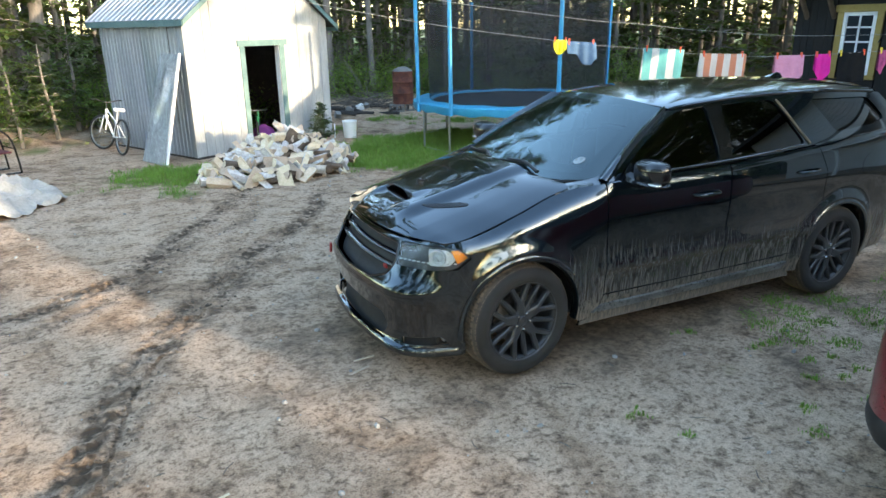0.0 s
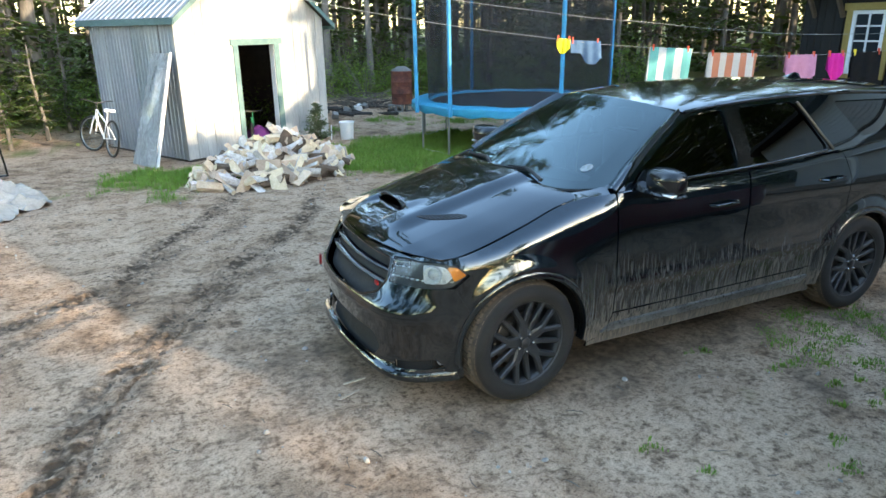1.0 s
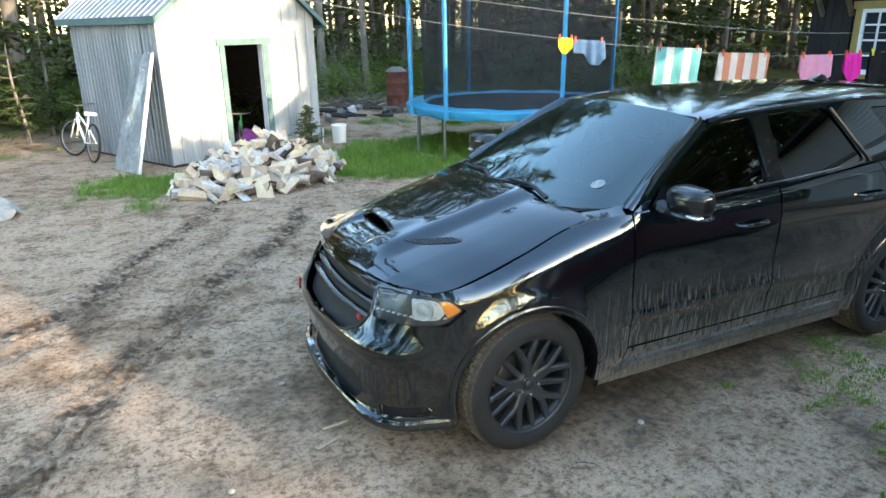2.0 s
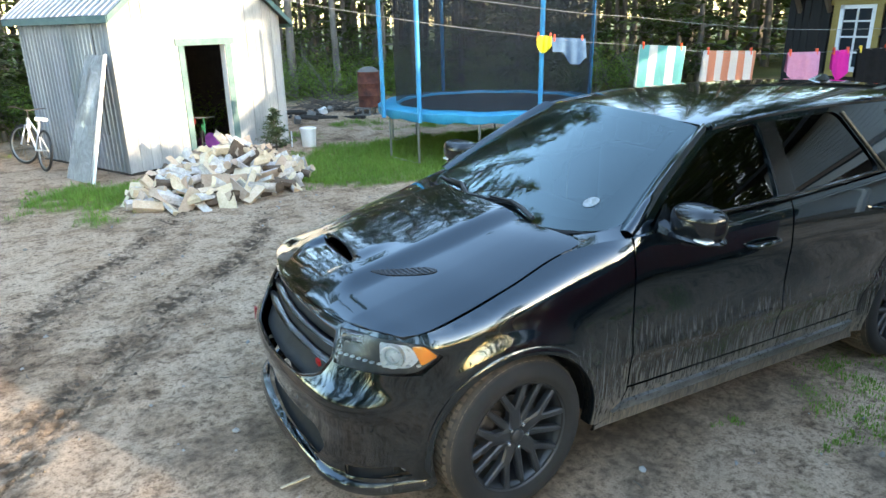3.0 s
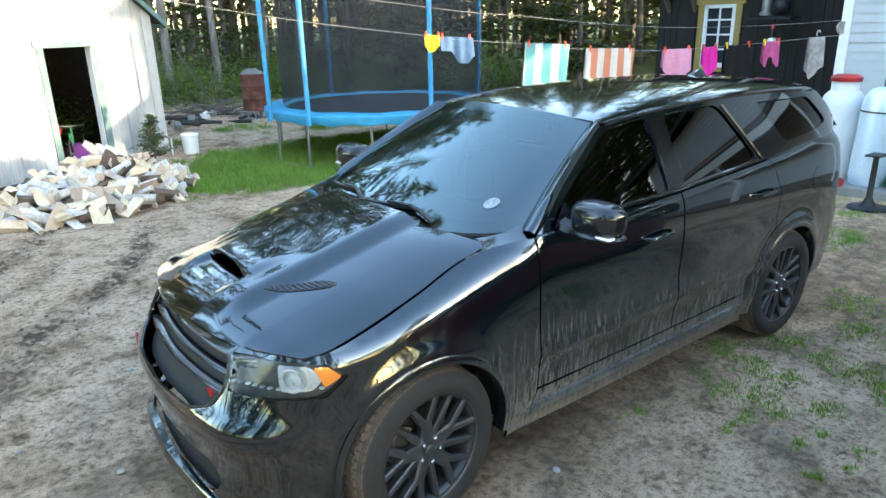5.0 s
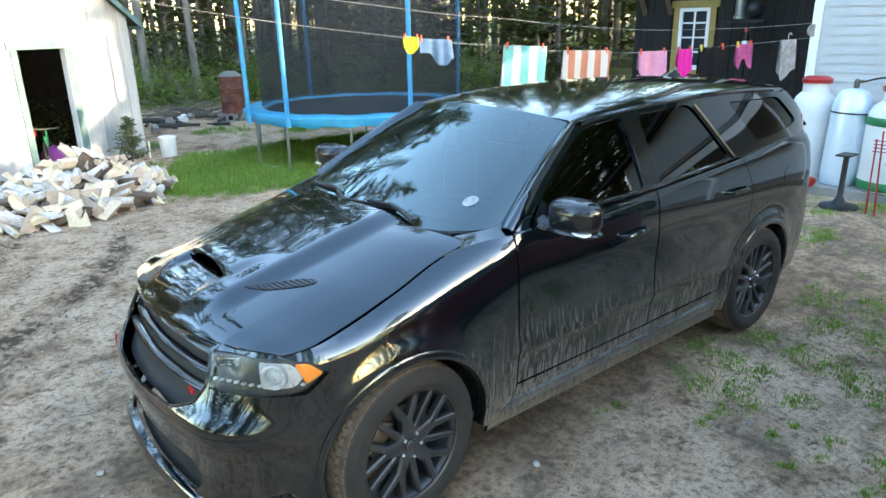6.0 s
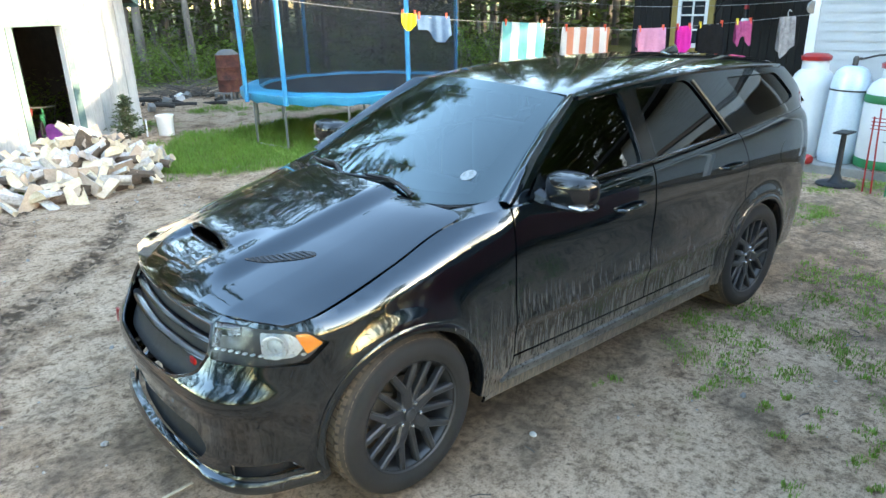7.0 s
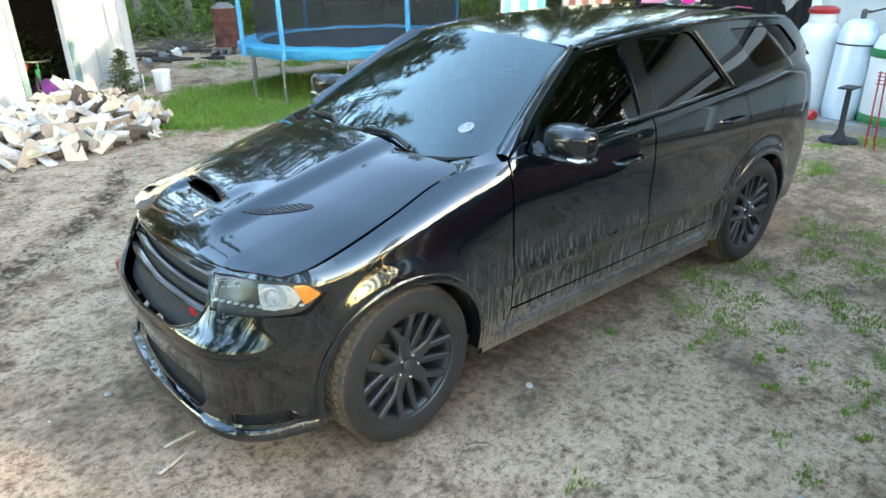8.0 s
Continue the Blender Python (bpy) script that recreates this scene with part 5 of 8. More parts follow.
    v = [bm.verts.new(c) for c in ((3.10, -0.03, 1.745), (3.10, 0.03, 1.745), (3.32, 0.035, 1.74), (3.32, -0.035, 1.74), (3.27, 0.006, 1.795), (3.27, -0.006, 1.795), (3.31, 0.008, 1.785), (3.31, -0.008, 1.785))]
    for f in ((0, 1, 4, 5), (1, 2, 6, 4), (2, 3, 7, 6), (3, 0, 5, 7), (4, 6, 7, 5)):
        bm.faces.new([v[i] for i in f])
    part("aerial", bm, P, car)
    # mirrors
    for sgn in (1, -1):
        bm = bmesh.new()
        bmesh.ops.create_cube(bm, size=1.0)
        bmesh.ops.subdivide_edges(bm, edges=bm.edges, cuts=10, use_grid_fill=True)
        for vv in bm.verts:
            c = vv.co * 2
            c = c / (abs(c.x) ** 2.6 + (abs(c.y) ** 3.8 + abs(c.z) ** 3.8) ** (2.6 / 3.8)) ** (1 / 2.6)
            taper = 1 - 0.12 * max(0, -c.y)
            cx = c.x * 0.085 if c.x > 0 else c.x * 0.105
            cx = min(cx, 0.05)
            vv.co = Vector((cx * taper, c.y * 0.142, c.z * 0.080 * taper - 0.006 * c.y + 0.006))
        bmesh.ops.transform(bm, matrix=Matrix.Diagonal((1, sgn, 1, 1)) @ Matrix.Translation((0.865, -1.085, 1.308)) @ pose(0, 0, 0, 0, 0, -10), verts=bm.verts)
        mir = part("door_mirror", bm, M["mirror_shell"], car, "glossy black door mirror", smooth=80)
        # lower shell that carries the cap out from the door
        bm = bmesh.new()
        bmesh.ops.create_uvsphere(bm, u_segments=24, v_segments=10, radius=1.0)
        for vv in bm.verts:
            c = vv.co.copy()
            inner = max(0.0, c.y)
            vv.co = Vector((0.862 + c.x * 0.098, -1.072 + c.y * 0.152, 1.243 + c.z * 0.030 - 0.012 * inner))
        bmesh.ops.transform(bm, matrix=Matrix.Diagonal((1, sgn, 1, 1)), verts=bm.verts)
        part("mirror_base", bm, M["mirror_shell"], mir, smooth=True)
        bm = bmesh.new()
        box(bm, (0.778, -sgn * 1.165 - 0.040, 1.246), (0.83, -sgn * 1.165 + 0.040, 1.259), bevel=0.008)
        part("turn_signal", bm, M["lamp_bowl"], mir, "clear turn signal strip")
        bm = bmesh.new()
        tube(bm, [(0.83, -sgn * 0.90, 1.235), (0.83, -sgn * 0.95, 1.23), (0.84, -sgn * 1.03, 1.225)], [0.055, 0.038, 0.032], 8)
        part("mirror_stalk", bm, M["mirror_shell"], mir, smooth=True)
        bm = bmesh.new()
        v = [bm.verts.new(Vector((p.x, (p.y - 0.008) * sgn, p.z))) for p in (side_cabin(0.74, TOP(0.74) + 0.01), side_cabin(0.90, TOP(0.9) + 0.01), side_cabin(0.885, 1.345), side_cabin(0.86, 1.335))]
        bm.faces.new(v)
        part("mirror_patch", bm, M["mirror_shell"], car)
        # handles
        for x, z in ((1.50, 1.075), (2.58, 1.125)):
            bm = bmesh.new()
            c = [body(x + dx, z + 0.02 * dx) for dx in (-0.12, -0.09, 0.0, 0.09, 0.12)]
            lift = (0.0, 0.035, 0.042, 0.035, 0.0)
            tube(bm, [Vector((p.x, (p.y - o) * sgn, p.z)) for p, o in zip(c, lift)], [0.009, 0.011, 0.012, 0.011, 0.009], 8)
            part("door_handle", bm, P, car, smooth=True)
    panel("fuel_flap", [(3.33 + 0.085 * math.cos(a), 1.10 + 0.085 * math.sin(a)) for a in (2 * math.pi * k / 24 for k in range(24))], body, car, P, lift=0.002, edge=0.004, gap=0)
    # wipers
    for base, tip in (((0.02, -0.60), (0.085, -0.12)), ((0.02, 0.02), (0.085, 0.50))):
        bm = bmesh.new()
        a, b = [wind_map(p, q) for p, q in (base, tip)]
        up = Vector((-0.02, 0, 0.03))
        mid = wind_map((base[0] + tip[0]) / 2 + 0.03, (base[1] + tip[1]) / 2) + Vector((-0.02, 0, 0.035))
        tube(bm, [a + up, a.lerp(mid, 0.5) + up, mid, b + up * 0.7], [0.014, 0.012, 0.010, 0.007], 6)
        wip = part("wiper", bm, M["trim_black"], car, "black windscreen wiper")
        bm = bmesh.new()
        pts = [wind_map(tip[0] + (tip[0] - base[0]) * f * 0.35 - 0.01, tip[1] - 0.30 * f) + Vector((-0.008, 0, 0.012)) for f in (-0.75, -0.3, 0.2, 0.8)]
        tube(bm, pts, 0.009, 5)
        part("blade", bm, M["trim_black"], wip)
    # inspection sticker with an unreadable ring
    st = panel("windscreen_sticker", [(0.20 + 0.036 * math.cos(a), -0.60 + 0.030 * math.sin(a)) for a in (2 * math.pi * k / 20 for k in range(20))], wm, car, M["sticker"], "faded round sticker on the windscreen", lift=0.003, gap=0, edge=0, step=0.02)
    # inside: floor pan, dash, seats, steering wheel
    bm = bmesh.new()
    box(bm, (-0.55, -0.75, 0.28), (3.9, 0.75, 0.55))
    box(bm, (0.5, -0.85, 0.3), (2.55, 0.85, 0.5))
    part("underbody", bm, M["trim_black"], car)
    # added black boxes fill the nose so nothing shows through the grille
    bm = bmesh.new()
    box(bm, (-0.45, -0.70, 0.5), (0.35, 0.70, 0.93))
    box(bm, (-0.655, -0.50, 0.27), (-0.455, 0.50, 0.87))
    part("engine_bay", bm, M["void_black"], car)
    bm = bmesh.new()
    box(bm, (0.48, -0.80, 0.85), (0.98, 0.80, 1.19), bevel=0.06)
    part("dashboard", bm, M["interior"], car, smooth=True)
    for y in (-0.38, 0.38):
        bm = bmesh.new()
        box(bm, (1.30, y - 0.25, 0.62), (1.80, y + 0.25, 0.80), bevel=0.05)
        box(bm, (1.74, y - 0.25, 0.72), (1.90, y + 0.25, 1.36), bevel=0.06)
        box(bm, (1.78, y - 0.13, 1.38), (1.88, y + 0.13, 1.55), bevel=0.04)
        part("seat", bm, M["interior"], car, smooth=True)
    bm = bmesh.new()
    box(bm, (2.45, -0.68, 0.65), (2.65, 0.68, 1.38), bevel=0.06)
    part("rear_seat", bm, M["interior"], car, smooth=True)
    bm = bmesh.new()
    tube(bm, [Vector((1.06, -0.38, 1.10)) + Matrix.Rotation(radians(-25), 3, "Y") @ Vector((0, 0.18 * math.cos(a), 0.18 * math.sin(a))) for a in (2 * math.pi * k / 24 for k in range(24))], 0.015, 6, close=True)
    part("steering_wheel", bm, M["interior"], car, smooth=True)
    bm = bmesh.new()
    q = wind_map(0.86, 0)
    box(bm, (q.x + 0.05, -0.11, q.z - 0.09), (q.x + 0.08, 0.11, q.z - 0.03), bevel=0.012)
    part("rear_view_mirror", bm, M["interior"], car, smooth=True)
    # red strap on the far tow eye
    bm = bmesh.new()
    box(bm, (-0.800, 0.80, 0.39), (-0.785, 0.832, 0.47), pose(0, 0, 0, 4, 3, 0), bevel=0.004)
    part("tow_strap", bm, M["red"], car, "small red tow strap")
    # wheels
    for x in (0.0, 3.043):
        for sgn in (1, -1):
            ms = WHEEL
            mw = Matrix.Translation((x, -sgn * 0.945, 0.387)) @ pose(0, 0, 0, 90 if sgn == 1 else -90, 0, 0) @ pose(0, 0, 0, 0, 0, 3 if x == 0 else 30)
            if x == 0.0:
                mw = Matrix.Translation((x, -sgn * 0.945, 0.387)) @ pose(0, 0, 0, 0, 0, 4) @ pose(0, 0, 0, 90 if sgn == 1 else -90, 0, 0) @ pose(0, 0, 0, 0, 0, 3)
            hub = new("wheel", ms[0][1])
            hub.parent = car
            hub.matrix_local = mw
            tagged(hub, "dark grey alloy wheel with muddy tyre")
            for item in ms[1:]:
                o = new(item[0], item[1])
                o.parent = hub
                if len(item) > 2:
                    o.matrix_local = item[2]
    return car


M["sticker"] = mat("faded_sticker", (0.06, 0.08, 0.09), (0.30, 0.34, 0.36), 0.5, scale=40, fine=120, bump=0)
M["strip"] = mat("bronze_reflecting_strip", (0.031, 0.0279, 0.0217), (0.0558, 0.0496, 0.0372), 0.4, 0.3, bump=0)
WHEEL = wheel_meshes()
build_car()

# ---- the trampoline ----
def build_trampoline():
    cx, cy, R, H = 5.19, 8.40, 2.05, 0.83
    t = thing("trampoline", "round blue trampoline with a black safety net", "trampoline", pose(cx, cy, 0))
    ring = lambda r, z, n=72, a0=0: [(r * math.cos(a0 + 2 * math.pi * k / n), r * math.sin(a0 + 2 * math.pi * k / n), z) for k in range(n)]
    bm = bmesh.new()
    tube(bm, ring(R - 0.05, H - 0.03), 0.024, 8, close=True)
    part("frame_ring", bm, M["galv"], t)
    bm = bmesh.new()
    v = [bm.verts.new(c) for c in ring(R - 0.34, H - 0.005)]
    bm.faces.new(v)
    w = [bm.verts.new(c) for c in ring(R - 0.34, H - 0.02)]
    bm.faces.new(w[::-1])
    for k in range(72):
        bm.faces.new((v[k], w[k], w[(k + 1) % 72], v[(k + 1) % 72]))
    part("jumping_mat", bm, M["jump_mat"], t)
    bm = bmesh.new()                                     # padded skirt over the springs
    prof = [(R - 0.36, H + 0.0), (R - 0.34, H + 0.035), (R - 0.2, H + 0.045), (R - 0.02, H + 0.035), (R + 0.03, H + 0.01), (R + 0.035, H - 0.10), (R + 0.02, H - 0.12), (R + 0.01, H - 0.01), (R - 0.2, H + 0.01)]
    lathe(bm, prof, 96, caps=False)
    rnd = random.Random(2)
    for vv in bm.verts:
        a = math.atan2(vv.co.y, vv.co.x)
        if vv.co.z < H - 0.05:
            vv.co.z += 0.016 * math.sin(23 * a) + rnd.uniform(-0.006, 0.006)
        else:
            vv.co.z += 0.008 * math.sin(12 * a)
    part("safety_pad", bm, M["blue_pad"], t, "blue vinyl pad", True)
    angles = [radians(a) for a in (180, 205.5, 257, -3, 86)]
    for k, a in enumerate(angles):
        d = Vector((math.cos(a), math.sin(a), 0))
        base = d * (R + 0.11)
        bm = bmesh.new()
        pts = [base + Vector((0, 0, H - 0.12)), base + Vector((0, 0, H + 0.9)), d * (R + 0.13) + Vector((0, 0, H + 1.9))]
        rr = []
        line = []
        for i in range(26):
            f = i / 25
            line.append(pts[0].lerp(pts[2], f))
            rr.append(0.036 + 0.003 * math.sin(i * 2.4))
        tube(bm, line, rr, 10)
        part("net_pole", bm, M["blue_sleeve"], t, "pole in a blue foam sleeve", True)
    for a0 in [radians(a) for a in (191, 243, 315, 45, 118)]:   # U-shaped legs
        bm = bmesh.new()
        p = []
        for s in (-1, 1):
            a = a0 + s * radians(11)
            d = Vector((math.cos(a), math.sin(a), 0)) * (R + 0.0)
            p.append(d)
        top0, top1 = p[0] + Vector((0, 0, H - 0.05)), p[1] + Vector((0, 0, H - 0.05))
        mid0, mid1 = p[0].lerp(p[1], 0.06), p[1].lerp(p[0], 0.06)
        line = curve([top0, p[0] + Vector((0, 0, 0.4)), p[0] + Vector((0, 0, 0.09)), mid0 + Vector((0, 0, 0.03)), (p[0] + p[1]) / 2 + Vector((0, 0, 0.025)), mid1 + Vector((0, 0, 0.03)), p[1] + Vector((0, 0, 0.09)), p[1] + Vector((0, 0, 0.4)), top1], 50)
        tube(bm, line, 0.021, 8)
        part("leg", bm, M["galv"], t, smooth=True)
    bm = bmesh.new()                                      # the net hangs inside the poles
    rows = 5
    R2 = R - 0.30
    n = 72
    grid = [[bm.verts.new(((R2 + 0.05 * math.cos(6 * th - radians(160) * 6) * f) * math.cos(th), (R2 + 0.05 * math.cos(6 * th - radians(160) * 6) * f) * math.sin(th), H + 0.03 + 1.8 * f)) for th in (2 * math.pi * k / n for k in range(n))] for f in (i / (rows - 1) for i in range(rows))]
    for i in range(rows - 1):
        for k in range(n):
            bm.faces.new((grid[i][k], grid[i][(k + 1) % n], grid[i + 1][(k + 1) % n], grid[i + 1][k]))
    part("safety_net", bm, M["net"], t, "fine black safety net", True)
    return t


def net_material():
    m, n, l, p = nodes_of("black_net")
    p.inputs["Base Color"].default_value = (0.012, 0.013, 0.016, 1)
    p.inputs["Roughness"].default_value = 0.8
    tr = n.new("ShaderNodeBsdfTransparent")
    mx = n.new("ShaderNodeMixShader")
    v = coords(n, l, (1, 1, 1))
    f = ramp(n, l, noise_tex(n, l, v, 3.0), [(0.3, 0.46), (0.7, 0.58)])
    l.new(f, mx.inputs[0])
    l.new(tr.outputs[0], mx.inputs[1])
    l.new(p.outputs[0], mx.inputs[2])
    l.new(mx.outputs[0], n["Material Output"].inputs["Surface"])
    return m


M["net"] = net_material()
build_trampoline()
# ---- the forest ----
def leaf_cloud(rnd, centre, spread, count, size, out, faces, flat=0.35, droop=0.0):
    for _ in range(count):
        p = Vector((rnd.gauss(0, spread[0]), rnd.gauss(0, spread[1]), rnd.gauss(0, spread[2]))) + centre
        a, b = rnd.uniform(0, 6.28), rnd.uniform(-flat, flat) - droop
        u = Vector((math.cos(a) * math.cos(b), math.sin(a) * math.cos(b), math.sin(b)))
        w = Vector((-math.sin(a), math.cos(a), rnd.uniform(-0.6, 0.6))).normalized()
        s = size * rnd.uniform(0.6, 1.4)
        k = len(out)
        out += [p, p + u * s * 0.5 + w * s * 0.22, p + u * s, p + u * s * 0.5 - w * s * 0.22]
        faces.append((k, k + 1, k + 2, k + 3))


def conifer(seed, height, first, reach, dens, material, label, radius=0.13, bare=False):
    """A straight tapered trunk with whorls of drooping limbs that carry small sprays."""
    rnd = random.Random(seed)
    t = thing("tree", label, "tree")
    bm = bmesh.new()
    bend = [Vector((rnd.uniform(-0.25, 0.25), rnd.uniform(-0.25, 0.25), 0)) * (k / 4) for k in range(5)]
    line = curve([Vector((0, 0, -0.2)) + bend[0]] + [Vector((0, 0, height * k / 4)) + bend[k] for k in range(1, 5)], 16)
    tube(bm, line, [radius * (1.15 - 0.2 * min(1, k / 2)) * (1 - 0.93 * k / 15) + 0.01 for k in range(16)], 9)
    sprays, faces = [], []
    z = first
    while z < height - 0.2:
        f = (z - first) / (height - first)
        at = line[min(15, max(0, int(15 * z / height)))]
        for _ in range(rnd.choice((3, 4, 5))):
            a = rnd.uniform(0, 6.28)
            L = reach * (1 - f) ** 0.7 * rnd.uniform(0.55, 1.15) * (0.5 + min(f * 4, 0.5)) + 0.15
            d = Vector((math.cos(a), math.sin(a), 0))
            rise = rnd.uniform(-0.25, 0.1) + 0.45 * f
            p0 = Vector((at.x, at.y, z))
            pts = [p0, p0 + d * L * 0.5 + Vector((0, 0, rise * L * 0.5)), p0 + d * L + Vector((0, 0, rise * L - 0.12 * L))]
            tube(bm, pts, [0.012 + 0.012 * L, 0.008 + 0.006 * L, 0.004], 4, caps=False)
            n = int(dens * L)
            for k in range(n):
                g = rnd.uniform(0.2, 1.0)
                q = pts[0].lerp(pts[1], g * 2) if g < 0.5 else pts[1].lerp(pts[2], g * 2 - 1)
                leaf_cloud(rnd, q, (0.10 + 0.05 * L, 0.10 + 0.05 * L, 0.05), 7, 0.20, sprays, faces, 0.4, 0.25)
        z += rnd.uniform(0.28, 0.5)
    if bare:                                             # dead twigs on the lower stem
        for _ in range(26):
            z = rnd.uniform(1.0, first)
            a = rnd.uniform(0, 6.28)
            L = rnd.uniform(0.3, 1.3)
            p0 = Vector((0, 0, z))
            tube(bm, [p0, p0 + Vector((math.cos(a) * L, math.sin(a) * L, rnd.uniform(-0.25, 0.1)))], [0.012, 0.003], 4, caps=False)
    part("trunk", bm, M["bark"], t, smooth=True)
    ob = quads("crown", sprays, faces, material, t)
    return t


def shrub(seed, size, count, material, label, leaf=0.07):
    rnd = random.Random(seed)
    t = thing("shrub", label, "shrub")
    bm = bmesh.new()
    out, faces = [], []
    for k in range(9):
        a, L = rnd.uniform(0, 6.28), size * rnd.uniform(0.5, 1.0)
        tip = Vector((math.cos(a) * L * 0.6, math.sin(a) * L * 0.6, L * rnd.uniform(0.6, 1.1)))
        tube(bm, [(0, 0, -0.05), tip * 0.5 + Vector((0, 0, 0.05)), tip], [0.012, 0.008, 0.003], 4, caps=False)
        for g in (0.45, 0.65, 0.85, 1.0):
            leaf_cloud(rnd, tip * g, (size * 0.17,) * 3, count // 36, leaf, out, faces, 0.7)
    part("stem", bm, M["bark"], t)
    quads("leaves", out, faces, material, t)
    return t


def plant_forest():
    rnd = random.Random(21)
    pines = [conifer(31 + k, h, f, r, 5, M["needles"], "tall slender pine with a bare lower trunk", rad, True) for k, (h, f, r, rad) in enumerate(((21, 8.5, 2.3, 0.16), (18, 7.0, 2.0, 0.12), (24, 10.0, 2.5, 0.18), (17, 5.0, 1.9, 0.10)))]
    firs = [conifer(51 + k, h, 0.5, r, 6, M["needles"], "dense dark green spruce", 0.09) for k, (h, r) in enumerate(((9, 1.9), (6.5, 1.6), (4.0, 1.2)))]
    bushes = [shrub(71 + k, s, 700, M["leaves"], "low green woodland shrub") for k, s in enumerate((0.6, 0.9, 1.3))]
    spots = []

    def place(proto, x, y, s=1.0, group=""):
        z = ground_z(x, y, False)
        ob = copy_thing(proto, pose(x, y, z, rnd.uniform(-2, 2), rnd.uniform(-2, 2), rnd.uniform(0, 360)) @ Matrix.Scale(s, 4))
        ob.scale = (s, s, s)
        if group:
            ob["group"] = group

    n = 0
    while n < 185:                                       # the wood behind the yard
        x, y = rnd.uniform(-28, 34), rnd.uniform(17, 50)
        if forest_amount(x, y) < 0.9 or (x > 8 and y < 19) or any((x - a) ** 2 + (y - b) ** 2 < 1.5 for a, b in spots):
            continue
        spots.append((x, y))
        place(rnd.choice(pines) if rnd.random() < 0.84 else rnd.choice(firs), x, y, rnd.uniform(0.8, 1.15), "forest trees")
        n += 1
    n = 0
    while n < 95:                                       # the wood behind and beside, open only towards the low sun
        a = rnd.uniform(0, 6.28)
        r = 15 + 16 * rnd.random()
        x, y = 1 + r * math.cos(a), r * math.sin(a)
        lane, way = x + y * 0.518, math.degrees(math.atan2(y, x))
        if y > 9 or x > 7 and -8 < y < 12 and x < 16 or y > -9 and x > -12 and y < 0 and x < 16:
            continue
        if y < 0 and (-6 < lane < 7.8 or -98 < way < -52):
            if rnd.random() > (0.12 if -6 < lane < 7.8 else 0.45):
                continue
            place(rnd.choice(pines), x, y, rnd.uniform(1.0, 1.25), "forest trees")
        else:
            place(rnd.choice(pines) if rnd.random() < 0.45 else rnd.choice(firs[:2]), x, y, rnd.uniform(1.0, 1.5), "forest trees")
        n += 1
    for x, y, k, s in ((-5.6, 14.6, 2, 1.0), (-4.4, 16.2, 1, 0.9), (-6.8, 16.5, 0, 0.9), (-3.2, 17.5, 2, 1.2), (-7.5, 13.6, 1, 0.8), (-2.2, 18.0, 1, 1.0), (-5.2, 19.5, 0, 1.0), (-8.6, 17.5, 0, 1.0), (-1.0, 20.0, 0, 1.1), (-6.2, 12.9, 2, 0.7), (-3.9, 12.6, 2, 0.45), (-3.3, 13.6, 2, 0.5), (-4.7, 11.7, 2, 0.4), (-2.9, 14.6, 2, 0.6), (-5.0, 13.2, 2, 0.65),
                       (10.6, 15.5, 1, 1.0), (12.0, 17.5, 0, 1.1), (14.0, 16.0, 1, 1.1), (16.5, 17.0, 0, 1.2), (11.2, 20.0, 0, 1.2), (18.5, 15.5, 0, 1.2), (20.5, 18.0, 0, 1.3), (8.6, 21.0, 0, 1.0)):
        place(firs[k], x, y, s, "forest trees")
    for k in range(24):                                  # unseen spruce row added behind the camera to shade foreground and car
        place(firs[1], 2.4 + 0.42 * k, -19.5 + rnd.uniform(-1.2, 1.2), rnd.uniform(0.84, 0.95) if k < 14 else rnd.uniform(0.67, 0.73), "forest trees")
    n = 0
    while n < 26:                                        # close wood beyond the end of the wing
        x, y = rnd.uniform(12.5, 25), rnd.uniform(-19, -8.5)
        if x + y * 0.518 < 8.6:
            continue
        place(rnd.choice(firs[:2]) if rnd.random() < 0.6 else rnd.choice(pines), x, y, rnd.uniform(1.1, 1.5), "forest trees")
        n += 1
    n = 0
    while n < 285:
        x, y = rnd.uniform(-10, 16), 12 + 13 * rnd.random() ** 1.2
        if forest_amount(x, y) < 0.5 or (x > 9 and y < 14):
            continue
        place(rnd.choice(bushes), x, y, rnd.uniform(0.8, 1.5), "woodland shrubs")
        n += 1
    for proto in pines + firs + bushes:
        for o in (*proto.children_recursive, proto):
            bpy.data.objects.remove(o)

    # the closed wood further off: many plain trees in one mesh for stems and one for foliage
    sv, sf, lv, lf = [], [], [], []
    n = 0
    while n < 520:
        if n < 50:
            x, y = rnd.uniform(4, 46), rnd.uniform(52, 74)
        elif n < 315:
            x, y = rnd.uniform(-40, 60), rnd.uniform(29, 70)
        elif n >= 430:
            x, y = rnd.uniform(21, 62), rnd.uniform(2, 31)
        else:
            a, r = rnd.uniform(2.6, 6.8), rnd.uniform(31, 56)
            x, y = r * math.cos(a), r * math.sin(a)
            if y < 0 and -8 < x + y * 0.518 < 7 or 17 < x < 42 and -46 < y < -30:
                continue
            if -98 < math.degrees(math.atan2(y, x)) < -52 and rnd.random() > 0.3:
                continue
        h = rnd.uniform(9, 21)
        lowest = rnd.choice((0.4, 3.0, 6.0, 7.0)) if n < 315 else rnd.choice((0.3, 0.4, 1.0, 6.0))
        k = len(sv)
        for zz, q in ((-0.3, 0.16), (h, 0.02)):
            sv += [Vector((x + q * math.cos(t), y + q * math.sin(t), zz)) for t in (0, 1.26, 2.51, 3.77, 5.03)]
        sf += [(k + j, k + (j + 1) % 5, k + 5 + (j + 1) % 5, k + 5 + j) for j in range(5)]
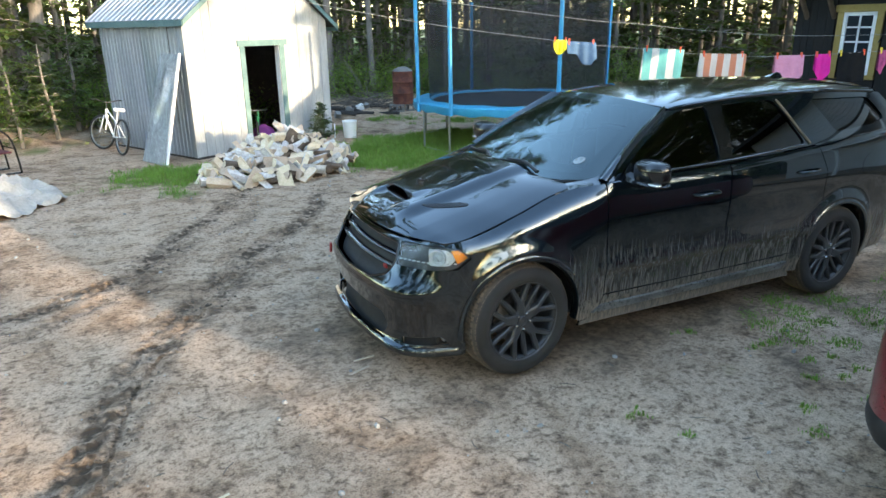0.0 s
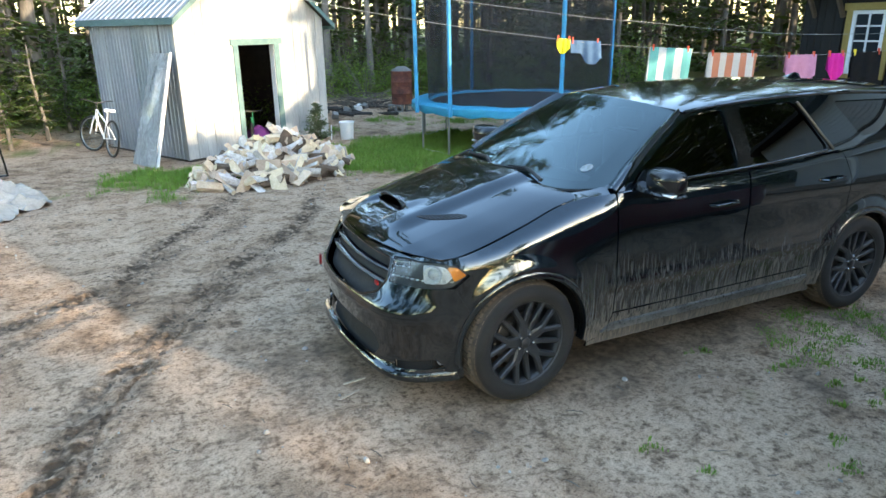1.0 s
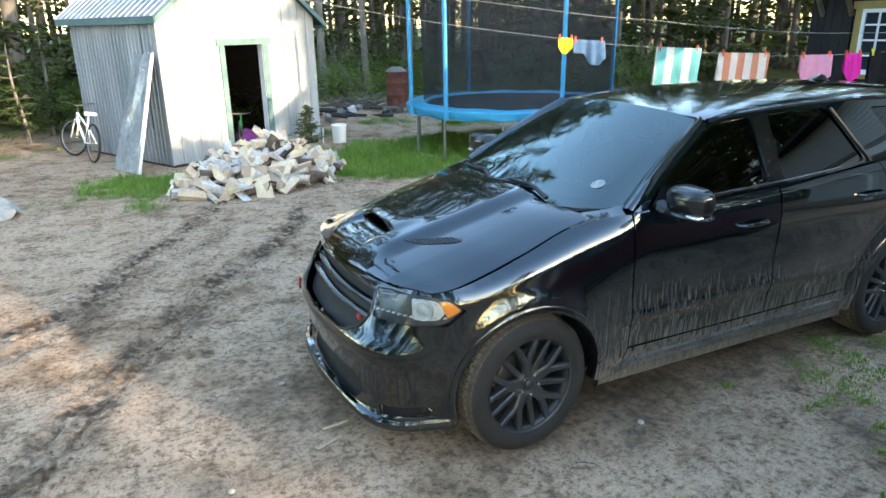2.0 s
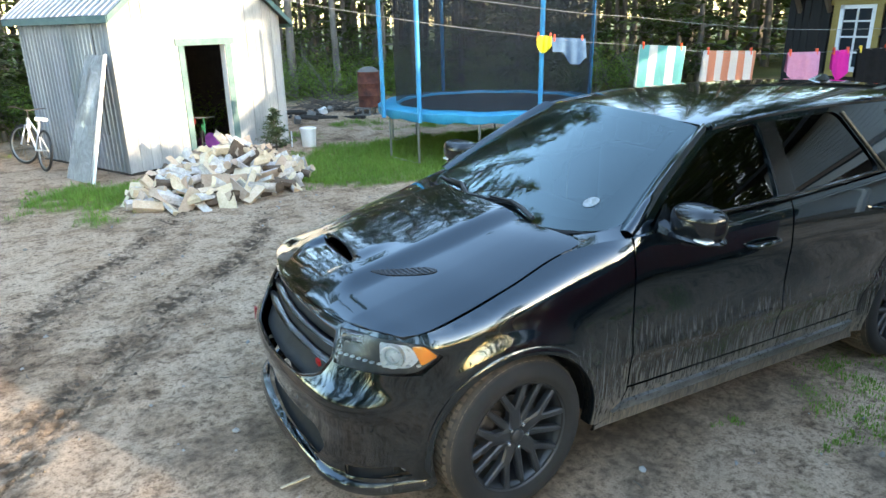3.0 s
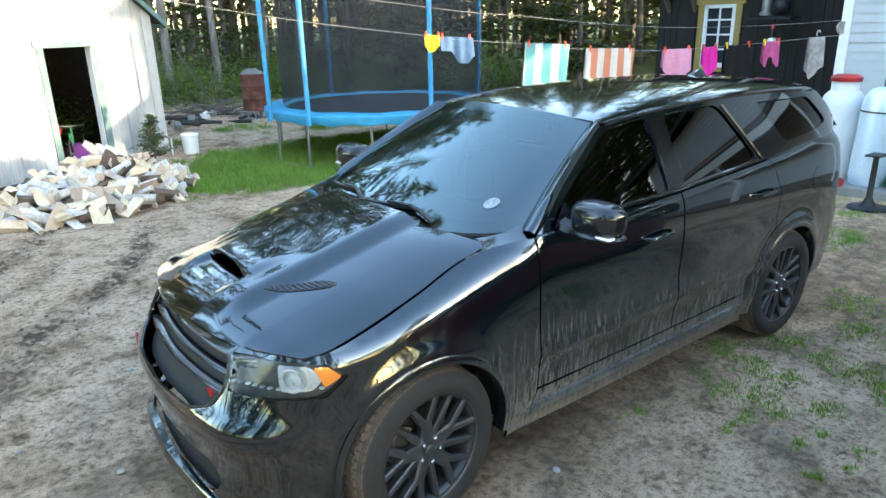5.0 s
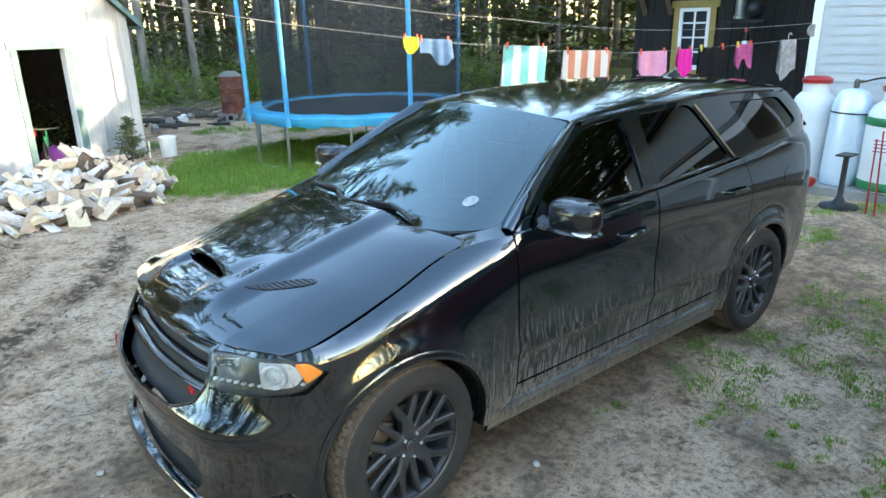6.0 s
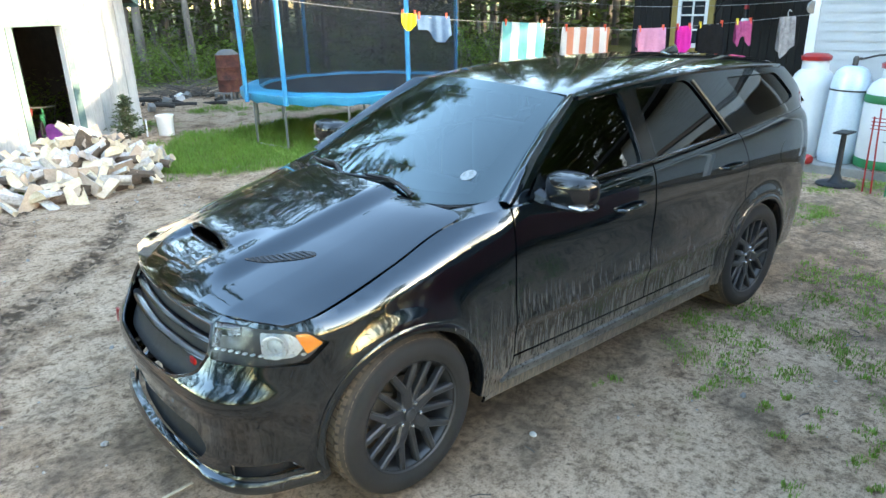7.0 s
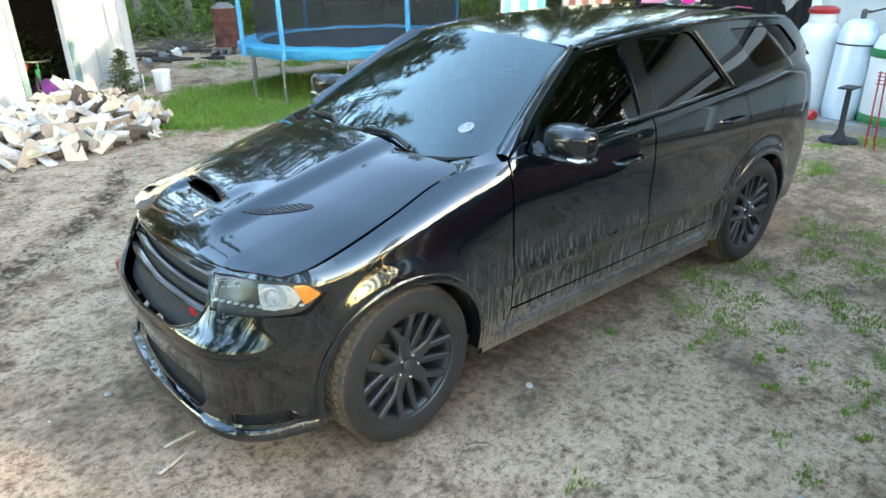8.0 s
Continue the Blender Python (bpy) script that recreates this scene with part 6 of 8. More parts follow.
        for _ in range(460):
            f = rnd.random() ** 1.3
            zz = lowest + (h - lowest) * f
            rr = (1 - f) ** 0.8 * h * 0.13 * math.sqrt(rnd.random()) + 0.1
            a = rnd.uniform(0, 6.28)
            leaf_cloud(rnd, Vector((x + rr * math.cos(a), y + rr * math.sin(a), zz)), (0.15, 0.15, 0.1), 1, 0.62, lv, lf, 0.35, 0.25)
        n += 1
    tagged(quads("far_trunks", sv, sf, M["bark"]), "slender grey trunks deep in the wood", "trunks", kind="stuff")
    tagged(quads("far_foliage", lv, lf, M["needles"]), "dense conifer foliage deep in the wood", "foliage", kind="stuff")


plant_forest()

# ---- things about the yard ----
M["split_wood"] = mat("split_birch", (0.38, 0.285, 0.185), (0.64, 0.52, 0.385), 0.8, scale=6, fine=45, stretch=(1, 1, 1), bump=0.35, dist=0.006, vary=0.22)
M["birch_bark"] = mat("birch_bark", (0.24, 0.215, 0.195), (0.66, 0.62, 0.58), 0.75, scale=9, fine=40, bump=0.3, vary=0.12)
M["bark_brown"] = mat("brown_bark", (0.0558, 0.0372, 0.0248), (0.1488, 0.1054, 0.0744), 0.9, scale=12, bump=0.6, dist=0.01)


def split_log(rnd, kind):
    """A split billet: a wedge, a half or a round, with bark on its outside."""
    L, r = rnd.uniform(0.32, 0.42), rnd.uniform(0.07, 0.115)
    a0, a1 = {"wedge": (0, rnd.uniform(70, 110)), "half": (0, 180), "round": (0, 360)}[kind]
    n = 5 if kind == "wedge" else 8
    prof = []
    if kind == "wedge":
        prof.append((rnd.uniform(-0.01, 0.01), rnd.uniform(-0.01, 0.01)))
    rr = r * (1 if kind != "round" else 0.7)
    for k in range(n + (0 if kind == "round" else 1)):
        a = radians(a0 + (a1 - a0) * k / n)
        q = rr * rnd.uniform(0.9, 1.08)
        prof.append((q * math.cos(a), q * math.sin(a)))
    cx, cy = sum(p[0] for p in prof) / len(prof), sum(p[1] for p in prof) / len(prof)
    bm = bmesh.new()
    rings = []
    tw, sk = rnd.uniform(-0.12, 0.12), rnd.uniform(-0.015, 0.015)
    for i in range(4):
        f = i / 3
        s = 1 + rnd.uniform(-0.05, 0.05)
        row = []
        for x, y in prof:
            x, y = (x - cx) * s, (y - cy) * s
            t = tw * (f - 0.5)
            row.append(bm.verts.new((L * (f - 0.5) + (rnd.uniform(-0.012, 0.012) if i in (0, 3) else 0), x * math.cos(t) - y * math.sin(t) + sk * f, x * math.sin(t) + y * math.cos(t))))
        rings.append(row)
    m = len(prof)
    for a, b in zip(rings, rings[1:]):
        for j in range(m):
            f = bm.faces.new((a[j], a[(j + 1) % m], b[(j + 1) % m], b[j]))
            flat = kind == "wedge" and j in (0, m - 1) or kind == "half" and j == m - 1
            f.material_index = 0 if flat else 1
    bm.faces.new(rings[0][::-1])
    bm.faces.new(rings[-1])
    return bm


def build_woodpile():
    rnd = random.Random(17)
    protos = [to_mesh("log", split_log(rnd, k), [M["split_wood"], M["birch_bark"] if rnd.random() < 0.8 else M["bark_brown"]]) for k in ("wedge", "wedge", "wedge", "half", "half", "wedge", "round", "half", "wedge", "wedge", "half", "round")]
    ux, uy = Vector((0.9, 0.44)), Vector((-0.44, 0.9))
    c = Vector((0.16, 7.62))
    done = []
    for k in range(760):
        r, a = math.sqrt(rnd.random()) * 1.0, rnd.uniform(0, 6.283)
        e = Vector((1.34 * r * math.cos(a), 0.95 * r * math.sin(a)))
        q = c + ux * e.x + uy * e.y
        top = 0.48 * (1 - r ** 1.8) * (1 + 0.20 * math.cos(a * 1.0 - 0.3)) + 0.07
        z = top if k > 260 else rnd.uniform(0.06, max(0.07, top))
        if any((q - d[0]).length < 0.105 and abs(z - d[1]) < 0.08 for d in done):
            continue
        done.append((q, z))
        ob = new("log", rnd.choice(protos))
        tip = rnd.gauss(0, 24) + 30 * r * math.cos(a - rnd.uniform(0, 6.28)) * (top > 0.2)
        ob.matrix_world = pose(q.x, q.y, z + ground_z(q.x, q.y), rnd.uniform(0, 360), tip, rnd.uniform(0, 360))
        tagged(ob, "split birch firewood log in a loose heap", "log", "firewood heap")


build_woodpile()


def build_bicycle():
    rear, way = Vector((-2.12, 10.62, 0)), Vector((-0.31, 0.95, 0)).normalized()
    z = math.degrees(math.atan2(way.y, way.x))
    b = thing("bicycle", "white bicycle leaning near the shed wall", "bicycle", pose(rear.x, rear.y, ground_z(rear.x, rear.y), 0, 0, z) @ pose(0, 0, 0, 9, 0, 0))
    R = 0.335
    for x, turn in ((0.0, 0), (1.05, 24)):
        mw = pose(x, 0, R, 90, 0, 0) if not turn else Matrix.Translation((x, 0, R)) @ pose(0, 0, 0, 0, 0, turn) @ pose(0, 0, 0, 90, 0, 0)
        bm = bmesh.new()
        tube(bm, [(R * 0.955 * math.cos(a), R * 0.955 * math.sin(a), 0) for a in (2 * math.pi * k / 40 for k in range(40))], 0.021, 8, close=True)
        bmesh.ops.transform(bm, matrix=mw, verts=bm.verts)
        w = part("wheel", bm, M["trim_black"], b, smooth=True)
        bm = bmesh.new()
        tube(bm, [(R * 0.88 * math.cos(a), R * 0.88 * math.sin(a), 0) for a in (2 * math.pi * k / 40 for k in range(40))], 0.012, 6, close=True)
        for k in range(20):
            a = 2 * math.pi * k / 20
            tube(bm, [(0.02 * math.cos(a + 1), 0.02 * math.sin(a + 1), 0.02 * (-1) ** k), (R * 0.88 * math.cos(a), R * 0.88 * math.sin(a), 0)], 0.002, 3, caps=False)
        bmesh.ops.transform(bm, matrix=mw, verts=bm.verts)
        part("rim", bm, M["galv"], w)
    seat, crank, head0, head1 = (0.26, 0, 0.72), (0.42, 0, 0.30), (0.87, 0, 0.66), (0.83, 0, 0.80)
    bm = bmesh.new()
    for p, q, r in ((crank, head0, 0.019), ((0.30, 0, 0.58), head1, 0.015), (crank, seat, 0.015), ((0, 0.05, R), crank, 0.011), ((0, -0.05, R), crank, 0.011), ((0, 0.05, R), (0.29, 0, 0.60), 0.009), ((0, -0.05, R), (0.29, 0, 0.60), 0.009), (head0, head1, 0.024)):
        tube(bm, [p, q], r, 8)
    part("frame", bm, M["white_paint"], b, smooth=True)
    for s in (-1, 1):
        bm = bmesh.new()
        tube(bm, [(0.86, 0.035 * s, 0.68), (1.05, 0.05 * s, R)], 0.014, 8)
        part("fork_blade", bm, M["white_paint"], b)
    bm = bmesh.new()
    tube(bm, curve([(0.74, -0.31, 0.97), (0.80, -0.22, 0.98), (0.84, 0, 0.93), (0.80, 0.22, 0.98), (0.74, 0.31, 0.97)], 16), 0.012, 6)
    tube(bm, [head1, (0.84, 0, 0.94)], 0.014, 6)
    part("handlebar", bm, M["trim_black"], b)
    bm = bmesh.new()
    vs = box(bm, (0.12, -0.10, 0.80), (0.37, 0.10, 0.86), bevel=0.025)
    for v in vs:
        if v.co.x > 0.26:
            v.co.y *= 0.4
    tube(bm, [seat, (0.25, 0, 0.80)], 0.013, 6)
    part("saddle", bm, M["white_paint"], b, "pale saddle", smooth=True)
    for s in (-1, 1):
        bm = bmesh.new()
        box(bm, (0.42 + 0.12 * s - 0.045, 0.07 * s - 0.03, 0.29 + 0.10 * s), (0.42 + 0.12 * s + 0.045, 0.07 * s + 0.05, 0.315 + 0.10 * s))
        tube(bm, [crank, (0.42 + 0.12 * s, 0.06 * s, 0.30 + 0.10 * s)], 0.009, 5)
        part("pedal", bm, M["trim_black"], b)
    bm = bmesh.new()
    lathe(bm, [(0.02, -0.004), (0.085, -0.004), (0.085, 0.004), (0.02, 0.004)], 24, Matrix.Translation((0.42, -0.035, 0.30)) @ pose(0, 0, 0, 90, 0, 0))
    part("chainring", bm, M["dull_metal"], b)


build_bicycle()


def plastic_material():
    m, n, l, p = nodes_of("clear_wrapping_film")
    v = coords(n, l, (1, 1, 0.6))
    f = noise_tex(n, l, v, 7.0, 5.0, 0.7, 1.5)
    l.new(ramp(n, l, f, [(0.3, (0.15, 0.165, 0.18)), (0.7, (0.34, 0.36, 0.38))]), p.inputs["Base Color"])
    p.inputs["Roughness"].default_value = 0.22
    p.inputs["Coat Weight"].default_value = 0.7
    bump_n(n, l, p, f, 0.9, 0.03)
    return m


M["film"] = plastic_material()


def build_leaning_panel():
    foot, top = Vector((-1.50, 8.98, 0.02)), Vector((-1.02, 9.28, 1.84))
    along = Vector((-0.40, 0.917, 0))
    t = thing("wrapped_panel", "tall panel wrapped in clear plastic leaning on the shed", "panel", Matrix.Translation(foot))
    up = top - foot
    nrm = along.cross(up).normalized()
    bm = bmesh.new()
    rnd = random.Random(5)
    G = [[None] * 9 for _ in range(19)]
    for j in range(19):
        for i in range(9):
            f, g = i / 8, j / 18
            w = 0.76 - 0.20 * g
            puff = 0.018 * math.sin(9 * g + 3 * f) + 0.03 * noise.noise(Vector((f * 3, g * 6, 1)))
            G[j][i] = (along * w * f + up * g - nrm * (0.012 + puff * math.sin(math.pi * f)))
    front = [[bm.verts.new(v) for v in row] for row in G]
    back = [[bm.verts.new(along * (0.76 - 0.20 * j / 18) * i / 8 + up * j / 18 + nrm * 0.015) for i in range(9)] for j in range(19)]
    for grid in (front, back):
        for j in range(18):
            for i in range(8):
                bm.faces.new((grid[j][i], grid[j][i + 1], grid[j + 1][i + 1], grid[j + 1][i]))
    for j in range(18):
        for i in (0, 8):
            bm.faces.new((front[j][i], front[j + 1][i], back[j + 1][i], back[j][i]))
    for i in range(8):
        for j in (0, 18):
            bm.faces.new((front[j][i], front[j][i + 1], back[j][i + 1], back[j][i]))
    part("wrapping", bm, M["film"], t, "crinkled clear plastic film", True)
    bm = bmesh.new()
    bar(bm, Vector((0.02, -0.02, 0)), up * 1.01 + Vector((0.0, -0.01, 0)), 0.05, 0.045, 0.03, nrm * -1)
    part("white_edge", bm, M["white_paint"], t, "white plastic edge")


build_leaning_panel()


def build_bucket():
    b = thing("bucket", "white plastic bucket standing on the grass", "bucket", pose(2.32, 10.42, ground_z(2.32, 10.42)))
    bm = bmesh.new()
    lathe(bm, [(0.0, 0.004), (0.125, 0.0), (0.13, 0.01), (0.147, 0.33), (0.158, 0.335), (0.16, 0.36), (0.152, 0.365), (0.143, 0.34), (0.124, 0.02), (0.0, 0.015)], 28, caps=False)
    part("shell", bm, M["white_paint"], b, smooth=True)
    bm = bmesh.new()
    tube(bm, [(0.155 * math.cos(a), 0.155 * math.sin(a), 0.32 - 0.02 * math.sin(a)) for a in [math.pi * k / 14 for k in range(15)]], 0.004, 5)
    part("handle", bm, M["galv"], b)
    bm = bmesh.new()
    tube(bm, [(0, 0, -0.05), (0.01, 0, 0.30)], 0.013, 6)
    single("stake", bm, M["white_paint"], "short white stake in the ground", "stake", pose(2.02, 10.55, 0.0))


build_bucket()


def rust_material():
    m, n, l, p = nodes_of("rusty_steel")
    v = coords(n, l, (1, 1, 1))
    a, b = noise_tex(n, l, v, 3.5, 5, 0.65, 0.5), noise_tex(n, l, v, 40, 4, 0.7)
    col = ramp(n, l, a, [(0.3, (0.030, 0.016, 0.013)), (0.5, (0.115, 0.034, 0.022)), (0.68, (0.17, 0.065, 0.034))])
    l.new(mixc(n, l, 0.5, col, ramp(n, l, b, [(0.3, 0.25), (0.7, 0.8)]), "OVERLAY"), p.inputs["Base Color"])
    p.inputs["Roughness"].default_value = 0.85
    bump_n(n, l, p, b, 0.5, 0.006)
    return m


M["rust"] = rust_material()
M["concrete"] = mat("grey_concrete", (0.1364, 0.1333, 0.124), (0.248, 0.2418, 0.2294), 0.9, scale=6, fine=70, bump=0.4)
M["ash"] = mat("grey_ash_cover", (0.0868, 0.0806, 0.0744), (0.1674, 0.1612, 0.1488), 0.9)
M["charred"] = mat("charred_wood", (0.0112, 0.0099, 0.0093), (0.0496, 0.0434, 0.0372), 0.9, bump=0.5)
M["dry_wood"] = mat("dry_grey_branches", (0.062, 0.0527, 0.0434), (0.1612, 0.1364, 0.1116), 0.9, vary=0.25)


def build_barrel():
    x, y = 5.2, 14.3
    z0 = ground_z(x, y)
    for k, (dx, dy, rz) in enumerate(((-0.24, -0.12, 30), (0.22, -0.22, 22), (0.0, 0.22, 35))):
        bl = thing("concrete_block", "grey hollow concrete block under the barrel", "block", pose(x + dx, y + dy, z0 - 0.02, 0, 0, rz - 60), "barrel blocks")
        bm = bmesh.new()
        for lo, hi in (((-0.2, -0.1, 0), (-0.165, 0.1, 0.2)), ((-0.02, -0.1, 0), (0.02, 0.1, 0.2)), ((0.165, -0.1, 0), (0.2, 0.1, 0.2)), ((-0.165, -0.1, 0.165), (0.165, 0.1, 0.2)), ((-0.165, -0.1, 0), (0.165, 0.1, 0.035))):
            box(bm, lo, hi)
        part("shell", bm, M["concrete"], bl)
    b = thing("barrel", "rusty steel burn barrel on concrete blocks", "barrel", pose(x, y, z0 + 0.18))
    bm = bmesh.new()
    lathe(bm, [(0.0, 0.0), (0.28, 0.0), (0.29, 0.012), (0.283, 0.03), (0.283, 0.27), (0.296, 0.29), (0.283, 0.31), (0.283, 0.57), (0.296, 0.59), (0.283, 0.61), (0.283, 0.84), (0.292, 0.86), (0.286, 0.875), (0.27, 0.86), (0.27, 0.4)], 36, caps=False)
    part("drum", bm, M["rust"], b, smooth=True)
    bm = bmesh.new()
    lathe(bm, [(0.28, 0.876), (0.22, 0.93), (0.12, 0.99), (0.03, 1.0), (0.0, 1.0)], 24, caps=False)
    part("cover", bm, M["ash"], b, "grey mesh cover", smooth=True)
    rnd = random.Random(9)
    bm = bmesh.new()
    for k in range(170):
        a, L = rnd.uniform(0, 6.28), rnd.uniform(0.3, 1.1)
        c = Vector((4.55 + rnd.gauss(0, 0.5), 15.6 + rnd.gauss(0, 0.5), z0 + abs(rnd.gauss(0.12, 0.14))))
        d = Vector((math.cos(a), math.sin(a), rnd.uniform(-0.35, 0.35))) * L / 2
        tube(bm, [c - d, c + d * 0.2 + Vector((0, 0, rnd.uniform(-0.04, 0.06))), c + d], [0.012, 0.009, 0.004], 4, caps=False)
    single("brush_heap", bm, M["dry_wood"], "tangled heap of dry grey branches", "branches", kind="stuff")
    for k in range(16):
        L = rnd.uniform(0.3, 0.8)
        bm = bmesh.new()
        tube(bm, [(-L / 2, 0, 0), (0, rnd.uniform(-0.02, 0.02), 0.01), (L / 2, 0, 0)], [rnd.uniform(0.03, 0.06)] * 3, 7)
        px, py = rnd.uniform(2.9, 5.0), rnd.uniform(13.6, 15.4)
        single("charred_log", bm, M["charred"], "charred piece of wood on the ash ground", "wood", pose(px, py, ground_z(px, py) + 0.04, rnd.uniform(-6, 6), rnd.uniform(-6, 6), rnd.uniform(0, 180)), "burnt wood")
    for k, (px, py) in enumerate(((4.15, 14.9), (4.35, 15.0), (2.95, 13.3), (3.7, 14.6))):
        bm = bmesh.new()
        box(bm, (-0.1, -0.07, 0), (0.1, 0.07, 0.16), bevel=0.02)
        single("rubble", bm, M["white_paint"] if k < 1 else M["concrete"], "pale broken piece of rubble", "rubble", pose(px, py, ground_z(px, py) - 0.01, 12, -18, 40 * k))


build_barrel()


# ---- the washing line ----
LINE = [(9.0, 2.40, 1.88), (7.6, 2.97, 1.80), (6.41, 3.45, 1.76), (5.34, 3.86, 1.81), (4.56, 4.19, 1.90), (3.47, 4.66, 2.02), (0.62, 5.83, 2.50), (-6.0, 8.55, 4.0)]
line_pts = curve(LINE, 160)


def line_at(x):
    k = min(range(len(line_pts)), key=lambda i: abs(line_pts[i].x - x))
    return line_pts[k]


def cloth_mat(name, cols, width=0.1, stripes=False):
    m, n, l, p = nodes_of(name)
    v = coords(n, l)
    weave = noise_tex(n, l, v, 90, 3)
    if stripes:
        sep = n.new("ShaderNodeSeparateXYZ")
        l.new(v, sep.inputs[0])
        s = math_n(n, l, "FRACT", math_n(n, l, "DIVIDE", math_n(n, l, "ADD", sep.outputs[0], 10.0), width))
        st = ramp(n, l, s, [(0.0, cols[0]), (0.48, cols[1])])
        n[st.node.name].color_ramp.interpolation = "CONSTANT"
        col = st
    else:
        col = mixc(n, l, noise_tex(n, l, v, 12.0), cols[0], cols[1])
    l.new(mixc(n, l, 0.25, col, ramp(n, l, weave, [(0.3, 0.3), (0.7, 0.75)]), "OVERLAY"), p.inputs["Base Color"])
    p.inputs["Roughness"].default_value = 0.9
    p.inputs["Specular IOR Level"].default_value = 0.1
    bump_n(n, l, p, weave, 0.3, 0.004)
    return m


def hang(name, label, category, x0, x1, drop, back, material, skew=0.0, wave=0.02, notch=None, pins=("red", "red")):
    """Cloth folded over the line between two places on it, with pegs."""
    a, b = line_at(x0), line_at(x1)
    along = b - a
    w = along.length
    d = along.normalized()
    out = Vector((-d.y, d.x, 0)).normalized()
    if out.y > 0:
        out = -out
    t = thing(name, label, category, Matrix(((d.x, -out.x, 0, a.x), (d.y, -out.y, 0, a.y), (d.z, 0, 1, a.z), (0, 0, 0, 1))))
    bm = bmesh.new()
    nx, rows = 16, []
    prof = [(-0.5, drop * (1 - k / 8)) for k in range(8)] + [(-0.2, 0.0), (0.2, 0.0)] + [(0.5, back * (k + 1) / 5) for k in range(5)]
    for side, dz in prof:
        row = []
        for i in range(nx + 1):
            f = i / nx
            fold = wave * math.sin(7.0 * f + 3 * side) * (dz / max(drop, 0.01)) + 0.35 * wave * math.sin(19 * f)
            cut = dz
            if notch:
                cut = dz * notch(f)
            row.append(bm.verts.new((w * f + skew * dz * (0.6 + 0.4 * f), -side * 0.022 * -1 + fold, 0.012 - cut)))
        rows.append(row)
    for p, q in zip(rows, rows[1:]):
        for i in range(nx):
            bm.faces.new((p[i], p[i + 1], q[i + 1], q[i]))
    part("cloth", bm, material, t, smooth=True)
    for k, c in enumerate(pins):
        if c:
            bm = bmesh.new()
            f = 0.08 if k == 0 else 0.9
            box(bm, (w * f - 0.008, -0.02, -0.035), (w * f + 0.008, -0.004, 0.05), bevel=0.003)
            box(bm, (w * f - 0.008, 0.004, -0.035), (w * f + 0.008, 0.02, 0.05), bevel=0.003)
            part("clothes_peg", bm, M["peg_" + c], t, c + " clothes peg")
    return t


M["peg_red"] = mat("red_peg_plastic", (0.55, 0.05, 0.02), (0.7, 0.09, 0.03), 0.4, bump=0)
M["peg_yellow"] = mat("yellow_peg_plastic", (0.65, 0.45, 0.03), (0.8, 0.58, 0.05), 0.4, bump=0)


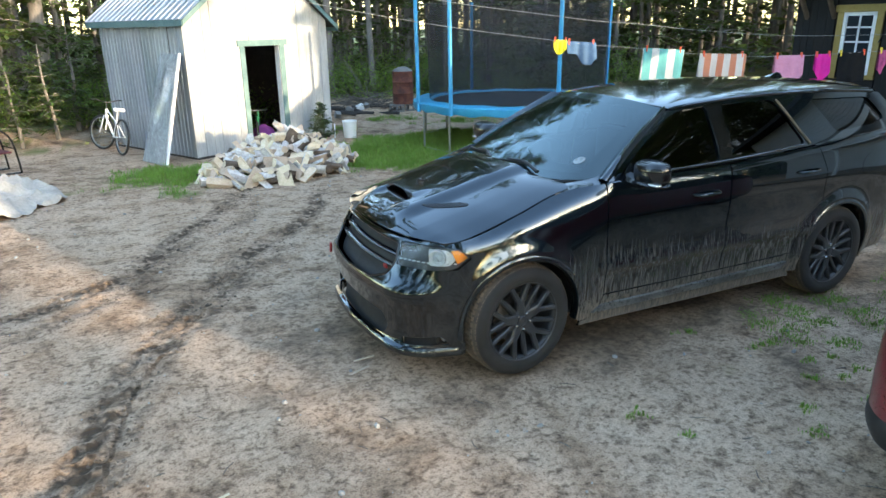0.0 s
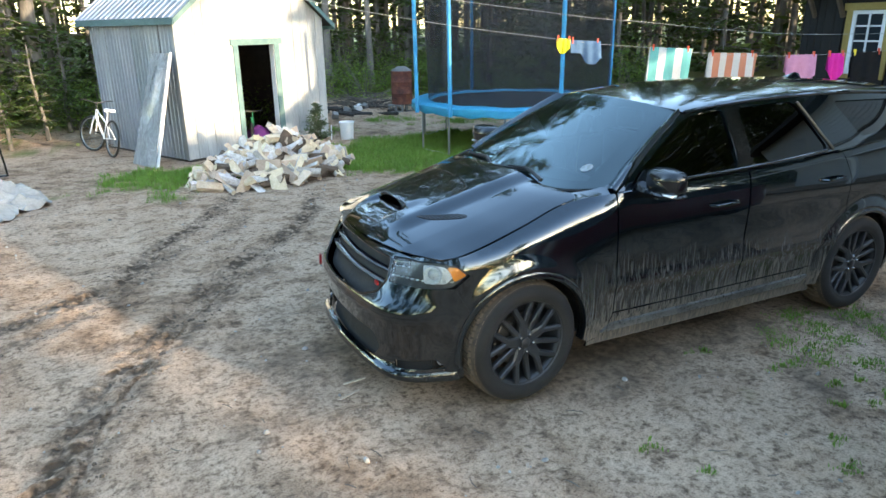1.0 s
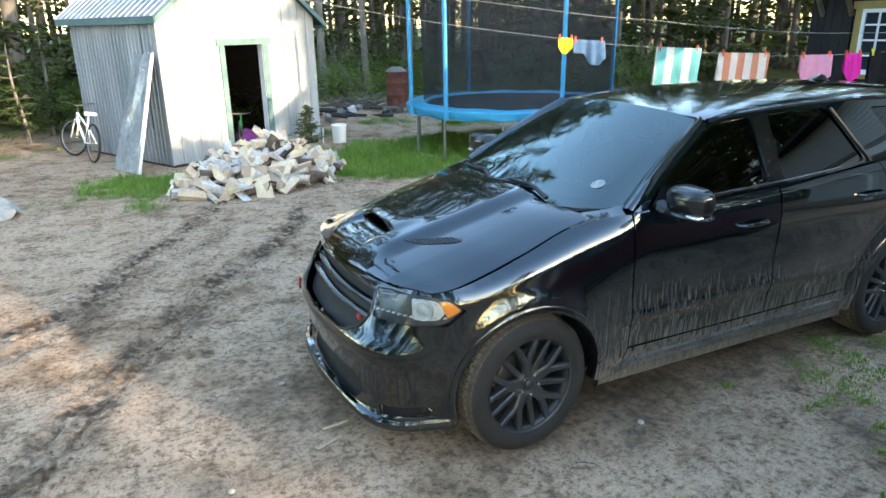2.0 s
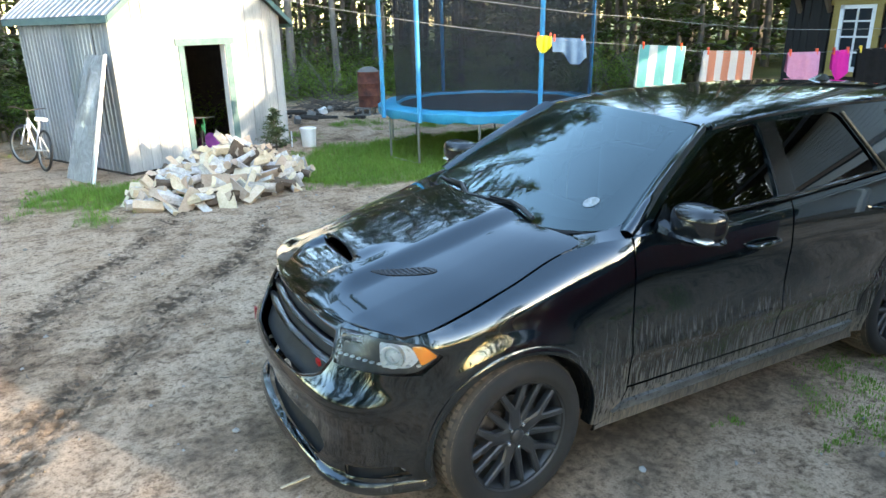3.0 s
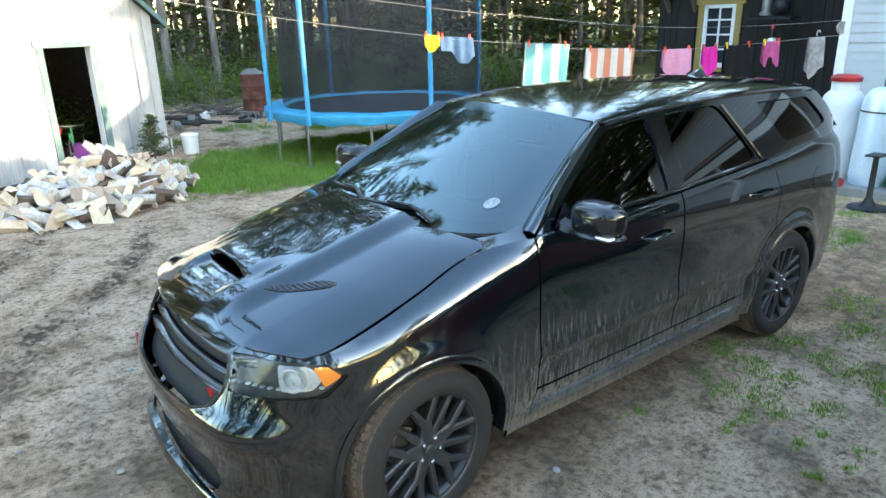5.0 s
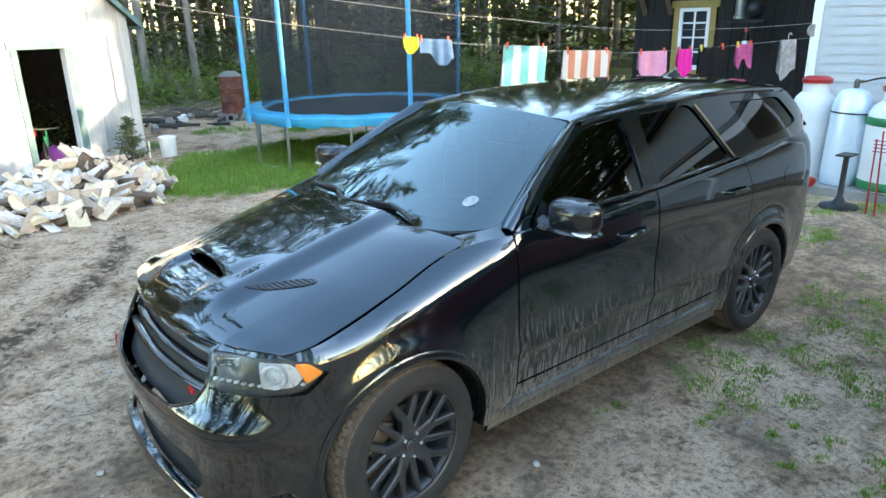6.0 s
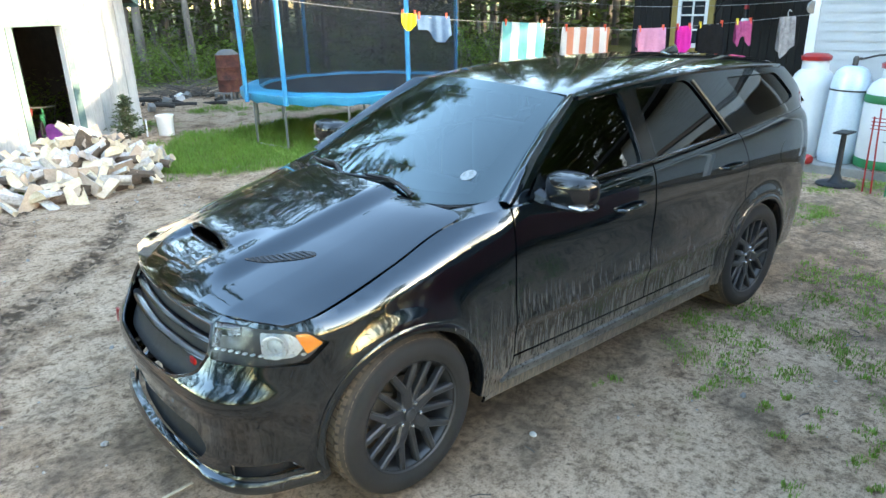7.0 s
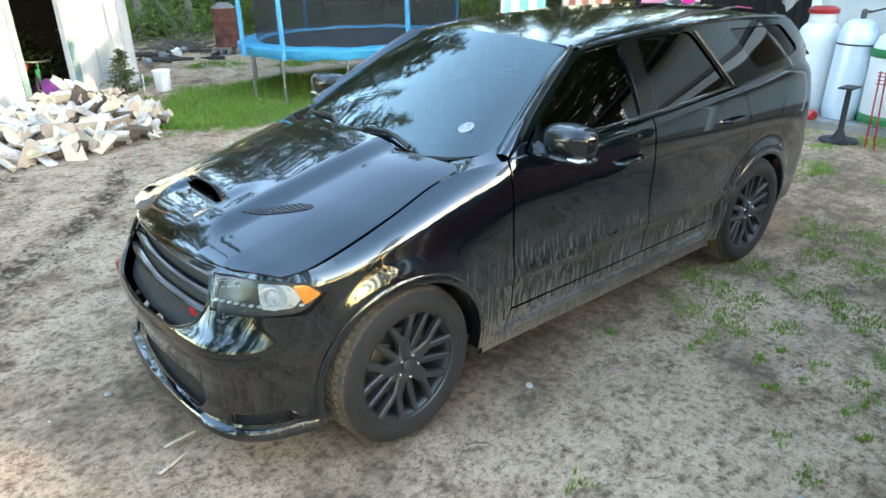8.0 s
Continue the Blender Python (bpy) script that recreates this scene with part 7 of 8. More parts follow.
def build_washing():
    bm = bmesh.new()
    tube(bm, line_pts, 0.0032, 5)
    single("washing_line", bm, M["rope"], "grey washing line across the yard", "line")
    bm = bmesh.new()
    tube(bm, [p + Vector((0, 0, 0.20 + 0.12 * smooth01(9.0, 5.0, p.x))) for p in line_pts], 0.0032, 5)
    single("washing_line", bm, M["rope"], "upper return strand of the washing line", "line")
    bm = bmesh.new()
    tube(bm, [(0, 0, -0.3), (0.02, 0, 2.2), (0, 0.02, 4.5)], [0.11, 0.10, 0.09], 10)
    single("post", bm, M["log_wood"], "round wooden post holding the line", "post", pose(-6.05, 8.57, 0))
    p = thing("pulley", "metal washing line pulley on the house corner", "pulley", pose(9.0, 2.40, 1.98))
    bm = bmesh.new()
    lathe(bm, [(0.02, -0.012), (0.075, -0.014), (0.085, -0.016), (0.078, 0.0), (0.085, 0.016), (0.075, 0.014), (0.02, 0.012)], 24, pose(0, 0, 0, 90, 0, -22))
    part("sheave", bm, M["galv"], p, smooth=True)
    bm = bmesh.new()
    tube(bm, [(0, 0, 0), (0.28, -0.05, 0.01)], 0.012, 6)
    part("bracket", bm, M["galv"], p)
    teal = cloth_mat("teal_striped_towel", ((0.449, 0.449, 0.435), (0.109, 0.32, 0.306)), 0.225, True)
    orange = cloth_mat("orange_striped_towel", ((0.408, 0.163, 0.102), (0.435, 0.415, 0.394)), 0.19, True)
    hang("beach_towel", "white and teal striped towel on the line", "towel", 4.58, 5.12, 0.52, 0.5, teal, -0.03)
    hang("beach_towel", "white and orange striped towel on the line", "towel", 5.36, 5.98, 0.52, 0.45, orange, -0.05)
    hang("cloth", "yellow cloth hanging on the line", "cloth", 3.44, 3.58, 0.20, 0.1, cloth_mat("yellow_cloth", ((0.422, 0.408, 0.0204), (0.51, 0.49, 0.0408))), 0, 0.02, lambda f: 0.55 + 0.45 * math.sin(math.pi * f))
    hang("shorts", "faded blue denim shorts on the line", "shorts", 3.62, 3.95, 0.30, 0.12, cloth_mat("denim", ((0.028, 0.065, 0.13), (0.085, 0.145, 0.24))), 0.1, 0.03, lambda f: 0.55 + 0.45 * smooth01(0.3, 0.6, f) * (1 - 0.6 * smooth01(0.8, 0.95, f)))
    hang("child_top", "pale pink child's top on the line", "clothes", 6.40, 6.78, 0.36, 0.3, cloth_mat("pale_pink_cotton", ((0.422, 0.17, 0.272), (0.503, 0.245, 0.34))), 0, 0.025, lambda f: 0.75 + 0.25 * math.sin(math.pi * f))
    hang("leggings", "bright magenta garment on the line", "clothes", 6.93, 7.14, 0.36, 0.3, cloth_mat("magenta_cotton", ((0.476, 0.0136, 0.204), (0.558, 0.034, 0.286))), 0.03, 0.02, lambda f: 0.7 + 0.3 * math.sin(math.pi * f))
    hang("black_top", "black garment on the line", "clothes", 7.26, 7.66, 0.42, 0.35, cloth_mat("black_cotton", ((0.00544, 0.00544, 0.00612), (0.0136, 0.0136, 0.015))), 0, 0.02, pins=("yellow", "red"))
    hang("child_top", "pink patterned child's top on the line", "clothes", 7.84, 8.04, 0.34, 0.3, cloth_mat("pink_pattern", ((0.17, 0.0204, 0.0816), (0.51, 0.122, 0.272))), 0, 0.02, lambda f: 0.8 + 0.2 * math.sin(9 * f), ("yellow", "red"))
    s = hang("shirt", "white floral shirt on a hanger", "clothes", 8.52, 8.74, 0.58, 0.5, cloth_mat("floral_cotton", ((0.0408, 0.034, 0.0408), (0.544, 0.517, 0.517))), 0.02, 0.03, lambda f: 0.85 + 0.15 * math.sin(5 * f), (None, None))
    bm = bmesh.new()
    tube(bm, curve([(0.14, 0, 0.02), (0.13, 0, 0.06), (0.16, 0, 0.10), (0.19, 0, 0.07)], 10), 0.004, 5)
    part("hanger", bm, M["white_paint"], s)


M["rope"] = mat("grey_cord", (0.155, 0.155, 0.1488), (0.279, 0.279, 0.2666), 0.7)
build_washing()


# ---- gas cylinders by the wing ----
M["tank_white"] = mat("white_tank_enamel", (0.54, 0.549, 0.558), (0.648, 0.657, 0.657), 0.35, bump=0.03, scale=3)
M["tank_green"] = mat("green_enamel", (0.0062, 0.124, 0.0434), (0.0124, 0.1736, 0.062), 0.4, bump=0.03)
M["grey_bars"] = mat("grey_print", (0.20, 0.21, 0.22), (0.30, 0.31, 0.32), 0.6, bump=0)


def quilt_material():
    m, n, l, p = nodes_of("pale_blue_foil_wrap")
    v = coords(n, l, (1, 1, 1))
    w1, w2 = n.new("ShaderNodeTexVoronoi"), n.new("ShaderNodeTexNoise")
    w1.inputs["Scale"].default_value = 40.0
    l.new(v, w1.inputs["Vector"])
    l.new(ramp(n, l, w1.outputs["Distance"], [(0.0, (0.50, 0.60, 0.69)), (0.6, (0.57, 0.67, 0.75))]), p.inputs["Base Color"])
    p.inputs["Metallic"].default_value = 0.25
    p.inputs["Roughness"].default_value = 0.3
    bump_n(n, l, p, w1.outputs["Distance"], 0.08, 0.002)
    return m


M["quilt"] = quilt_material()


def cylinder_tank(name, label, x, y, r, h, shell, collar, lean=0.0):
    t = thing(name, label, "gas cylinder", pose(x, y, 0.10, 0, 0, 0) @ pose(0, 0, 0, lean, lean, 0))
    bm = bmesh.new()
    lathe(bm, [(r * 0.92, 0.0), (r * 0.94, 0.05), (r * 0.97, 0.07), (r, 0.12), (r, h - 0.24), (r * 0.97, h - 0.16), (r * 0.86, h - 0.08), (r * 0.66, h - 0.025), (r * 0.40, h), (0.0, h + 0.01)], 40, caps=False)
    part("shell", bm, shell, t, smooth=True)
    bm = bmesh.new()
    lathe(bm, [(0.03, h), (0.035, h + 0.09), (0.02, h + 0.12), (0.0, h + 0.12)], 14, caps=False)
    tube(bm, [(0, 0, h + 0.08), (0.08, -0.03, h + 0.09)], 0.018, 6)
    part("valve", bm, M["dull_metal"], t)
    if collar is not None:
        bm = bmesh.new()
        lathe(bm, [(r * 0.62, h - 0.03), (r * 0.60, h + 0.10), (r * 0.68, h + 0.10), (r * 0.70, h + 0.15), (r * 0.5, h + 0.185), (0.0, h + 0.19)], 30, caps=False)
        for f in bm.faces:
            f.material_index = 1 if f.calc_center_median().z > h + 0.095 else 0
        part("collar", bm, [M["tank_white"], collar], t, "protective collar and lid", smooth=40)
    return t


def build_tanks():
    bm = bmesh.new()
    box(bm, (-0.75, -2.6, -0.15), (0.75, 0.9, 0.10), bevel=0.015)
    single("plinth", bm, M["concrete"], "low pale concrete slab under the cylinders", "slab", pose(8.28, 1.45, 0, 0, 0, 10), kind="structure")
    cylinder_tank("gas_cylinder", "large white gas cylinder with a red lid", 8.10, 1.86, 0.265, 1.14, M["tank_white"], M["red"])
    t = cylinder_tank("gas_cylinder", "gas cylinder wrapped in pale blue foil", 7.92, 1.36, 0.222, 1.20, M["quilt"], None, 1.5)
    bm = bmesh.new()
    lathe(bm, [(0.224, 0.90), (0.228, 0.90), (0.228, 0.92), (0.224, 0.92)], 40, caps=False)
    part("strap", bm, M["trim_black"], t, "black strap")
    bm = bmesh.new()
    tube(bm, curve([(0.05, -0.03, 1.28), (0.25, -0.25, 1.34), (0.30, -0.45, 1.2), (0.2, -0.5, 1.0)], 14), 0.012, 6)
    part("hose", bm, M["trim_black"], t)
    t = cylinder_tank("gas_cylinder", "white gas cylinder with green bands", 7.98, 0.78, 0.36, 1.10, M["tank_white"], M["red"])
    for z0, z1 in ((0.02, 0.13), (0.80, 0.90)):
        bm = bmesh.new()
        lathe(bm, [(0.362, z0), (0.366, z0 + 0.005), (0.366, z1 - 0.005), (0.362, z1)], 40, caps=False)
        part("band", bm, M["tank_green"], t, "green painted band", smooth=True)
    for k, (z, a, w) in enumerate(((0.70, 196, 0.10), (0.66, 190, 0.06), (0.52, 200, 0.05), (0.36, 194, 0.12))):
        bm = bmesh.new()
        rows = [[bm.verts.new((0.3635 * math.cos(radians(a) + q * w / 0.36), 0.3635 * math.sin(radians(a) + q * w / 0.36), z + dz)) for q in (-0.5, -0.25, 0, 0.25, 0.5)] for dz in (0, 0.018 if k != 2 else 0.035)]
        for i in range(4):
            bm.faces.new((rows[0][i], rows[0][i + 1], rows[1][i + 1], rows[1][i]))
        part("print_bar", bm, M["grey_bars"], t)
    c = thing("fire_extinguisher", "small red cylinder with a white ring lying by the cylinders", "cylinder", pose(7.52, 1.60, 0.165, 0, 90, 60))
    bm = bmesh.new()
    lathe(bm, [(0.0, -0.15), (0.05, -0.145), (0.065, -0.12), (0.065, 0.11), (0.05, 0.14), (0.02, 0.15), (0.02, 0.18), (0.0, 0.18)], 22, caps=False)
    part("shell", bm, M["red"], c, smooth=True)
    bm = bmesh.new()
    lathe(bm, [(0.066, -0.02), (0.067, -0.02), (0.067, 0.03), (0.066, 0.03)], 22, caps=False)
    part("ring", bm, M["white_paint"], c)
    s = thing("iron_stand", "black iron stand with a round base", "stand", pose(7.10, 1.0, ground_z(7.1, 1.0)))
    bm = bmesh.new()
    lathe(bm, [(0.0, 0.032), (0.20, 0.028), (0.215, 0.018), (0.215, 0.0), (0.0, 0.0)], 30, caps=False)
    part("base", bm, M["iron"], s, smooth=True)
    bm = bmesh.new()
    lathe(bm, [(0.10, 0.028), (0.07, 0.06), (0.045, 0.12), (0.034, 0.14), (0.030, 0.62), (0.0, 0.62)], 12, caps=False)
    part("post", bm, M["iron"], s, smooth=True)
    bm = bmesh.new()
    box(bm, (-0.13, -0.08, 0.62), (0.13, 0.08, 0.64), bevel=0.004)
    part("top_plate", bm, M["iron"], s)
    for k, (x, y, m) in enumerate(((6.95, 0.56, "red"), (6.98, 0.66, "red"), (6.9, 0.40, "tank_green"), (6.82, 0.30, "red"))):
        bm = bmesh.new()
        tube(bm, [(0, 0, -0.1), (0.0, 0.01, 0.5), (0.02, 0.02, 0.95 - 0.1 * k)], 0.009, 6)
        single("garden_stake", bm, M[m], "thin painted garden stake in the soil", "stake", pose(x, y, 0, 3 * k - 4, 4 - 2 * k, 0), "garden stakes")
    r = thing("wire_rack", "small red wire rack on the stakes", "rack", pose(6.97, 0.60, 0.72))
    for k in range(4):
        bm = bmesh.new()
        tube(bm, [(0.0, -0.10, 0.04 * k), (0.0, 0.10, 0.04 * k)], 0.006, 5)
        part("wire", bm, M["red"], r)


M["iron"] = mat("black_cast_iron", (0.0074, 0.0081, 0.0099), (0.0248, 0.026, 0.0285), 0.5, 0.5)
build_tanks()


def build_wall_fittings():
    """Flue and shelf on the cabin wall."""
    f = thing("flue_pipe", "galvanised flue pipe on the dark cabin wall", "pipe", pose(13.0, 5.55, 0))
    bm = bmesh.new()
    lathe(bm, [(0.10, 2.16), (0.13, 2.16), (0.13, 2.22), (0.10, 2.24), (0.10, 3.3)], 20, Matrix.Translation((-0.16, 0, 0)), caps=False)
    part("pipe", bm, M["galv"], f, smooth=True)
    bm = bmesh.new()
    box(bm, (-0.36, -0.62, 2.08), (0.0, 0.30, 2.12), bevel=0.006)
    part("shelf", bm, M["iron"], f, "black metal shelf")
    bm = bmesh.new()
    bmesh.ops.create_uvsphere(bm, u_segments=18, v_segments=12, radius=0.17, matrix=Matrix.Translation((-0.2, -0.34, 2.32)))
    part("round_pot", bm, M["iron"], f, "black round pot", smooth=True)
    bm = bmesh.new()
    tube(bm, [(-0.3, 0.25, 2.1), (0.0, 0.62, 1.78)], 0.018, 6)
    part("brace", bm, M["iron"], f)
    h = thing("bird_feeder", "small black and white hanging feeder with red top", "feeder", pose(12.72, 5.30, 1.62))
    for z0, z1, r0, m in ((0.28, 0.36, 0.05, "red"), (0.1, 0.28, 0.06, "iron"), (0.02, 0.1, 0.09, "white_paint")):
        bm = bmesh.new()
        lathe(bm, [(0.0, z0), (r0, z0), (r0 * 0.8, z1), (0.0, z1)], 16, caps=False)
        part("section", bm, M[m], h, smooth=40)
    bm = bmesh.new()
    tube(bm, [(0, 0, 0.36), (0, 0, 0.46)], 0.006, 5)
    part("hook", bm, M["iron"], h)


build_wall_fittings()


# ---- left side: tarpaulin and folding chair ----
def build_tarp():
    rnd = random.Random(6)
    n = 70
    bm = bmesh.new()
    G = []
    for j in range(n):
        row = []
        for i in range(n):
            u, v = i / (n - 1) * 2 - 1, j / (n - 1) * 2 - 1
            r = max(abs(u), abs(v))
            a, b = u * math.sqrt(1 - v * v / 2), v * math.sqrt(1 - u * u / 2)
            wavy = 1 + 0.16 * noise.noise(Vector((a * 2.2, b * 2.2, 5))) + 0.06 * math.sin(7 * math.atan2(b, a)) * r
            ridge = 1 - abs(noise.noise(Vector((a * 2.6, b * 2.6, 2)))) * 2.4
            small = 1 - abs(noise.noise(Vector((a * 6.5 + b * 2, b * 5.0, 4)))) * 2.4
            h = 0.30 * max(0, 1 - r) ** 0.7 + (0.17 * max(0, ridge) ** 2 + 0.09 * max(0, small) ** 2) * (1 - 0.65 * r) + 0.012
            row.append(bm.verts.new((a * 1.2 * wavy, b * 1.0 * wavy, h)))
        G.append(row)
    for j in range(n - 1):
        for i in range(n - 1):
            bm.faces.new((G[j][i], G[j][i + 1], G[j + 1][i + 1], G[j + 1][i]))
    single("tarpaulin", bm, M["tarp"], "crumpled grey tarpaulin heaped on the ground", "tarpaulin", pose(-4.15, 7.3, 0.0, 0, 0, -20), smooth=35)
    c = thing("folding_chair", "black tubular folding chair with dark red cloth", "chair", pose(-4.12, 9.62, 0.0, 0, 0, 25))
    for s in (-0.27, 0.27):
        bm = bmesh.new()
        tube(bm, curve([(0.38, s, 0.02), (0.36, s, 0.30), (0.30, s, 0.62), (0.10, s, 0.78), (-0.12, s, 0.80), (-0.2, s, 0.78)], 18), 0.017, 7)
        part("arm_tube", bm, M["gloss_black"], c, smooth=True)
        bm = bmesh.new()
        tube(bm, [(0.36, s, 0.03), (-0.30, s, 0.05)], 0.016, 7)
        part("foot_tube", bm, M["gloss_black"], c)
        bm = bmesh.new()
        tube(bm, [(-0.28, s, 0.05), (-0.24, s, 0.45), (-0.36, s, 0.98)], 0.016, 7)
        part("back_tube", bm, M["gloss_black"], c)
    bm = bmesh.new()
    tube(bm, [(0.36, -0.27, 0.42), (0.36, 0.27, 0.42)], 0.014, 7)
    part("cross_bar", bm, M["gloss_black"], c)
    for nm, lo, hi in (("seat", (-0.22, -0.255, 0.36), (0.30, 0.255, 0.385)), ("backrest", (-0.33, -0.255, 0.45), (-0.30, 0.255, 0.95))):
        bm = bmesh.new()
        box(bm, lo, hi, bevel=0.01)
        part(nm, bm, M["maroon_cloth"], c)


M["tarp"] = mat("grey_tarp", (0.20, 0.188, 0.165), (0.42, 0.40, 0.36), 0.45, scale=4, fine=30, bump=0.3)
M["maroon_cloth"] = mat("dark_red_cloth", (0.0434, 0.005, 0.0087), (0.0868, 0.0124, 0.0174), 0.85)
build_tarp()


# ---- the dark red car at the edge of the yard ----
def build_red_car():
    c = thing("car", "dark red hatchback with red and white bumper lamps", "car", pose(*RED_AT))
    W, L = 0.86, 4.1
    outline = curve([(0.10, 0, 0), (0.02, -0.45, 0), (0.06, -0.68, 0), (0.28, -0.84, 0), (0.8, -W, 0), (2.4, -W, 0), (3.6, -0.82, 0), (4.0, -0.6, 0), (4.1, 0, 0)], 60)

    def shell(z0, z1, inset, nm, material, n=7, bulge=0.03):
        for s in (1, -1):
            bm = bmesh.new()
            rows = []
            for k in range(n + 1):
                f = k / n
                z = z0 + (z1 - z0) * f
                d = inset(f)
                row = []
                for p in outline:
                    e = Vector((p.x - L / 2, p.y, 0))
                    q = e * (1 - d / max(0.3, e.length))
                    row.append(bm.verts.new((q.x + L / 2, q.y * s, z)))
                rows.append(row)
            for a, b in zip(rows, rows[1:]):
                for j in range(len(outline) - 1):
                    bm.faces.new((a[j], a[j + 1], b[j + 1], b[j]))
            part(nm, bm, material, c, smooth=60)
    shell(0.24, 0.40, lambda f: 0.05 * (1 - f) ** 2 + 0.02 * f ** 3, "bumper", M["trim_black"])
    shell(0.40, 1.02, lambda f: 0.02 - 0.01 * math.sin(3 * f) + 0.04 * f ** 2, "body", M["maroon"])
    shell(1.02, 1.50, lambda f: 0.07 + 0.33 * f, "cabin", M["privacy_solid"])
    bm = bmesh.new()
    rows = [[bm.verts.new((x, y, 1.49 + 0.05 * (1 - (y / 0.62) ** 2) - 0.02 * abs(x - 2.0))) for y in (-0.6, -0.3, 0, 0.3, 0.6)] for x in (0.45, 1.2, 2.0, 2.8, 3.6)]
    for a, b in zip(rows, rows[1:]):
        for j in range(4):
            bm.faces.new((a[j], a[j + 1], b[j + 1], b[j]))
    part("roof", bm, M["maroon"], c, smooth=True)
    for s in (1, -1):
        bm = bmesh.new()
        bmesh.ops.create_uvsphere(bm, u_segments=20, v_segments=12, radius=1.0, matrix=Matrix.Translation((0.125, -0.655 * s, 0.47)) @ pose(0, 0, 0, 0, 0, 42 * s) @ Matrix.Diagonal((0.035, 0.10, 0.085, 1)))
        for f in bm.faces:
            f.material_index = 0 if f.calc_center_median().z > 0.475 else 1
        part("bumper_lamp", bm, [M["red"], M["lamp_white"]], c, "red and white bumper lamp", smooth=True)
    for x in (0.75, 3.3):
        for s in (1, -1):
            o = new("wheel", WHEEL[0][1])
            o.parent = c
            o.matrix_local = Matrix.Translation((x, -0.80 * s, 0.32)) @ pose(0, 0, 0, 90 * s, 0, 0) @ Matrix.Scale(0.82, 4)
            for item in WHEEL[1:2]:
                q = new(item[0], item[1])
                q.parent = o
            hubcap = new("hub", WHEEL[13][1])
            hubcap.parent = o
    bm = bmesh.new()
    box(bm, (0.3, -0.7, 0.25), (3.8, 0.7, 0.6))
    part("underbody", bm, M["trim_black"], c)


RED_AT = (0.74, -2.34, 0.0, 0, 0, -10)
M["maroon"] = mat("dark_red_paint", (0.10, 0.006, 0.010), (0.15, 0.010, 0.016), 0.3, bump=0, coat=0.9)
M["privacy_solid"] = mat("dark_car_glass", (0.01, 0.011, 0.012), (0.02, 0.021, 0.022), 0.08, bump=0)
build_red_car()


# ---- inside the shed, seen through the doorway ----
def build_shed_clutter():
    for k, (x, y, z, m, lab) in enumerate(((1.72, 1.05, 0.62, "stored_red", "dark red plastic item stored in the shed"), (1.90, 0.55, 0.30, "stored_purple", "purple bag stored in the shed"))):
        bm = bmesh.new()
        bmesh.ops.create_icosphere(bm, subdivisions=3, radius=0.22)
        for v in bm.verts:
            v.co *= 1 + 0.25 * noise.noise(v.co * 6 + Vector((k, 0, 0)))
            v.co.z *= 0.8
        ob = single("stored_bag", bm, M[m], lab, "bag", SHED @ pose(x, y, 0.20 + (0.42 if k == 0 else 0)), smooth=True)
    b = thing("stored_bicycle", "dark green child's bicycle inside the shed", "bicycle", SHED @ pose(1.55, 0.28, 0.03, 0, 0, 50))
    for x in (0, 0.62):
        bm = bmesh.new()
        tube(bm, [(x + 0.22 * math.cos(a), 0, 0.24 + 0.22 * math.sin(a)) for a in (2 * math.pi * k / 28 for k in range(28))], 0.018, 6, close=True)
        part("wheel", bm, M["trim_black"], b, smooth=True)
    bm = bmesh.new()
    for p, q in (((0, 0, 0.24), (0.28, 0, 0.2)), ((0.28, 0, 0.2), (0.54, 0, 0.52)), ((0.15, 0, 0.5), (0.54, 0, 0.5)), ((0.28, 0, 0.2), (0.12, 0, 0.55)), ((0.62, 0, 0.24), (0.53, 0, 0.62))):
        tube(bm, [p, q], 0.016, 6)
    part("frame", bm, M["stored_green"], b)
    bm = bmesh.new()
    tube(bm, [(0.5, -0.2, 0.64), (0.53, 0, 0.62), (0.5, 0.2, 0.64)], 0.012, 6)
    part("handlebar", bm, M["galv"], b)


M["stored_red"] = mat("dull_red_plastic", (0.10, 0.012, 0.012), (0.18, 0.025, 0.02), 0.5)
M["stored_purple"] = mat("purple_cloth", (0.14, 0.02, 0.14), (0.26, 0.05, 0.24), 0.8)
M["stored_green"] = mat("green_bicycle_paint", (0.01, 0.09, 0.045), (0.02, 0.15, 0.075), 0.4)
build_shed_clutter()

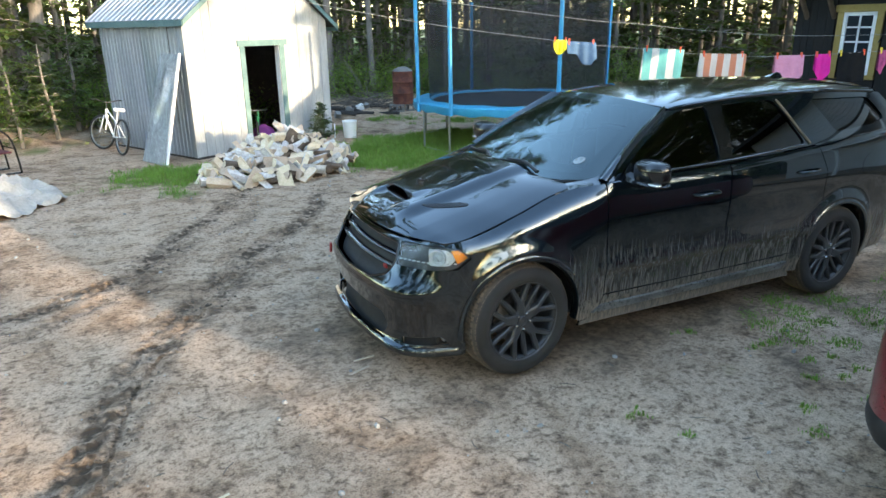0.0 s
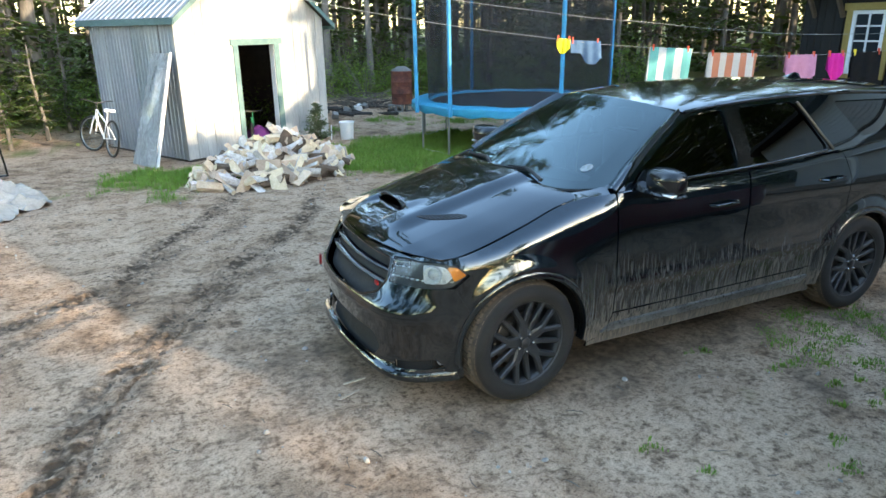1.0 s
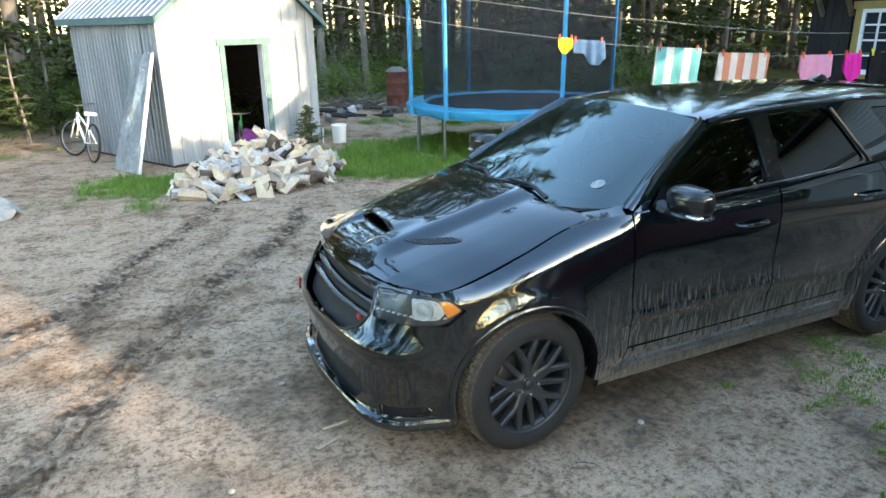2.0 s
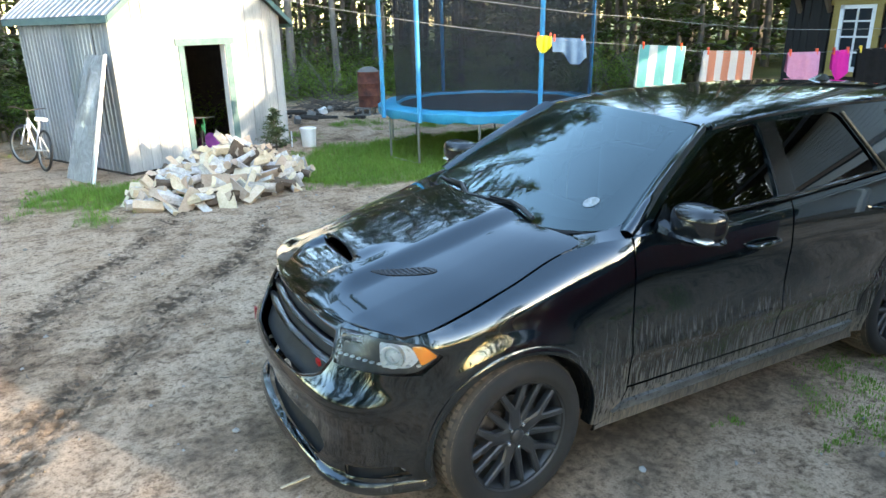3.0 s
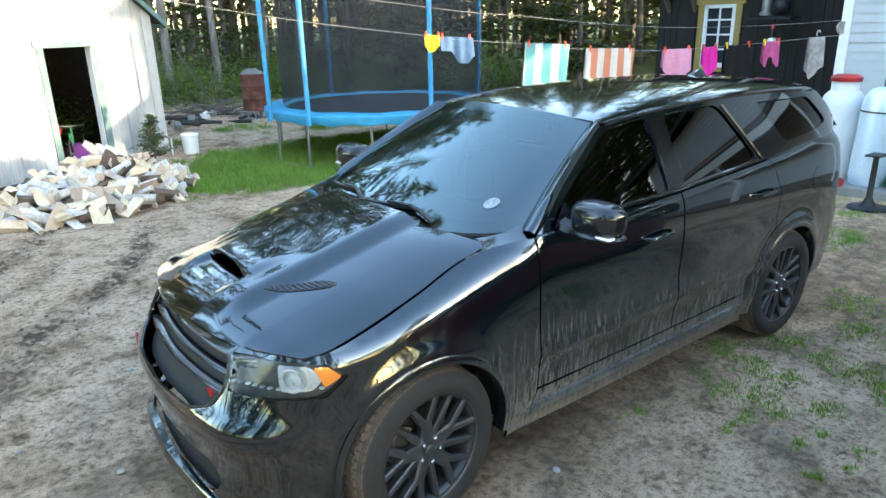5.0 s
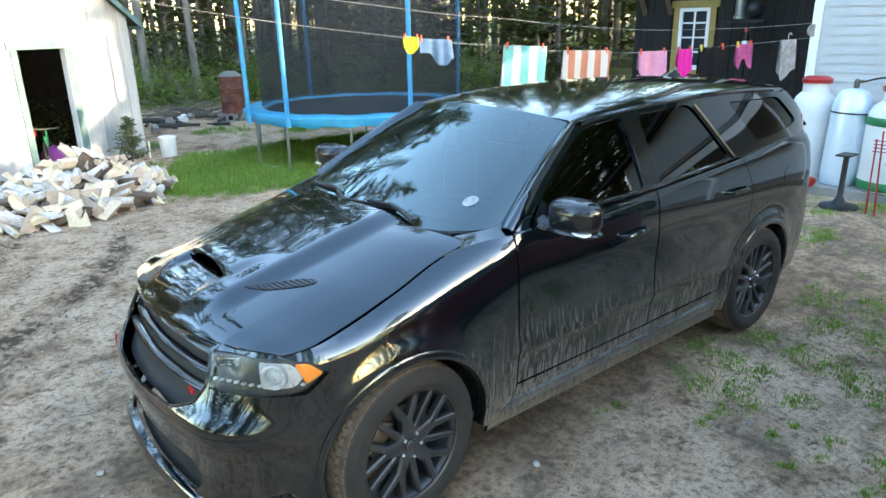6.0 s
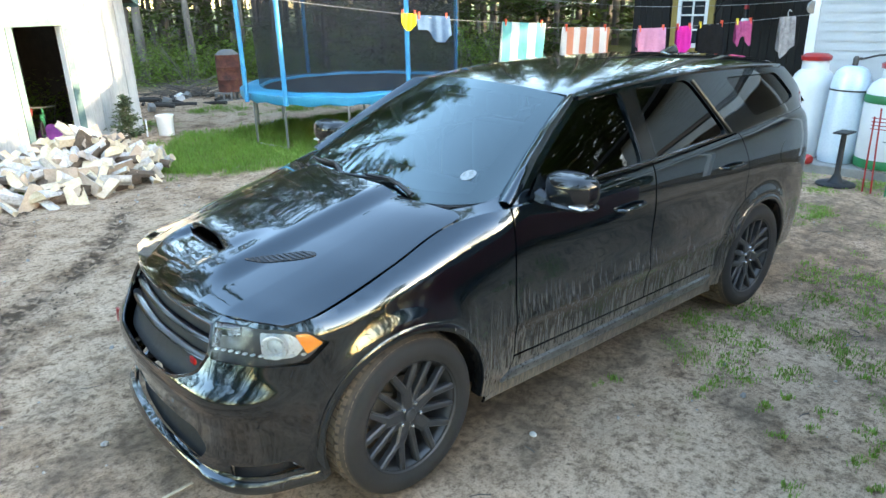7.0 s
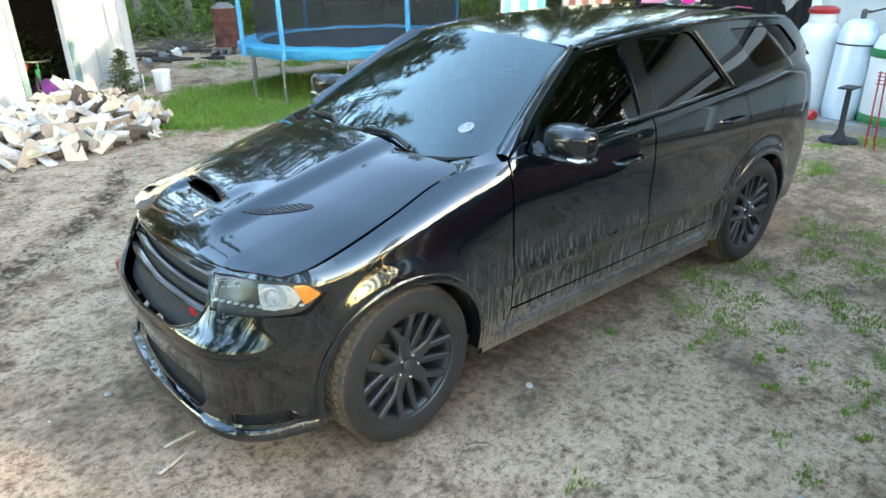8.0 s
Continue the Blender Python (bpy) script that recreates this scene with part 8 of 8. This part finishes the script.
# ---- grass, stones and litter on the ground ----
def build_grass():
    rnd = random.Random(12)
    verts, faces = [], []

    def tuft(x, y, h, blades, spread):
        z = ground_z(x, y, False)
        for _ in range(blades):
            a, b = rnd.uniform(0, 6.28), rnd.uniform(0, 6.28)
            px, py = x + rnd.gauss(0, spread), y + rnd.gauss(0, spread)
            L = h * rnd.uniform(0.5, 1.3)
            lean = L * rnd.uniform(0.15, 0.75)
            w = rnd.uniform(0.0022, 0.0045)
            k = len(verts)
            dx, dy = math.cos(a), math.sin(a)
            wx, wy = -dy * w, dx * w
            verts.extend(((px - wx, py - wy, z - 0.01), (px + wx, py + wy, z - 0.01), (px + dx * lean * 0.4 + wx * 0.8, py + dy * lean * 0.4 + wy * 0.8, z + L * 0.6), (px + dx * lean * 0.4 - wx * 0.8, py + dy * lean * 0.4 - wy * 0.8, z + L * 0.6), (px + dx * lean, py + dy * lean, z + L * 0.92)))
            faces.extend(((k, k + 1, k + 2, k + 3), (k + 3, k + 2, k + 4)))
    n = 0
    tries = 0
    while n < 10500 and tries < 90000:
        tries += 1
        x, y = rnd.uniform(-2.8, 8.6), rnd.uniform(5.8, 13.0)
        g = grass_amount(x, y)
        if rnd.random() > g * g or (SHED.inverted() @ Vector((x, y, 0))).y > -0.05 and 0 < (SHED.inverted() @ Vector((x, y, 0))).x < SW:
            continue
        tuft(x, y, 0.055 + 0.06 * g * rnd.random(), 6, 0.03)
        n += 1
    n = tries = 0
    while n < 800 and tries < 60000:
        tries += 1
        x, y = rnd.uniform(0.4, 9.0), rnd.uniform(-2.2, 1.4)
        g = grass_amount(x, y)
        if rnd.random() > g ** 1.5:
            continue
        tuft(x, y, 0.015, 6, 0.045)
        n += 1
    # single weeds on the bare sand
    for x, y in ((1.83, -0.73), (1.29, -1.14), (2.02, -0.97), (1.83, -0.98), (2.04, -0.78), (1.71, -0.4), (2.02, -1.2), (1.93, -1.29), (1.57, -1.38), (1.89, -0.44), (1.64, -0.92), (1.76, -1.25), (1.13, -1.32), (1.46, 0.0), (0.47, -1.0), (0.36, -0.7)):
        r = rnd.uniform(0.016, 0.034)
        for _ in range(int(320 * r)):
            tuft(x + rnd.gauss(0, 1.3 * r), y + rnd.gauss(0, 0.9 * r), 0.028, 7, 0.012)
    # looser patches of grass along the side of the car
    for x, y, r in ((2.06, -0.18, 0.05), (2.05, -0.51, 0.045), (2.29, -0.66, 0.05), (2.5, -0.12, 0.08), (2.57, 0.15, 0.08), (2.99, -0.09, 0.10), (2.92, -0.38, 0.07), (2.18, -0.36, 0.06), (2.5, -0.34, 0.06), (2.96, -0.65, 0.09), (2.79, -0.8, 0.07), (2.7, -0.98, 0.06), (3.54, -0.66, 0.13), (3.61, -0.35, 0.09), (4.07, -0.09, 0.13), (4.2, -0.42, 0.12), (5.7, 0.67, 0.12), (7.4, 0.75, 0.15), (7.3, 1.5, 0.12), (6.7, 1.0, 0.12), (7.2, 0.3, 0.2)):
        for _ in range(int(480 * r)):
            tuft(x + rnd.gauss(0, 1.2 * r), y + rnd.gauss(0, 0.8 * r), 0.026, 7, 0.025)
    ob = quads("grass", verts, faces, M["grass"])
    tagged(ob, "short bright green grass in patches", "grass", kind="stuff")


build_grass()


def build_undergrowth():
    """Low ferns and seedlings along the edge of the wood."""
    rnd = random.Random(33)
    out, faces = [], []
    n = 0
    while n < 2600:
        x, y = rnd.uniform(-9, 12), rnd.uniform(12.5, 30)
        if rnd.random() > forest_amount(x, y) or fbm(x, y, 0.7) < -0.12:
            continue
        h = rnd.uniform(0.08, 0.45)
        leaf_cloud(rnd, Vector((x, y, ground_z(x, y, False) + h * 0.6)), (0.16, 0.16, h * 0.35), 9, 0.13, out, faces, 0.5)
        n += 1
    tagged(quads("undergrowth", out, faces, M["leaves"]), "low bright green undergrowth along the wood", "undergrowth", kind="stuff")


build_undergrowth()


def build_litter():
    rnd = random.Random(14)
    bm = bmesh.new()
    for _ in range(620):
        x, y = rnd.uniform(-4.5, 6.5), rnd.uniform(-2.4, 7.5)
        if -1.0 < x < 4.2 and -0.05 < y < 2.0:
            continue
        s = rnd.choice((0.006, 0.008, 0.010, 0.014, 0.02)) * rnd.uniform(0.6, 1.3)
        r = bmesh.ops.create_icosphere(bm, subdivisions=1, radius=s)
        m = pose(x, y, ground_z(x, y) + s * 0.2, rnd.uniform(0, 90), rnd.uniform(0, 90), rnd.uniform(0, 360)) @ Matrix.Diagonal((1, rnd.uniform(0.6, 1), rnd.uniform(0.4, 0.7), 1))
        bmesh.ops.transform(bm, matrix=m, verts=r["verts"])
    single("pebbles", bm, M["pebble"], "small pale pebbles scattered over the sand", "pebbles", kind="stuff")
    bm = bmesh.new()
    for _ in range(260):
        x, y = rnd.uniform(-4.5, 6.5), rnd.uniform(-2.4, 7.5)
        if -1.0 < x < 4.2 and -0.05 < y < 2.0:
            continue
        a, L = rnd.uniform(0, 6.28), rnd.uniform(0.03, 0.12)
        d = Vector((math.cos(a), math.sin(a), 0)) * L / 2
        c = Vector((x, y, ground_z(x, y) + 0.006))
        tube(bm, [c - d, c + Vector((d.y, -d.x, 0)) * 0.15, c + d], [0.003, 0.003, 0.002], 4)
    single("twigs", bm, M["dry_wood"], "small dry twigs scattered over the sand", "twigs", kind="stuff")
    t = bmesh.new()                                      # crumbs of earth along the tracks
    bmesh.ops.create_icosphere(t, subdivisions=1, radius=1.0)
    base, tris = [v.co.copy() for v in t.verts], [[v.index for v in f.verts] for f in t.faces]
    t.free()
    vs, fs = [], []
    for line, w, s in RUT_LINES:
        for _ in range(int(330 * s)):
            q = rnd.choice(line)
            x, y = q.x + rnd.gauss(0, w * 0.6), q.y + rnd.gauss(0, w * 0.6)
            if not (-5 < x < 1 and -2.4 < y < 7):
                continue
            sz = rnd.uniform(0.004, 0.010) if rnd.random() < 0.8 else rnd.uniform(0.010, 0.018)
            m = pose(x, y, ground_z(x, y) + sz * 0.35, rnd.uniform(0, 90), 0, rnd.uniform(0, 360))
            k = len(vs)
            vs += [m @ (c * sz * rnd.uniform(0.65, 1.2)) for c in base]
            fs += [[a + k for a in f] for f in tris]
    tagged(quads("soil_clods", vs, fs, M["soil"]), "dark crumbs of earth thrown up by tyres", "soil", kind="stuff")
    for x, y, L, a in ((-0.95, 0.58, 0.17, 25), (-0.35, -0.55, 0.05, 60), (-0.87, 0.72, 0.16, 10), (-2.0, -0.35, 0.06, 20)):
        bm = bmesh.new()
        box(bm, (-L / 2, -0.008, 0), (L / 2, 0.008, 0.006), bevel=0.002)
        single("wood_chip", bm, M["split_wood"], "pale splinter of wood on the sand", "wood chip", pose(x, y, ground_z(x, y) + 0.004, 0, 2, a), "wood chips")


M["pebble"] = mat("pale_pebbles", (0.186, 0.1736, 0.155), (0.3596, 0.3472, 0.3224), 0.8, vary=0.25)
M["soil"] = mat("dark_soil", (0.060, 0.042, 0.029), (0.15, 0.11, 0.077), 0.95, bump=0.4)
build_litter()


def build_sapling():
    rnd = random.Random(91)
    t = thing("sapling", "small slim dark green spruce beside the firewood", "sapling", pose(1.56, 9.95, 0.0))
    bm = bmesh.new()
    tube(bm, [(0, 0, -0.05), (0.01, 0, 0.4), (0, 0.01, 0.82)], [0.016, 0.011, 0.003], 6)
    out, faces = [], []
    for k in range(95):
        z = 0.10 + 0.70 * rnd.random()
        a, L = rnd.uniform(0, 6.28), (0.35 * (1 - z / 0.90) + 0.03) * rnd.uniform(0.6, 1.1)
        tip = Vector((L * math.cos(a), L * math.sin(a), z + 0.35 * L))
        tube(bm, [(0, 0, z), tip], [0.004, 0.002], 4, caps=False)
        for g in (0.35, 0.55, 0.75, 0.95):
            leaf_cloud(rnd, Vector((0, 0, z)).lerp(tip, g), (0.014, 0.014, 0.010), 7, 0.055, out, faces, 0.5)
    part("trunk", bm, M["bark"], t)
    quads("needles", out, faces, M["young_needles"], t)


M["young_needles"] = mat("young_spruce_needles", (0.022, 0.042, 0.014), (0.075, 0.115, 0.038), 0.7, bump=0, vary=0.3)
build_sapling()
